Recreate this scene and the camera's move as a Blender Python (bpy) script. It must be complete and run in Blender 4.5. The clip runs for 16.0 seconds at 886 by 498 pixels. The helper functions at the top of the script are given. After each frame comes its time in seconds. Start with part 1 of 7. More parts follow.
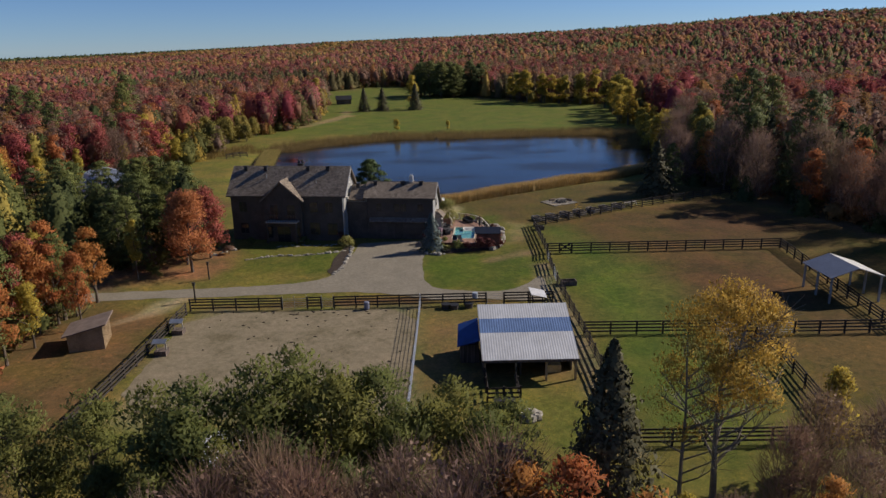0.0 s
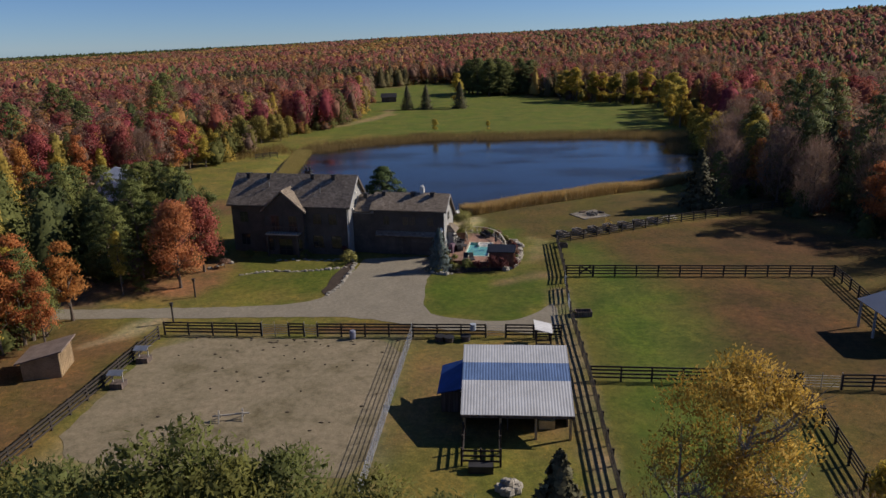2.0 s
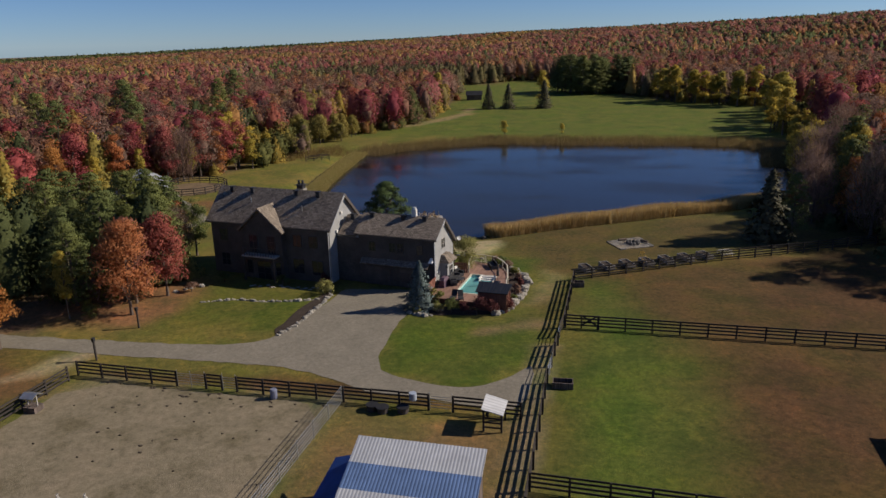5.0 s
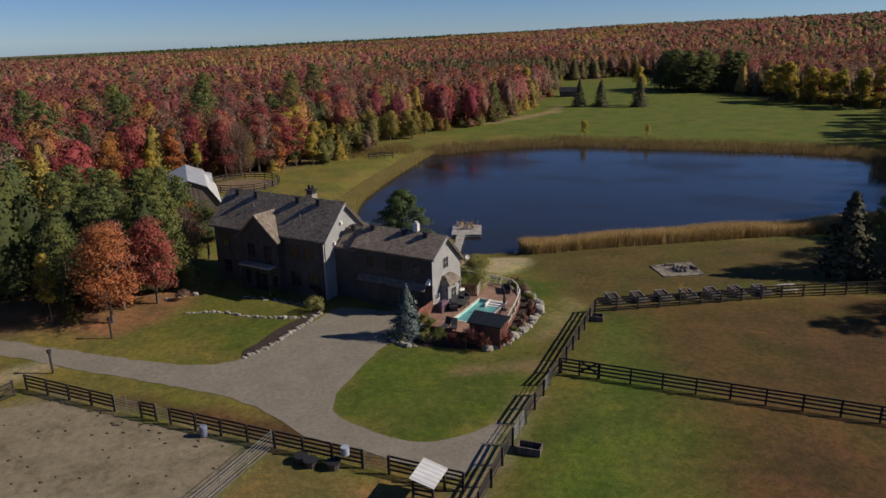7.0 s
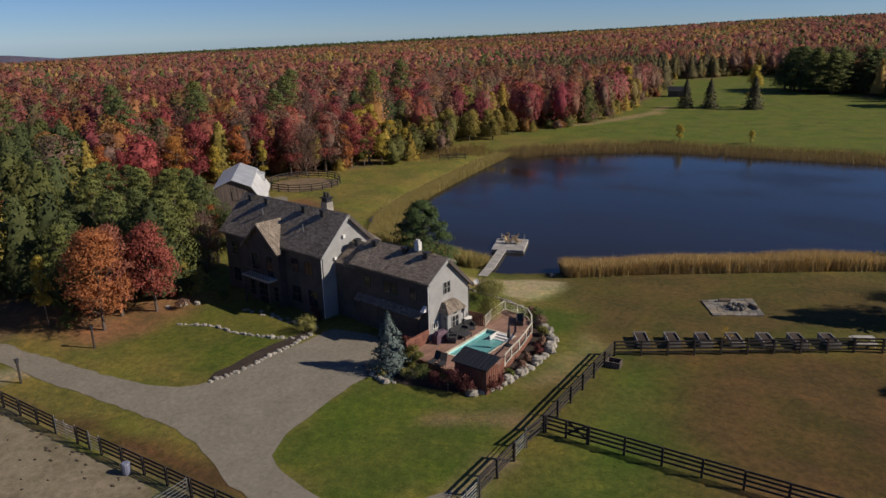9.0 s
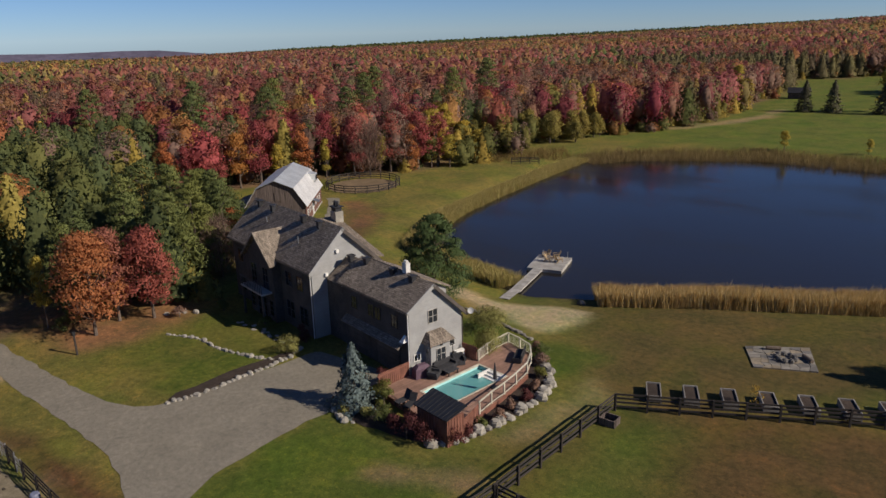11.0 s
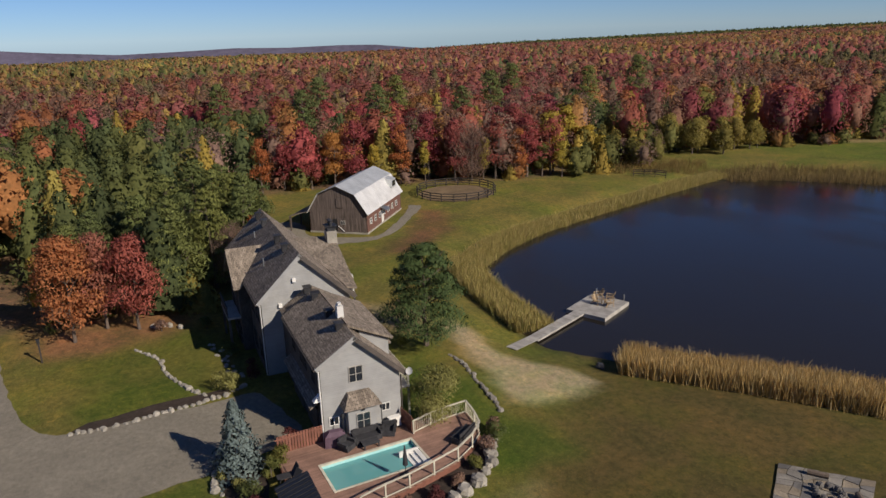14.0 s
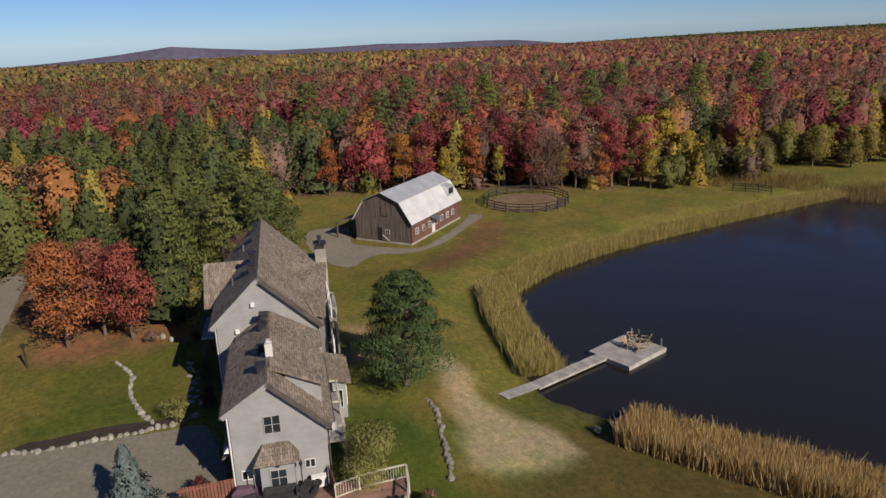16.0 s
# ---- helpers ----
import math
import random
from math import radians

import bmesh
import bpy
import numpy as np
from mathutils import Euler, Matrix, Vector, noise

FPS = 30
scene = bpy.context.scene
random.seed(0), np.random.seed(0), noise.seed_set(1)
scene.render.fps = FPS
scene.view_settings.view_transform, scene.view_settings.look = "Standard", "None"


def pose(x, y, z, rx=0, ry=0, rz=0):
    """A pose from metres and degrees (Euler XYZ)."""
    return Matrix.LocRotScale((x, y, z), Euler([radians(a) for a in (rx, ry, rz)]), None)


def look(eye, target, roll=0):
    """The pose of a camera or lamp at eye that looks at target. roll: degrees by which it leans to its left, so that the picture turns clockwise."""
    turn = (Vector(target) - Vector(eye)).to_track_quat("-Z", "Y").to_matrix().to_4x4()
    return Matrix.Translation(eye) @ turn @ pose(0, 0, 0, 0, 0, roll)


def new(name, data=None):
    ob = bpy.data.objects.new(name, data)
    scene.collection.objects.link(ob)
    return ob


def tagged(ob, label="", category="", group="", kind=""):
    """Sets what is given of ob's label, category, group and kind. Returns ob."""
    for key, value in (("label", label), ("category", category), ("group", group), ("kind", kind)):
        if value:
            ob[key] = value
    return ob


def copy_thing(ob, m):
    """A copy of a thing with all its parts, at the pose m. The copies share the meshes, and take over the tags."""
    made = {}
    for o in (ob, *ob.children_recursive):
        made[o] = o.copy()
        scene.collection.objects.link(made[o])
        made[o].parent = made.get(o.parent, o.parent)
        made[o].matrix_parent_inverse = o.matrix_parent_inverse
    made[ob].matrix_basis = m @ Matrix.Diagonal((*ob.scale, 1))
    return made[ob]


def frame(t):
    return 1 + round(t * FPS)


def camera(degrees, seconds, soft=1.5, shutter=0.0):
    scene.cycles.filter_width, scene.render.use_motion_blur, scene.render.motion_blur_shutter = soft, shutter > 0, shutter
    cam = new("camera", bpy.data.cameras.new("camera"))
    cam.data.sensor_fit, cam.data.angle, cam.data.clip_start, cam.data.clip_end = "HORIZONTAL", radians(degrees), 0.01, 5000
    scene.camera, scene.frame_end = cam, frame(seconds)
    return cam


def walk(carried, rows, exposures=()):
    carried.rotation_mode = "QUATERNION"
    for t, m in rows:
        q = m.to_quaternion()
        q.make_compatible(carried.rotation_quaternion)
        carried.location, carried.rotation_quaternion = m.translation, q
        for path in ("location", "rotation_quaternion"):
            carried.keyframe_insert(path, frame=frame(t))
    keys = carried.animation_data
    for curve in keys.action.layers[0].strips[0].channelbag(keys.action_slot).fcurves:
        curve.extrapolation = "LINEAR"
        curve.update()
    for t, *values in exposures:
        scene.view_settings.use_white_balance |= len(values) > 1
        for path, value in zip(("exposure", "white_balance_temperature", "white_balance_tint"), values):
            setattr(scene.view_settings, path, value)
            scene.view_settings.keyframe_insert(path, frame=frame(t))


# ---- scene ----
cam = camera(63.9, 16.0)
METRES, EYE, TILT, LEAN, TURN = 109.3, 27.0, 0.0, 0.0, -0.4
ROWS = [
    (0.0, 0.0, 0.0, 0.0, -0.33, -16.08, 1.13),
    (0.5, 0.0124, 0.021, 0.0009, 0.81, -16.12, 1.08),
    (1.0, 0.0242, 0.0416, 0.0016, 1.91, -16.16, 1.1),
    (1.5, 0.0378, 0.0612, 0.0024, 3.1, -16.23, 1.14),
    (2.0, 0.054, 0.0809, 0.0034, 4.36, -16.32, 1.18),
    (2.5, 0.0717, 0.101, 0.0048, 5.69, -16.44, 1.2),
    (3.0, 0.0881, 0.1236, 0.0054, 7.2, -16.47, 1.16),
    (3.5, 0.1036, 0.1478, 0.0059, 8.58, -16.47, 1.18),
    (4.0, 0.1228, 0.1723, 0.0065, 9.87, -16.48, 1.25),
    (6.5, 0.2258, 0.3101, 0.006, 20.59, -16.8, 1.2),
    (7.0, 0.2417, 0.3369, 0.006, 22.8, -16.88, 1.23),
    (7.5, 0.2568, 0.3649, 0.0059, 25.17, -16.94, 1.28),
    (8.0, 0.2711, 0.3937, 0.0058, 27.59, -16.99, 1.26),
    (8.5, 0.2843, 0.4229, 0.0056, 29.99, -16.99, 1.26),
    (9.0, 0.2962, 0.4513, 0.0047, 32.52, -16.99, 1.31),
    (11.5, 0.3423, 0.597, 0.0035, 44.56, -17.07, 1.47),
    (12.0, 0.349, 0.6295, 0.0033, 47.04, -17.07, 1.55),
    (12.5, 0.355, 0.6633, 0.0029, 49.63, -17.09, 1.57),
    (13.0, 0.3598, 0.6976, 0.0025, 52.38, -17.09, 1.62),
    (13.5, 0.363, 0.7314, 0.0021, 55.24, -17.08, 1.65),
    (14.0, 0.3645, 0.7654, 0.0015, 58.14, -17.06, 1.69),
    (14.5, 0.3637, 0.799, 0.0016, 61.04, -17.06, 1.74),
    (15.0, 0.3602, 0.8326, 0.0013, 63.51, -17.04, 1.8),
    (15.5, 0.3551, 0.8656, 0.0012, 66.36, -17.07, 1.91),
    (16.0, 0.3479, 0.8987, 0.0006, 69.33, -17.06, 2.0),
]
walk(cam, [(t, pose(0, 0, EYE, TILT, LEAN, TURN) @ pose(METRES * x, METRES * y, METRES * z, 90 + pitch, roll, yaw)) for t, x, y, z, yaw, pitch, roll in ROWS],
     exposures=[(0.0, 0.06), (4.0, 0.0), (7.0, -0.08), (9.0, -0.06), (12.0, 0.0), (16.0, 0.0)])

# ---- world, sun ----
SUN_EL, SUN_AZ = 33.0, 71.0
world = bpy.data.worlds.new("sky")
scene.world = world
world.use_nodes = True
wn = world.node_tree.nodes
sky = wn.new("ShaderNodeTexSky")
sky.sky_type, sky.sun_disc = "NISHITA", False
sky.sun_elevation, sky.sun_rotation = radians(SUN_EL), radians(SUN_AZ)
sky.air_density, sky.dust_density, sky.ozone_density = 0.72, 0.0, 5.0
cool = wn.new("ShaderNodeMix")
cool.data_type, cool.blend_type = "RGBA", "MULTIPLY"
cool.inputs[0].default_value = 1.0
cool.inputs[7].default_value = (0.82, 0.96, 1.24, 1)
world.node_tree.links.new(sky.outputs[0], cool.inputs[6])
world.node_tree.links.new(cool.outputs[2], wn["Background"].inputs[0])
wn["Background"].inputs[1].default_value = 0.063
lamp = bpy.data.lights.new("sun", "SUN")
lamp.energy, lamp.angle, lamp.color = 5.3, radians(0.5), (1.0, 0.88, 0.735)
sun = new("sun", lamp)
sd = Vector((math.sin(radians(SUN_AZ)) * math.cos(radians(SUN_EL)), math.cos(radians(SUN_AZ)) * math.cos(radians(SUN_EL)), math.sin(radians(SUN_EL))))
sun.matrix_world = look(sd * 300, (0, 0, 0))

# ---- mesh helpers ----
rng = np.random.default_rng(7)


def mesh_np(name, verts, faces, tint=None, normals=None):
    """A mesh from arrays; all faces have the same number of corners."""
    me = bpy.data.meshes.new(name)
    verts, faces = np.asarray(verts, dtype=np.float32), np.asarray(faces, dtype=np.int32)
    n, k = faces.shape
    me.vertices.add(len(verts))
    me.vertices.foreach_set("co", verts.ravel())
    me.loops.add(n * k)
    me.loops.foreach_set("vertex_index", faces.ravel())
    me.polygons.add(n)
    me.polygons.foreach_set("loop_start", np.arange(0, n * k, k, dtype=np.int32))
    me.update(calc_edges=True)
    if normals is not None:
        me.polygons.foreach_set("use_smooth", [True] * n)
        me.normals_split_custom_set_from_vertices(normals.astype(np.float32))
    if tint is not None:
        at = me.color_attributes.new("tint", "FLOAT_COLOR", "POINT")
        at.data.foreach_set("color", np.c_[tint, np.ones(len(tint))].astype(np.float32).ravel())
    return me


class Geo:
    """Collects simple solids into one mesh."""

    def __init__(self, m=None):
        self.v, self.f, self.m = [], [], m or Matrix()

    def add(self, verts, faces):
        o = len(self.v)
        self.v += [self.m @ Vector(p) for p in verts]
        self.f += [tuple(i + o for i in f) for f in faces]
        return self

    def box(self, x0, y0, z0, x1, y1, z1):
        return self.add([(x0, y0, z0), (x1, y0, z0), (x1, y1, z0), (x0, y1, z0), (x0, y0, z1), (x1, y0, z1), (x1, y1, z1), (x0, y1, z1)],
                        [(0, 3, 2, 1), (4, 5, 6, 7), (0, 1, 5, 4), (1, 2, 6, 5), (2, 3, 7, 6), (3, 0, 4, 7)])

    def beam(self, a, b, w, h):
        """A straight bar of section w by h from a to b."""
        a, b = Vector(a), Vector(b)
        d = (b - a).normalized()
        s = d.cross(Vector((0, 0, 1)))
        s = s.normalized() if s.length > 1e-4 else Vector((1, 0, 0))
        u = s.cross(d)
        c = [(-w / 2, -h / 2), (w / 2, -h / 2), (w / 2, h / 2), (-w / 2, h / 2)]
        return self.add([p + s * i + u * j for p in (a, b) for i, j in c],
                        [(3, 2, 1, 0), (4, 5, 6, 7), (0, 1, 5, 4), (1, 2, 6, 5), (2, 3, 7, 6), (3, 0, 4, 7)])

    def tube(self, pts, rad, n=6):
        """A round bar through points with a radius at each."""
        o, rings = [], []
        pts = [Vector(p) for p in pts]
        for i, p in enumerate(pts):
            d = (pts[min(i + 1, len(pts) - 1)] - pts[max(i - 1, 0)]).normalized()
            s = d.cross(Vector((0.31, 0.95, 0.05))).normalized()
            u = s.cross(d)
            o += [p + (s * math.cos(6.2832 * k / n) + u * math.sin(6.2832 * k / n)) * rad[i] for k in range(n)]
        f = [(i * n + k, i * n + (k + 1) % n, (i + 1) * n + (k + 1) % n, (i + 1) * n + k) for i in range(len(pts) - 1) for k in range(n)]
        f += [tuple(range(n))[::-1], tuple(range(len(o) - n, len(o)))]
        return self.add(o, f)

    def prism(self, poly, z0, z1):
        """A flat polygon, anticlockwise, raised from z0 to z1."""
        n = len(poly)
        return self.add([(x, y, z0) for x, y in poly] + [(x, y, z1) for x, y in poly],
                        [tuple(range(n))[::-1], tuple(range(n, 2 * n))] + [(i, (i + 1) % n, n + (i + 1) % n, n + i) for i in range(n)])

    def slab(self, quad, t):
        """A sheet of thickness t under four or more corners."""
        q = [Vector(p) for p in quad]
        nn = (q[1] - q[0]).cross(q[2] - q[1]).normalized()
        if nn.z < 0:
            nn = -nn
        n = len(q)
        return self.add(q + [p - nn * t for p in q], [tuple(range(n)), tuple(range(n, 2 * n))[::-1]] + [(i, (i + 1) % n, n + (i + 1) % n, n + i) for i in range(n)])

    def rock(self, c, s, seed, rz=0.0):
        r = random.Random(seed)
        vs = []
        for k, (z, q) in enumerate([(0.0, 0.9), (0.4, 1.0), (0.8, 0.86), (1.0, 0.58)]):
            for j in range(7):
                a = 6.2832 * j / 7 + rz + k * 0.2
                e = q * r.uniform(0.85, 1.1)
                vs.append((c[0] + s[0] * e * math.cos(a) * 0.5, c[1] + s[1] * e * math.sin(a) * 0.5, c[2] + s[2] * z * r.uniform(0.88, 1.08)))
        f = [(k * 7 + j, k * 7 + (j + 1) % 7, k * 7 + 7 + (j + 1) % 7, k * 7 + 7 + j) for k in range(3) for j in range(7)] + [tuple(range(21, 28)), tuple(range(7))[::-1]]
        return self.add(vs, f)

    def mesh(self, name):
        me = bpy.data.meshes.new(name)
        me.from_pydata([tuple(p) for p in self.v], [], self.f)
        bm = bmesh.new()
        bm.from_mesh(me)
        bmesh.ops.recalc_face_normals(bm, faces=bm.faces)
        bm.to_mesh(me)
        bm.free()
        return me


def part(name, geo, material, parent=None, label="", smooth=False):
    me = geo.mesh(name) if isinstance(geo, Geo) else geo
    if material is not None and not me.materials:
        me.materials.append(material)
    if smooth:
        me.polygons.foreach_set("use_smooth", [True] * len(me.polygons))
    ob = new(name, me)
    ob.parent = parent
    if label:
        ob["label"] = label
    return ob


def thing(name, label, category, group="", m=None, kind=""):
    ob = new(name)
    ob.empty_display_size = 0.3
    if m is not None:
        ob.matrix_basis = m
    return tagged(ob, label, category, group, kind)


def solo(name, geo, material, label, category, group="", kind="", smooth=False):
    return tagged(part(name, geo, material, None, "", smooth), label, category, group, kind)


# ---- materials ----
class Mat:
    def __init__(self, name, rough=0.8, metal=0.0, spec=0.3):
        self.m = bpy.data.materials.new(name)
        self.m.use_nodes = True
        self.t = self.m.node_tree
        self.b = self.t.nodes["Principled BSDF"]
        self.b.inputs["Roughness"].default_value = rough
        self.b.inputs["Metallic"].default_value = metal
        self.b.inputs["Specular IOR Level"].default_value = spec

    def n(self, kind, **kw):
        nd = self.t.nodes.new(kind)
        for k, v in kw.items():
            nd.inputs[k.replace("_", " ")].default_value = v
        return nd

    def link(self, a, b):
        self.t.links.new(a, b)

    def coords(self, which="Object"):
        return self.n("ShaderNodeTexCoord").outputs[which]

    def noise(self, scale, detail=4.0, rough=0.6, co=None, stretch=None):
        co = co or self.coords()
        if stretch:
            mp = self.n("ShaderNodeMapping")
            mp.inputs["Scale"].default_value = stretch
            self.link(co, mp.inputs[0])
            co = mp.outputs[0]
        nd = self.n("ShaderNodeTexNoise", Scale=scale, Detail=detail, Roughness=rough)
        self.link(co, nd.inputs["Vector"])
        return nd.outputs[0]

    def ramp(self, fac, stops):
        nd = self.n("ShaderNodeValToRGB")
        el = nd.color_ramp.elements
        while len(el) < len(stops):
            el.new(0.5)
        for e, (p, c) in zip(el, stops):
            e.position, e.color = p, (*c, 1) if len(c) == 3 else c
        self.link(fac, nd.inputs[0])
        return nd.outputs[0]

    def mix(self, a, b, fac, mode="MIX"):
        nd = self.n("ShaderNodeMix")
        nd.data_type, nd.blend_type = "RGBA", mode
        for s, v in ((nd.inputs[6], a), (nd.inputs[7], b), (nd.inputs[0], fac)):
            if isinstance(v, bpy.types.NodeSocket):
                self.link(v, s)
            else:
                s.default_value = (*v, 1) if isinstance(v, tuple) else v
        return nd.outputs[2]

    def bump(self, h, strength=0.4, dist=0.02):
        nd = self.n("ShaderNodeBump", Strength=strength, Distance=dist)
        self.link(h, nd.inputs["Height"])
        self.link(nd.outputs[0], self.b.inputs["Normal"])

    def color(self, c):
        self.link(c, self.b.inputs["Base Color"])
        return self


def grained(name, base, vary=0.3, scale=3.0, rough=0.8, metal=0.0, spec=0.3, bump=0.3, stretch=None, stain=0.35):
    """A surface of one base colour with fine grain and broad stains, and a little change from piece to piece."""
    m = Mat(name, rough, metal, spec)
    lo, hi = tuple(c * (1 - vary) for c in base), tuple(min(1, c * (1 + vary)) for c in base)
    fine = m.noise(scale * 6, 5, 0.7, stretch=stretch)
    c = m.ramp(fine, [(0.3, lo), (0.7, hi)])
    broad = m.ramp(m.noise(scale * 0.35, 3, 0.6), [(0.35, (1 - stain,) * 3), (0.65, (1.0,) * 3)])
    c = m.mix(c, broad, 1.0, "MULTIPLY")
    rnd = m.ramp(m.n("ShaderNodeObjectInfo").outputs["Random"], [(0, (0.82,) * 3), (1, (1.12,) * 3)])
    c = m.mix(c, rnd, 1.0, "MULTIPLY")
    m.color(c)
    if bump:
        m.bump(fine, bump, 0.02)
    return m.m


def leafy(name, stops, dark=0.68, through_light=0.35):
    """Leaves: colour by tree along the stops, lighter and darker from leaf to leaf."""
    m = Mat(name, 0.75, 0, 0.2)
    c = m.ramp(m.n("ShaderNodeObjectInfo").outputs["Random"], stops)
    isl = m.n("ShaderNodeNewGeometry").outputs["Random Per Island"]
    c = m.mix(c, m.ramp(isl, [(0, (dark,) * 3), (1, (1.35,) * 3)]), 1.0, "MULTIPLY")
    m.color(c)
    tr = m.n("ShaderNodeBsdfTranslucent")
    m.link(c, tr.inputs[0])
    mx = m.n("ShaderNodeMixShader", Fac=through_light)
    m.link(m.b.outputs[0], mx.inputs[1])
    m.link(tr.outputs[0], mx.inputs[2])
    m.link(mx.outputs[0], m.t.nodes["Material Output"].inputs[0])
    return m.m


def tinted(name, through_light=0.35):
    """Woods and reeds: colour of each plant held in the mesh, with change from leaf to leaf and a leafy relief."""
    m = Mat(name, 0.85, 0, 0.1)
    at = m.n("ShaderNodeVertexColor")
    at.layer_name = "tint"
    isl = m.n("ShaderNodeNewGeometry").outputs["Random Per Island"]
    c = m.mix(at.outputs[0], m.ramp(isl, [(0, (0.78,) * 3), (1, (1.2,) * 3)]), 1.0, "MULTIPLY")
    fine = m.noise(1.3, 4, 0.7)
    c = m.mix(c, m.ramp(fine, [(0.32, (0.82, 0.84, 0.84)), (0.68, (1.36, 1.28, 1.25))]), 1.0, "MULTIPLY")
    m.color(c)
    m.bump(fine, 0.5, 0.25)
    tr = m.n("ShaderNodeBsdfTranslucent")
    m.link(c, tr.inputs[0])
    mx = m.n("ShaderNodeMixShader", Fac=through_light)
    m.link(m.b.outputs[0], mx.inputs[1])
    m.link(tr.outputs[0], mx.inputs[2])
    m.link(mx.outputs[0], m.t.nodes["Material Output"].inputs[0])
    return m.m


def roofing(name, a, b):
    """Asphalt shingles in courses, over the roof's own length and slope."""
    m = Mat(name, 0.9, 0, 0.15)
    br = m.n("ShaderNodeTexBrick", Scale=1.0, Mortar_Size=0.012, Brick_Width=0.34, Row_Height=0.2)
    mp = m.n("ShaderNodeMapping")
    mp.inputs["Scale"].default_value = (1, 1.35, 1)
    m.link(m.coords(), mp.inputs[0])
    m.link(mp.outputs[0], br.inputs["Vector"])
    br.inputs["Color1"].default_value, br.inputs["Color2"].default_value = (*a, 1), (*b, 1)
    br.inputs["Mortar"].default_value = tuple(c * 0.35 for c in a) + (1,)
    c = m.mix(br.outputs[0], m.ramp(m.noise(2.6, 5, 0.8), [(0.34, (0.78,) * 3), (0.66, (1.2,) * 3)]), 1.0, "MULTIPLY")
    c = m.mix(c, m.ramp(m.noise(0.5, 3), [(0.35, (0.8,) * 3), (0.65, (1.05,) * 3)]), 1.0, "MULTIPLY")
    m.color(c)
    m.bump(br.outputs[1], 0.25, -0.02)
    return m.m


def banded(name, base, pitch, axis="z", rough=0.7, metal=0.0, depth=0.02, vary=0.2, shape="SAW", groove=0.72):
    """Clapboard, board-and-batten or corrugated metal: a repeating profile along one axis."""
    m = Mat(name, rough, metal, 0.4)
    wv = m.n("ShaderNodeTexWave", Scale=0.314 / pitch, Distortion=0.0)
    wv.wave_profile, wv.bands_direction = shape, axis.upper()
    m.link(m.coords(), wv.inputs[0])
    st = {"x": (1, 0.2, 0.035), "y": (0.2, 1, 0.035), "z": (0.08, 0.08, 1)}[axis]
    c = m.ramp(m.noise(8, 5, 0.7, stretch=st), [(0.3, tuple(v * (1 - vary) for v in base)), (0.7, tuple(min(1, v * (1 + vary)) for v in base))])
    c = m.mix(c, m.ramp(wv.outputs[1], [(0, (groove,) * 3), (0.25, (1.0,) * 3)]), 1.0, "MULTIPLY")
    c = m.mix(c, m.ramp(m.noise(0.6, 3), [(0.35, (0.82,) * 3), (0.65, (1.0,) * 3)]), 1.0, "MULTIPLY")
    m.color(c)
    m.bump(wv.outputs[1], 0.6, depth)
    return m.m


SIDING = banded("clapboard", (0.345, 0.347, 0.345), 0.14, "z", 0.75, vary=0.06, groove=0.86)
SHINGLE = roofing("shingles", (0.165, 0.136, 0.11), (0.305, 0.255, 0.205))
TRIM = grained("trim_paint", (0.10, 0.085, 0.075), 0.15, 3, 0.6, bump=0.05)
WHITE = grained("white_paint", (0.72, 0.71, 0.68), 0.06, 3, 0.5, bump=0.05, stain=0.1)
BARNWOOD = banded("weathered_boards", (0.125, 0.097, 0.085), 0.24, "x", 0.9, vary=0.9)
BARNWOOD2 = banded("weathered_boards_side", (0.15, 0.075, 0.058), 0.24, "y", 0.9, vary=0.5)
# brown for the south fronts, with their shade mixed into the colour
SHADEFRONT = grained("brown_shaded_front", (0.11, 0.093, 0.08), 0.45, 1.6, 0.9, bump=0.8)
FENCEWOOD = grained("fence_wood", (0.050, 0.042, 0.038), 0.35, 3, 0.85, stretch=(1, 1, 1))
TIN = banded("grey_tin", (0.58, 0.60, 0.63), 0.22, "x", 0.45, 0.15, 0.02, 0.08, "SIN")
TINWHITE = banded("white_tin", (0.72, 0.72, 0.71), 0.4, "y", 0.4, 0.2, 0.015, 0.06, "SIN")
TINGREY = banded("dull_tin", (0.60, 0.62, 0.62), 0.4, "y", 0.4, 0.4, 0.015, 0.08, "SIN")
TINBLUE = banded("blue_tin", (0.16, 0.25, 0.46), 0.22, "x", 0.4, 0.1, 0.02, 0.15, "SIN", 0.4)
BLUEGREY = banded("blue_grey_tin", (0.14, 0.165, 0.23), 0.22, "y", 0.45, 0.1, 0.02, 0.08, "SIN")
BLUEPLAIN = grained("blue_sheet", (0.03, 0.08, 0.30), 0.15, 2, 0.4)
STEEL = grained("galvanised", (0.52, 0.54, 0.56), 0.12, 4, 0.4, 0.8, 0.5, 0.05)
STONE = grained("field_stone", (0.36, 0.335, 0.29), 0.3, 2.5, 0.9, bump=0.6)
DARKSTONE = grained("grey_stone", (0.17, 0.16, 0.15), 0.35, 2.5, 0.9, bump=0.6)
DECKWOOD = grained("red_deck", (0.30, 0.18, 0.135), 0.3, 2, 0.75)
REDWOOD = grained("red_board", (0.24, 0.105, 0.075), 0.25, 2, 0.75)
GREYWOOD = grained("grey_wood", (0.42, 0.40, 0.37), 0.25, 2.5, 0.85)
TANWOOD = grained("tan_wood", (0.42, 0.31, 0.19), 0.3, 2, 0.85)
CREAM = grained("cream_paint", (0.66, 0.62, 0.50), 0.1, 3, 0.6)
DARKCLOTH = grained("dark_wicker", (0.045, 0.045, 0.05), 0.3, 6, 0.8)
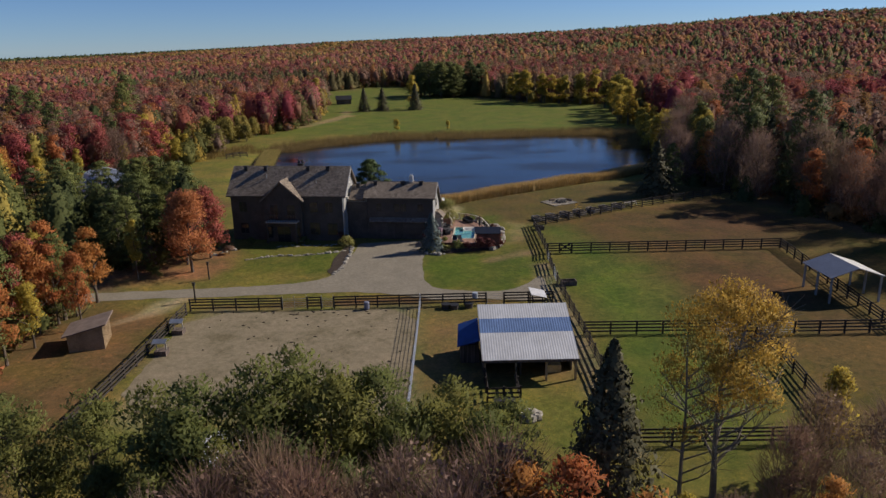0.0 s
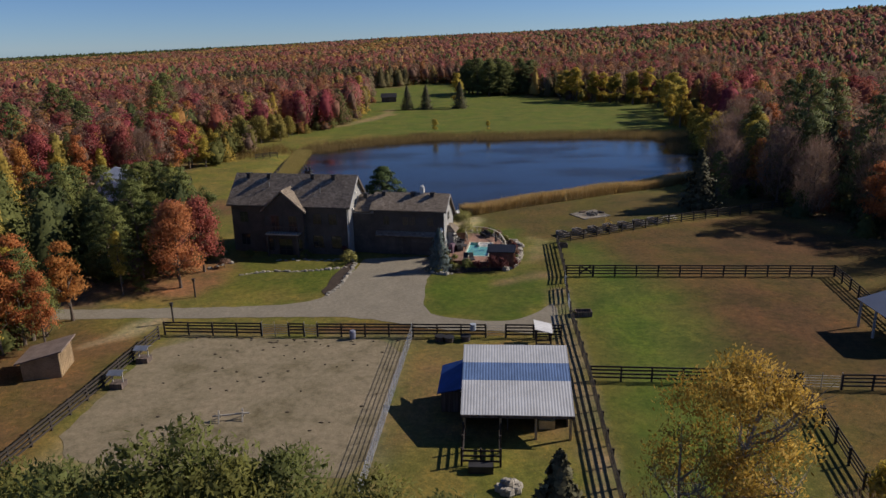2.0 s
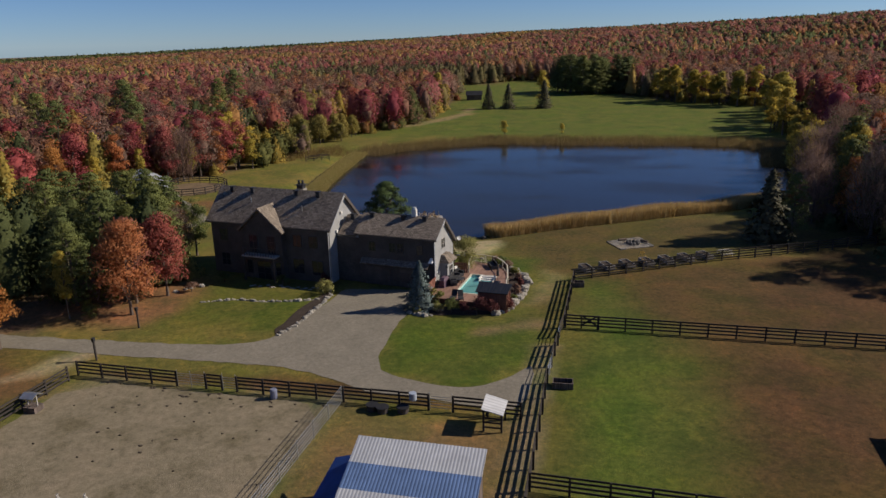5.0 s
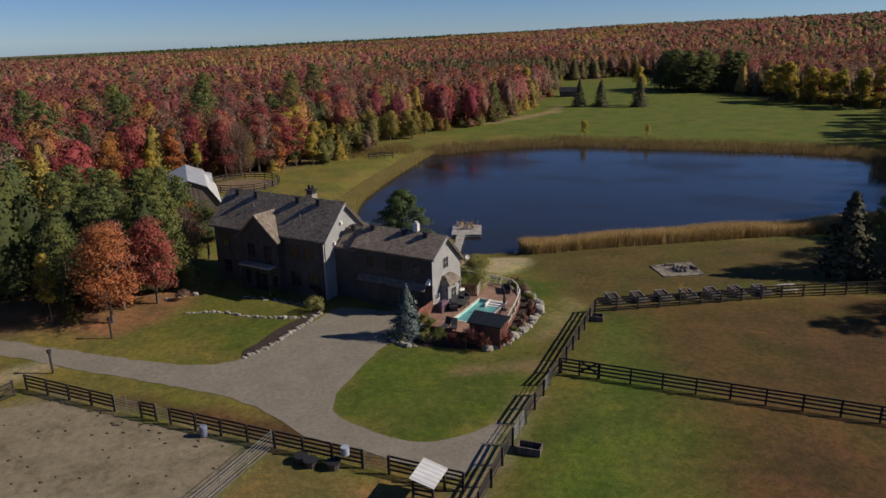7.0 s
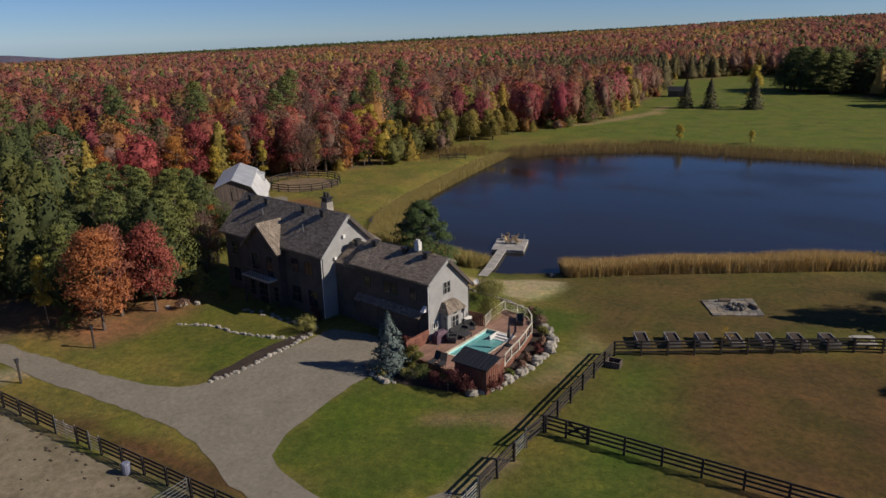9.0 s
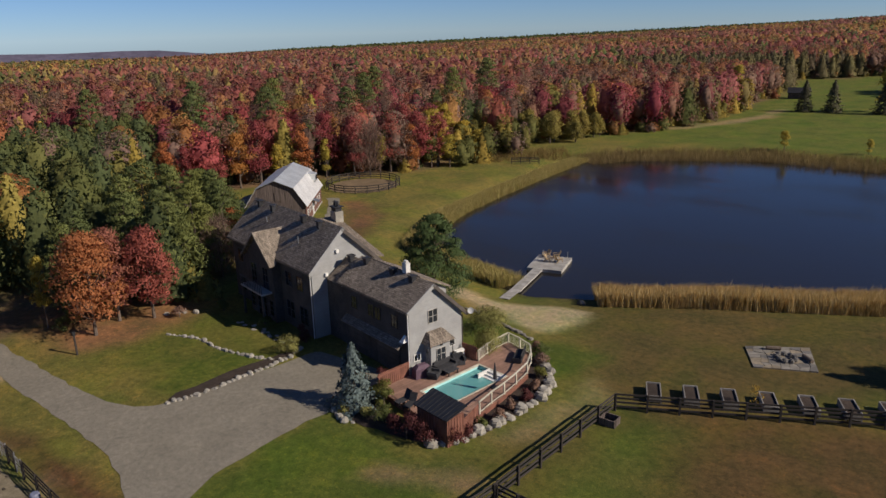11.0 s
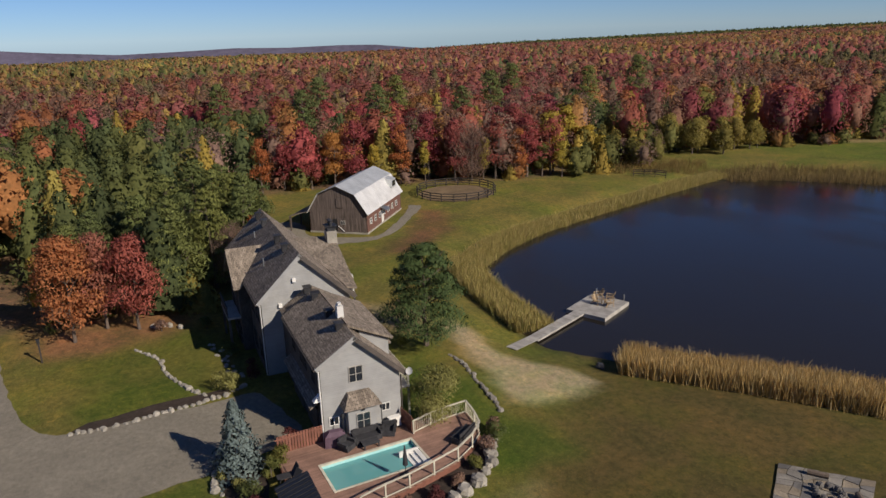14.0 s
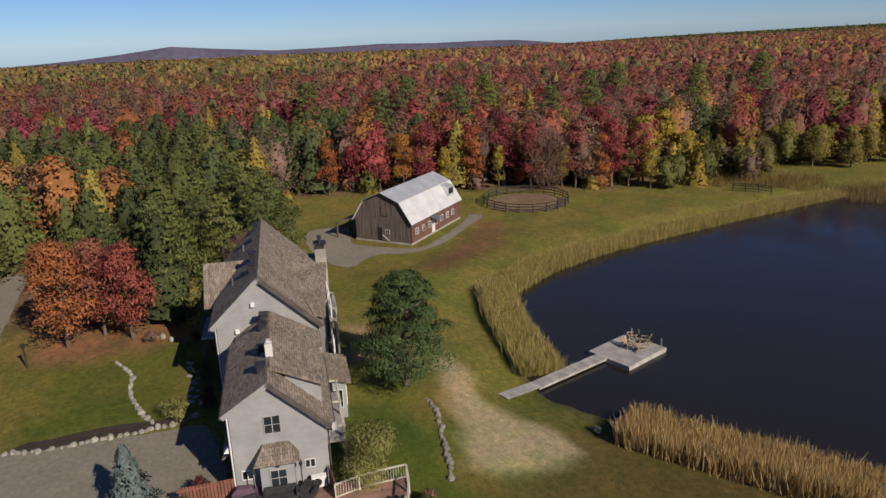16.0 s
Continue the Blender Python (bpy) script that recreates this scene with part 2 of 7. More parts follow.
SOLAR = banded("black_panel", (0.02, 0.022, 0.028), 0.3, "x", 0.35, 0.0, 0.02, 0.3, "SIN")
BARK = grained("bark", (0.16, 0.125, 0.10), 0.4, 4, 0.95, bump=0.6)
PALEBARK = grained("pale_bark", (0.25, 0.22, 0.18), 0.35, 4, 0.9, bump=0.5)
GRAVEL = None
MULCH = grained("mulch", (0.055, 0.04, 0.032), 0.5, 4, 1.0, bump=0.8)
LEAD = grained("dark_metal", (0.05, 0.05, 0.055), 0.2, 4, 0.55, 0.4)
PURPLE = grained("grill_cover", (0.16, 0.10, 0.14), 0.2, 3, 0.7)
TERRA = grained("rust_tub", (0.07, 0.06, 0.06), 0.3, 3, 0.8)
glass = Mat("window_glass", 0.06, 0, 0.6)
glass.b.inputs["Base Color"].default_value = (0.02, 0.024, 0.03, 1)
GLASS = glass.m

# ---- ground ----
POND = [(-6.3, 122.6), (-0.3, 126.0), (9.0, 132.6), (20.0, 139.3), (27.0, 143.6), (36.0, 148.5), (47.0, 158.5), (55.0, 175.0), (60.0, 196.0), (62.0, 214.0), (56.0, 226.0), (40.0, 228.5),
        (24.0, 227.5), (0.0, 225.5), (-14.0, 226.5), (-30.0, 217.5), (-42.0, 209.0), (-47.0, 201.0), (-45.5, 188.0), (-43.0, 171.0), (-40.8, 158.0), (-38.3, 146.0), (-35.0, 137.0), (-29.6, 128.2), (-22.0, 125.6), (-11.5, 123.8)]
OPEN = [(-45, 20), (-41, 55), (-38, 74), (-37, 84), (-33.5, 88), (-33.0, 97), (-37, 105), (-60, 110), (-88.1, 116.9), (-85.0, 129.3), (-78.8, 146.9), (-65.3, 172.7), (-71.5, 188.2), (-68, 203), (-66, 218), (-57, 229), (-47, 240), (-44, 262), (-45, 300), (-53, 360), (-70, 440), (-30, 480), (-8, 450), (22, 368), (44, 342), (75, 322), (86, 280), (68, 228), (64, 205), (58, 172), (48, 150), (41, 135), (52, 124), (57, 106), (62, 88), (64, 60), (66, 20)]
WATER_Z = -1.15


def sdf(px, py, poly):
    """Distance to a closed outline, negative inside."""
    p = np.array(poly, dtype=float)
    best, inside = np.full(px.shape, 1e18), np.zeros(px.shape, dtype=bool)
    for (ax, ay), (bx, by) in zip(p, np.roll(p, -1, axis=0)):
        ex, ey = bx - ax, by - ay
        h = np.clip(((px - ax) * ex + (py - ay) * ey) / (ex * ex + ey * ey), 0, 1)
        best = np.minimum(best, (px - ax - h * ex) ** 2 + (py - ay - h * ey) ** 2)
        if ey:
            inside ^= ((ay > py) != (by > py)) & (px < ax + (py - ay) / ey * ex)
    d = np.sqrt(best)
    return np.where(inside, -d, d)


def smooth(a, b, x):
    t = np.clip((x - a) / (b - a), 0, 1)
    return t * t * (3 - 2 * t)


RIDGE_AZ = [-120, -60, -52, -45, -35, -26, -15, -7, 1, 10, 18, 26, 32, 50]
RIDGE_EL = [-1.5, -1.4, -1.05, -0.88, -0.62, -0.36, 0.03, 0.36, 0.52, 0.79, 1.12, 1.62, 1.7, 1.7]


def height(px, py):
    """The lie of the land: it dips to the south yard and the pond, and rises to far wooded ridges."""
    px, py = np.asarray(px, dtype=float), np.asarray(py, dtype=float)
    z = np.interp(py, [20, 40, 55, 64, 72, 84, 92], [-1.4, -1.2, -0.85, -0.6, -0.55, -0.2, 0])
    z = z - 0.9 * smooth(-32, -46, px) * smooth(106, 119, py) * smooth(215, 180, py)
    d = sdf(px, py, POND)
    z = np.where(d < 7, z - 1.15 * smooth(7, 0, d) - 1.2 * smooth(0, -5, d), z)
    r, az = np.hypot(px, py), np.degrees(np.arctan2(px, py))
    el = np.interp(az, RIDGE_AZ, RIDGE_EL)
    far = np.interp(az, [-60, -20, 20], [4400, 3200, 1500])
    top = 27 + far * np.tan(np.radians(el)) - 12
    z = z + np.where(r > 240, top * smooth(0, 1, (r - 240) / (far - 240)), 0)
    return z


def flat_z(x, y):
    return float(height(np.array([x]), np.array([y]))[0])


def line_axis(a, b, step, lo, hi, grow=1.13):
    mid = list(np.arange(a, b + step / 2, step))
    s, right = step, [mid[-1]]
    while right[-1] < hi:
        s *= grow
        right.append(right[-1] + s)
    s, left = step, [mid[0]]
    while left[-1] > lo:
        s *= grow
        left.append(left[-1] - s)
    return np.array(left[:0:-1] + mid + right[1:])


gx, gy = line_axis(-90, 66, 1.0, -4900, 4900), line_axis(36, 236, 1.0, -900, 4900)
GX, GY = np.meshgrid(gx, gy)
GZ = height(GX, GY)
nx, ny = len(gx), len(gy)
idx = np.arange(nx * ny).reshape(ny, nx)
gfaces = np.stack([idx[:-1, :-1], idx[:-1, 1:], idx[1:, 1:], idx[1:, :-1]], -1).reshape(-1, 4)

LAWN, OLIVE, BROWN, SAND, LITTER, FLOOR, MEADOW, SILT = (0.080, 0.102, 0.022), (0.145, 0.128, 0.040), (0.090, 0.053, 0.029), (0.215, 0.188, 0.132), (0.21, 0.115, 0.065), (0.15, 0.10, 0.068), (0.105, 0.122, 0.030), (0.06, 0.05, 0.035)
ZONES = [  # outline, colour, softness of its edge in metres
    (OPEN, OLIVE, 3.0),
    ([(14, 44), (62, 44), (58, 100), (38, 118), (14, 107)], (0.108, 0.078, 0.031), 4.0),
    ([(-75, 200), (-60, 226), (62, 232), (84, 280), (75, 322), (44, 342), (22, 368), (-8, 450), (-30, 480), (-70, 440), (-53, 360), (-44, 262)], MEADOW, 5.0),
    ([(10, 108), (14, 106), (34, 119), (55, 128), (40, 140), (24, 138), (8, 130), (0, 124), (3, 118)], (0.092, 0.072, 0.030), 5.0),
    ([(19, 94), (44, 92), (58, 100), (50, 124), (32, 114), (20, 107)], BROWN, 4.0),
    ([(28, 65), (42, 66), (43, 89), (31, 89), (27, 80)], BROWN, 6.0),
    ([(12, 92), (30, 92), (42, 116), (14, 109)], (0.096, 0.064, 0.030), 4.0),
    ([(15, 44), (30, 44), (30, 62), (15, 62)], (0.12, 0.108, 0.034), 3.0),
    ([(14.6, 45), (25, 45), (24, 62), (27, 76), (24, 90), (21, 97), (18, 105), (14.8, 105)], (0.086, 0.112, 0.024), 5.0),
    ([(-1.6, 78.5), (3, 77.5), (8, 77), (11.5, 82), (12.5, 92), (10, 92), (8, 91.5), (0, 90.5), (-2, 91)], LAWN, 1.2),
    ([(-28, 84), (-14, 84), (-13, 90), (-12, 97), (-31, 97), (-27, 91)], (0.104, 0.108, 0.028), 2.0),
    ([(-24, 74), (-5, 76.5), (9, 74.2), (9, 73.6), (-26, 73.6)], BROWN, 1.0),
    ([(2, 105), (9, 107), (10, 113), (3, 112), (-2, 111.5), (-9, 111), (-9, 106)], LAWN, 1.2),
    ([(-26.5, 50), (-2.6, 50), (-2.4, 72.6), (-26.5, 72.4)], SAND, 1.6),
    ([(-2, 54), (12, 56), (12.5, 72), (-2, 72.4)], (0.165, 0.115, 0.058), 1.5),
    ([(12.6, 44), (14, 44), (14, 86), (12.4, 86)], (0.20, 0.165, 0.115), 0.7),
    ([(-44, 82), (-29, 83), (-26.5, 88), (-27, 94), (-32, 98), (-41, 97)], LITTER, 2.5),
    ([(-46, 40), (-30, 40), (-28.4, 52), (-28.2, 72), (-39, 78), (-46, 60)], (0.128, 0.082, 0.043), 2.5),
    ([(-34, 70), (-30, 73), (-28, 78), (-31, 78)], (0.28, 0.23, 0.16), 1.0),
    ([(-15.4, 117.8), (-13.2, 116.0), (-7, 115.1), (-2, 114.0), (2.2, 113.0), (4.0, 115.4), (3.4, 120.4), (0.5, 120.6), (-3, 118.4), (-8, 117.4), (-12.4, 118.2)], (0.34, 0.285, 0.195), 0.7),
    ([(-24, 112), (-17, 110.5), (-13, 114), (-18, 117)], (0.25, 0.20, 0.13), 2.0),
    ([(-56, 144), (-47, 139.5), (-37, 126), (-39.5, 124), (-49, 133.5), (-58, 140)], (0.15, 0.085, 0.05), 2.2),
    ([(-50, 250), (-44, 268), (-38, 290), (-40, 310), (-36, 310), (-33, 288), (-40, 262), (-47, 248)], (0.21, 0.17, 0.095), 1.5),
    ([(9.8, 95), (12.5, 99), (13, 106), (11, 108), (10.8, 100)], (0.21, 0.165, 0.09), 1.2),
    ([(6, 87.5), (12.5, 90), (13, 92), (8, 90.5)], (0.20, 0.14, 0.085), 1.0),
]
wob = np.sin(GX * 0.9 + 1.3 * np.sin(GY * 0.7)) * 0.5 + np.sin(GY * 1.3 + GX * 0.37) * 0.4
tint = np.tile(np.array(FLOOR), (ny, nx, 1))
for outline, col, soft_edge in ZONES:
    w = smooth(soft_edge, -soft_edge, sdf(GX, GY, outline) + wob * min(soft_edge, 1.5) * 0.6)[..., None]
    tint = tint * (1 - w) + np.array(col) * w
dpond = sdf(GX, GY, POND)
w = smooth(1.5, -0.5, dpond)[..., None]
tint = tint * (1 - w) + np.array(SILT) * w

tint = tint * 0.98
gm = Mat("grass_and_soil", 0.95, 0, 0.1)
at = gm.n("ShaderNodeVertexColor")
at.layer_name = "tint"
c = gm.mix(at.outputs[0], gm.ramp(gm.noise(0.16, 6, 0.65), [(0.3, (0.62, 0.78, 0.70)), (0.5, (1.0, 1.0, 1.0)), (0.7, (1.3, 1.18, 1.1))]), 1.0, "MULTIPLY")
c = gm.mix(c, gm.ramp(gm.noise(1.7, 6, 0.75), [(0.3, (0.55, 0.62, 0.55)), (0.7, (1.45, 1.34, 1.25))]), 0.9, "MULTIPLY")
c = gm.mix(c, gm.ramp(gm.noise(14, 3, 0.7), [(0.3, (0.6, 0.62, 0.6)), (0.7, (1.4, 1.36, 1.3))]), 0.8, "MULTIPLY")
greener = gm.ramp(gm.noise(0.11, 5, 0.65), [(0.46, (0, 0, 0)), (0.6, (1, 1, 1))])
c = gm.mix(c, gm.mix(c, (0.87, 1.03, 0.80), 1.0, "MULTIPLY"), greener)
straw = gm.ramp(gm.noise(0.5, 6, 0.72), [(0.55, (0, 0, 0)), (0.68, (1, 1, 1))])
c = gm.mix(c, gm.mix(c, (1.38, 1.22, 1.12), 1.0, "MULTIPLY"), straw)
speck = gm.ramp(gm.noise(5.5, 3, 0.65), [(0.56, (0, 0, 0)), (0.68, (1, 1, 1))])
c = gm.mix(c, gm.mix(c, (1.55, 1.3, 1.05), 1.0, "MULTIPLY"), speck)
dark_speck = gm.ramp(gm.noise(3.1, 4, 0.7), [(0.58, (0, 0, 0)), (0.72, (1, 1, 1))])
c = gm.mix(c, gm.mix(c, (0.55, 0.6, 0.6), 1.0, "MULTIPLY"), dark_speck)
gm.color(c)
gm.bump(gm.noise(9, 6, 0.75), 0.55, 0.12)
solo("ground", mesh_np("ground", np.c_[GX.ravel(), GY.ravel(), GZ.ravel()], gfaces, tint.reshape(-1, 3)), gm.m, "grass, pasture and bare soil around a farm", "ground", kind="structure", smooth=True)

# pond
wm = Mat("pond_water", 0.12, 0, 0.5)
wm.b.inputs["Base Color"].default_value = (0.017, 0.0145, 0.012, 1)
wm.b.inputs["IOR"].default_value = 1.33
rip = wm.noise(0.9, 4, 0.6, stretch=(1.0, 2.2, 1))
wm.bump(rip, 0.2, 0.07)
wm.link(wm.ramp(wm.noise(0.035, 3, 0.55, stretch=(1.0, 2.0, 1)), [(0.42, (0.07,) * 3), (0.62, (0.26,) * 3)]), wm.b.inputs["Roughness"])
cx, cy = 5, 176
solo("water", Geo().prism([(x + 2.2 * (x - cx) / math.hypot(x - cx, y - cy), y + 2.2 * (y - cy) / math.hypot(x - cx, y - cy)) for x, y in POND], WATER_Z - 0.02, WATER_Z), wm.m, "dark blue still pond water", "pond", kind="structure")

# drive and tracks
rm = Mat("gravel", 0.95, 0, 0.15)
c = rm.ramp(rm.noise(22, 4, 0.8), [(0.3, (0.158, 0.144, 0.116)), (0.7, (0.27, 0.246, 0.20))])
c = rm.mix(c, rm.ramp(rm.noise(0.35, 5, 0.6), [(0.35, (0.9,) * 3), (0.65, (1.04,) * 3)]), 1.0, "MULTIPLY")
c = rm.mix(c, rm.ramp(rm.noise(2.6, 5, 0.75), [(0.35, (0.8, 0.8, 0.8)), (0.65, (1.14, 1.12, 1.1))]), 1.0, "MULTIPLY")
rm.color(c)
rm.bump(rm.noise(30, 3, 0.8), 0.5, 0.03)
GRAVEL = rm.m


def draped(name, outline, step, lift, material, label, category, kind="structure", rounds=1):
    """A sheet on the ground inside an outline, with a slightly ragged edge."""
    o = []
    for _ in range(rounds):
        outline = [q for a, b in zip(outline, list(outline[1:]) + list(outline[:1])) for q in ((a[0] * 0.75 + b[0] * 0.25, a[1] * 0.75 + b[1] * 0.25), (a[0] * 0.25 + b[0] * 0.75, a[1] * 0.25 + b[1] * 0.75))]
    n = len(outline)
    r = random.Random(3)
    for i in range(n):
        a, b = Vector(outline[i]), Vector(outline[(i + 1) % n])
        k = max(1, int((b - a).length / 0.9))
        o += [a.lerp(b, j / k) + Vector((r.uniform(-0.13, 0.13), r.uniform(-0.13, 0.13))) for j in range(k)]
    bm = bmesh.new()
    bm.faces.new([bm.verts.new((p.x, p.y, 0)) for p in o])
    for axis, lo, hi in ((0, min(p.x for p in o), max(p.x for p in o)), (1, min(p.y for p in o), max(p.y for p in o))):
        q = math.ceil(lo / step) * step
        while q < hi:
            co, no = Vector((0, 0, 0)), Vector((0, 0, 0))
            co[axis], no[axis] = q, 1
            bmesh.ops.bisect_plane(bm, geom=bm.verts[:] + bm.edges[:] + bm.faces[:], plane_co=co, plane_no=no)
            q += step
    zs = height(np.array([v.co.x for v in bm.verts]), np.array([v.co.y for v in bm.verts]))
    for v, z in zip(bm.verts, zs):
        v.co.z = z + lift
    bmesh.ops.triangulate(bm, faces=bm.faces)
    bmesh.ops.recalc_face_normals(bm, faces=bm.faces)
    me = bpy.data.meshes.new(name)
    bm.to_mesh(me)
    bm.free()
    if me.polygons[0].normal.z < 0:
        me.flip_normals()
    return solo(name, me, material, label, category, kind=kind)


draped("road", [(-1.9, 98.6), (-10.5, 97.6), (-11.3, 97.1), (-11.3, 93.8), (-12.2, 89), (-13.0, 85.1), (-13.6, 82.6), (-18.6, 80.6), (-27, 80.1), (-36, 79.5), (-46, 79.2), (-60, 79), (-60, 75.4), (-46, 76.2), (-35.5, 77), (-26.2, 77.2), (-17.6, 77.6),
                (-10.4, 77.8), (-7.5, 77.4), (-4.6, 76.6), (0.6, 74.6), (4, 75.0), (8.4, 74.2), (12.5, 74.2), (12.7, 82.4), (11.2, 80.4), (9.2, 78.0), (7.4, 76.9), (4.5, 77.0), (2, 77.7), (-0.3, 78.5), (-1.5, 80.2), (-2.0, 84), (-2.2, 88), (-1.5, 93.0), (-2.4, 95.4)], 2.0, 0.03, GRAVEL, "pale grey packed gravel driveway and yard", "driveway")
draped("track", [(-42.6, 115.7), (-49.0, 120.5), (-46.3, 125.6), (-49.4, 131.6), (-55.0, 136.6), (-58.7, 140.5), (-60.8, 142.1), (-62.8, 140.3), (-59.7, 138.8), (-55.5, 135.1), (-50.3, 129.7), (-48.2, 126.8), (-51.1, 122.9), (-55.4, 118.6), (-61.2, 121.6), (-65.3, 120.0), (-64.3, 114.3), (-52.9, 112.8)][::-1], 2.0, 0.03, GRAVEL, "curving gravel track around the old barn", "track", rounds=2)


pm = Mat("paddock_ground", 0.95, 0, 0.1)
c = pm.ramp(pm.noise(9, 5, 0.75), [(0.3, (0.165, 0.138, 0.098)), (0.7, (0.27, 0.232, 0.168))])
c = pm.mix(c, pm.ramp(pm.noise(0.22, 6, 0.68), [(0.36, (0.68, 0.68, 0.6)), (0.5, (0.98, 0.98, 0.95)), (0.66, (1.1, 1.08, 1.06))]), 1.0, "MULTIPLY")
c = pm.mix(c, pm.ramp(pm.noise(1.6, 5, 0.75), [(0.34, (0.72, 0.72, 0.7)), (0.62, (1.1, 1.09, 1.08))]), 1.0, "MULTIPLY")
pm.color(c)
pm.bump(pm.noise(7, 5, 0.75), 0.6, 0.08)
draped("paddock_ground", [(-27.0, 52.0), (-18, 50.2), (-8, 50.0), (-2.9, 50.2), (-2.6, 60), (-2.4, 72.2), (-12, 72.4), (-26.6, 72.3), (-26.9, 62)], 2.0, 0.025, pm.m, "trampled pale sandy soil of the paddock", "soil")

# far hills, distance haze painted into their colour
hz, hv = [(-99, -1.4), (-95, -1.16), (-92, -0.88), (-88.5, -0.46), (-85.5, -0.72), (-81, -1.02), (-77, -0.95), (-73, -0.83), (-69, -0.92), (-65, -0.86), (-62.5, -0.9), (-59.5, -1.2), (-57, -1.4)], []
for a, e in hz:
    x, y = math.sin(radians(a)), math.cos(radians(a))
    hv += [(x * 4450 + 20, y * 4450 + 40, -140), (x * 4750 + 20, y * 4750 + 40, 27 + 4750 * math.tan(radians(e + 0.06))), (x * 4880 + 20, y * 4880 + 40, -160)]
# the blue-violet base colour stands for air haze over the woods
HILL = grained("haze_blue_hill", (0.115, 0.105, 0.15), 0.25, 0.004, 1.0, spec=0.0, bump=0.0, stain=0.25)
solo("backdrop", Geo().add(hv, [(3 * i + k, 3 * i + 3 + k, 3 * i + 4 + k, 3 * i + 1 + k) for i in range(len(hz) - 1) for k in (0, 1)]), HILL, "far wooded hills on the horizon, blue haze painted in", "hills", kind="structure")

# ---- plants ----
def leaf_quads(c, size, out, spread=0.9, rnd=rng, aspect=1.0, along=None):
    """One small leafy tuft for each centre c, facing roughly out, as quads."""
    n = len(c)
    nn = out + rnd.normal(0, spread, (n, 3))
    nn /= np.linalg.norm(nn, axis=1, keepdims=True) + 1e-9
    a = np.cross(nn, rnd.normal(0, 1, (n, 3)))
    if along is not None:
        a = along + rnd.normal(0, 0.35, (n, 3))
        a -= nn * np.sum(a * nn, axis=1, keepdims=True)
    a /= np.linalg.norm(a, axis=1, keepdims=True) + 1e-9
    b = np.cross(nn, a)
    s = (np.asarray(size) * rnd.uniform(0.6, 1.3, n))[:, None]
    k = rnd.uniform(0.5, 1.0, (n, 1)) * aspect
    global LEAF_N
    LEAF_N = np.repeat((out * 0.9 + np.array([0, 0, 0.25]) + nn * 0.35), 4, axis=0)
    LEAF_N /= np.linalg.norm(LEAF_N, axis=1, keepdims=True) + 1e-9
    v = np.stack([c - a * s * 0.5, c - b * s * k * 0.45 + a * s * 0.12, c + a * s * 0.5, c + b * s * k * 0.5], 1).reshape(-1, 3)
    return v, np.arange(4 * n).reshape(n, 4)


def crown_points(rnd, n, h, r, base, lobes, taper=0.0, lob=1.0):
    """Tuft centres over several lobes of a broadleaf crown of height h, radius r, from base up."""
    cs, outs = [], []
    per = n // lobes + 1
    for k in range(lobes):
        a, q = rnd.uniform(0, 6.283), math.sqrt(rnd.uniform(0.02, 1))
        zf = rnd.uniform(0, 1)
        wid = r * (1 - taper * zf) * math.sqrt(max(0.08, 1 - (2 * zf - 0.9) ** 2 * 0.8))
        c = np.array([math.cos(a) * q * wid * 0.68, math.sin(a) * q * wid * 0.68, base + (h - base) * (0.14 + 0.74 * zf)])
        lr = r * lob * rnd.uniform(0.36, 0.56)
        d = rnd.normal(0, 1, (per, 3))
        d /= np.linalg.norm(d, axis=1, keepdims=True)
        d[:, 2] = np.where(d[:, 2] < -0.35, -d[:, 2], d[:, 2])
        cs.append(c + d * lr * rnd.uniform(0.45, 1.08, (per, 1)) * np.array([1, 1, 0.85]))
        outs.append(d)
    return np.concatenate(cs), np.concatenate(outs)


def twig_quads(rnd, n, h, r, base, length, width):
    """Bare upright twigs filling a crown, each a thin tapering blade."""
    a, q = rnd.uniform(0, 6.283, n), np.sqrt(rnd.uniform(0, 1, n))
    f = rnd.uniform(0, 1, n)
    wd = r * np.sqrt(np.maximum(0.1, 1 - (2 * f - 0.9) ** 2 * 0.8))
    c = np.c_[np.cos(a) * q * wd * 0.9, np.sin(a) * q * wd * 0.9, base + (h - base) * f * 0.88]
    d = np.c_[np.cos(a) * q * 0.55, np.sin(a) * q * 0.55, np.ones(n)] + rnd.normal(0, 0.28, (n, 3))
    d /= np.linalg.norm(d, axis=1, keepdims=True)
    s = np.cross(d, rnd.normal(0, 1, (n, 3)))
    s /= np.linalg.norm(s, axis=1, keepdims=True)
    l = length * rnd.uniform(0.5, 1.3, (n, 1))
    v = np.stack([c - s * width, c + s * width, c + d * l + s * width * 0.2, c + d * l - s * width * 0.2], 1).reshape(-1, 3)
    return v, np.arange(4 * n).reshape(n, 4)


def bare_crown(seed, h, r, base, twigs, leaves, size):
    """Mostly bare twigs with a few leaves left."""
    rnd = np.random.default_rng(seed)
    v1, f1 = twig_quads(rnd, twigs, h, r, base, 1.7, 0.022)
    c, o = crown_points(rnd, leaves, h, r, base, 12, 0.1)
    v2, f2 = leaf_quads(c, size, o, 0.8, rnd)
    return mesh_np("crown", np.concatenate([v1, v2]), np.concatenate([f1, f2 + len(v1)]))


def broadleaf_crown(seed, h, r, base, n, size, lobes=14, taper=0.2, lob=1.0):
    rnd = np.random.default_rng(seed)
    c, o = crown_points(rnd, n, h, r, base, lobes, taper, lob)
    v, f = leaf_quads(c, np.asarray(size) * 1.35, o, 0.7, rnd, 0.5, o * np.array([0.8, 0.8, 0.3]) + np.array([0, 0, 0.7]))
    return mesh_np("crown", v, f, None, LEAF_N)


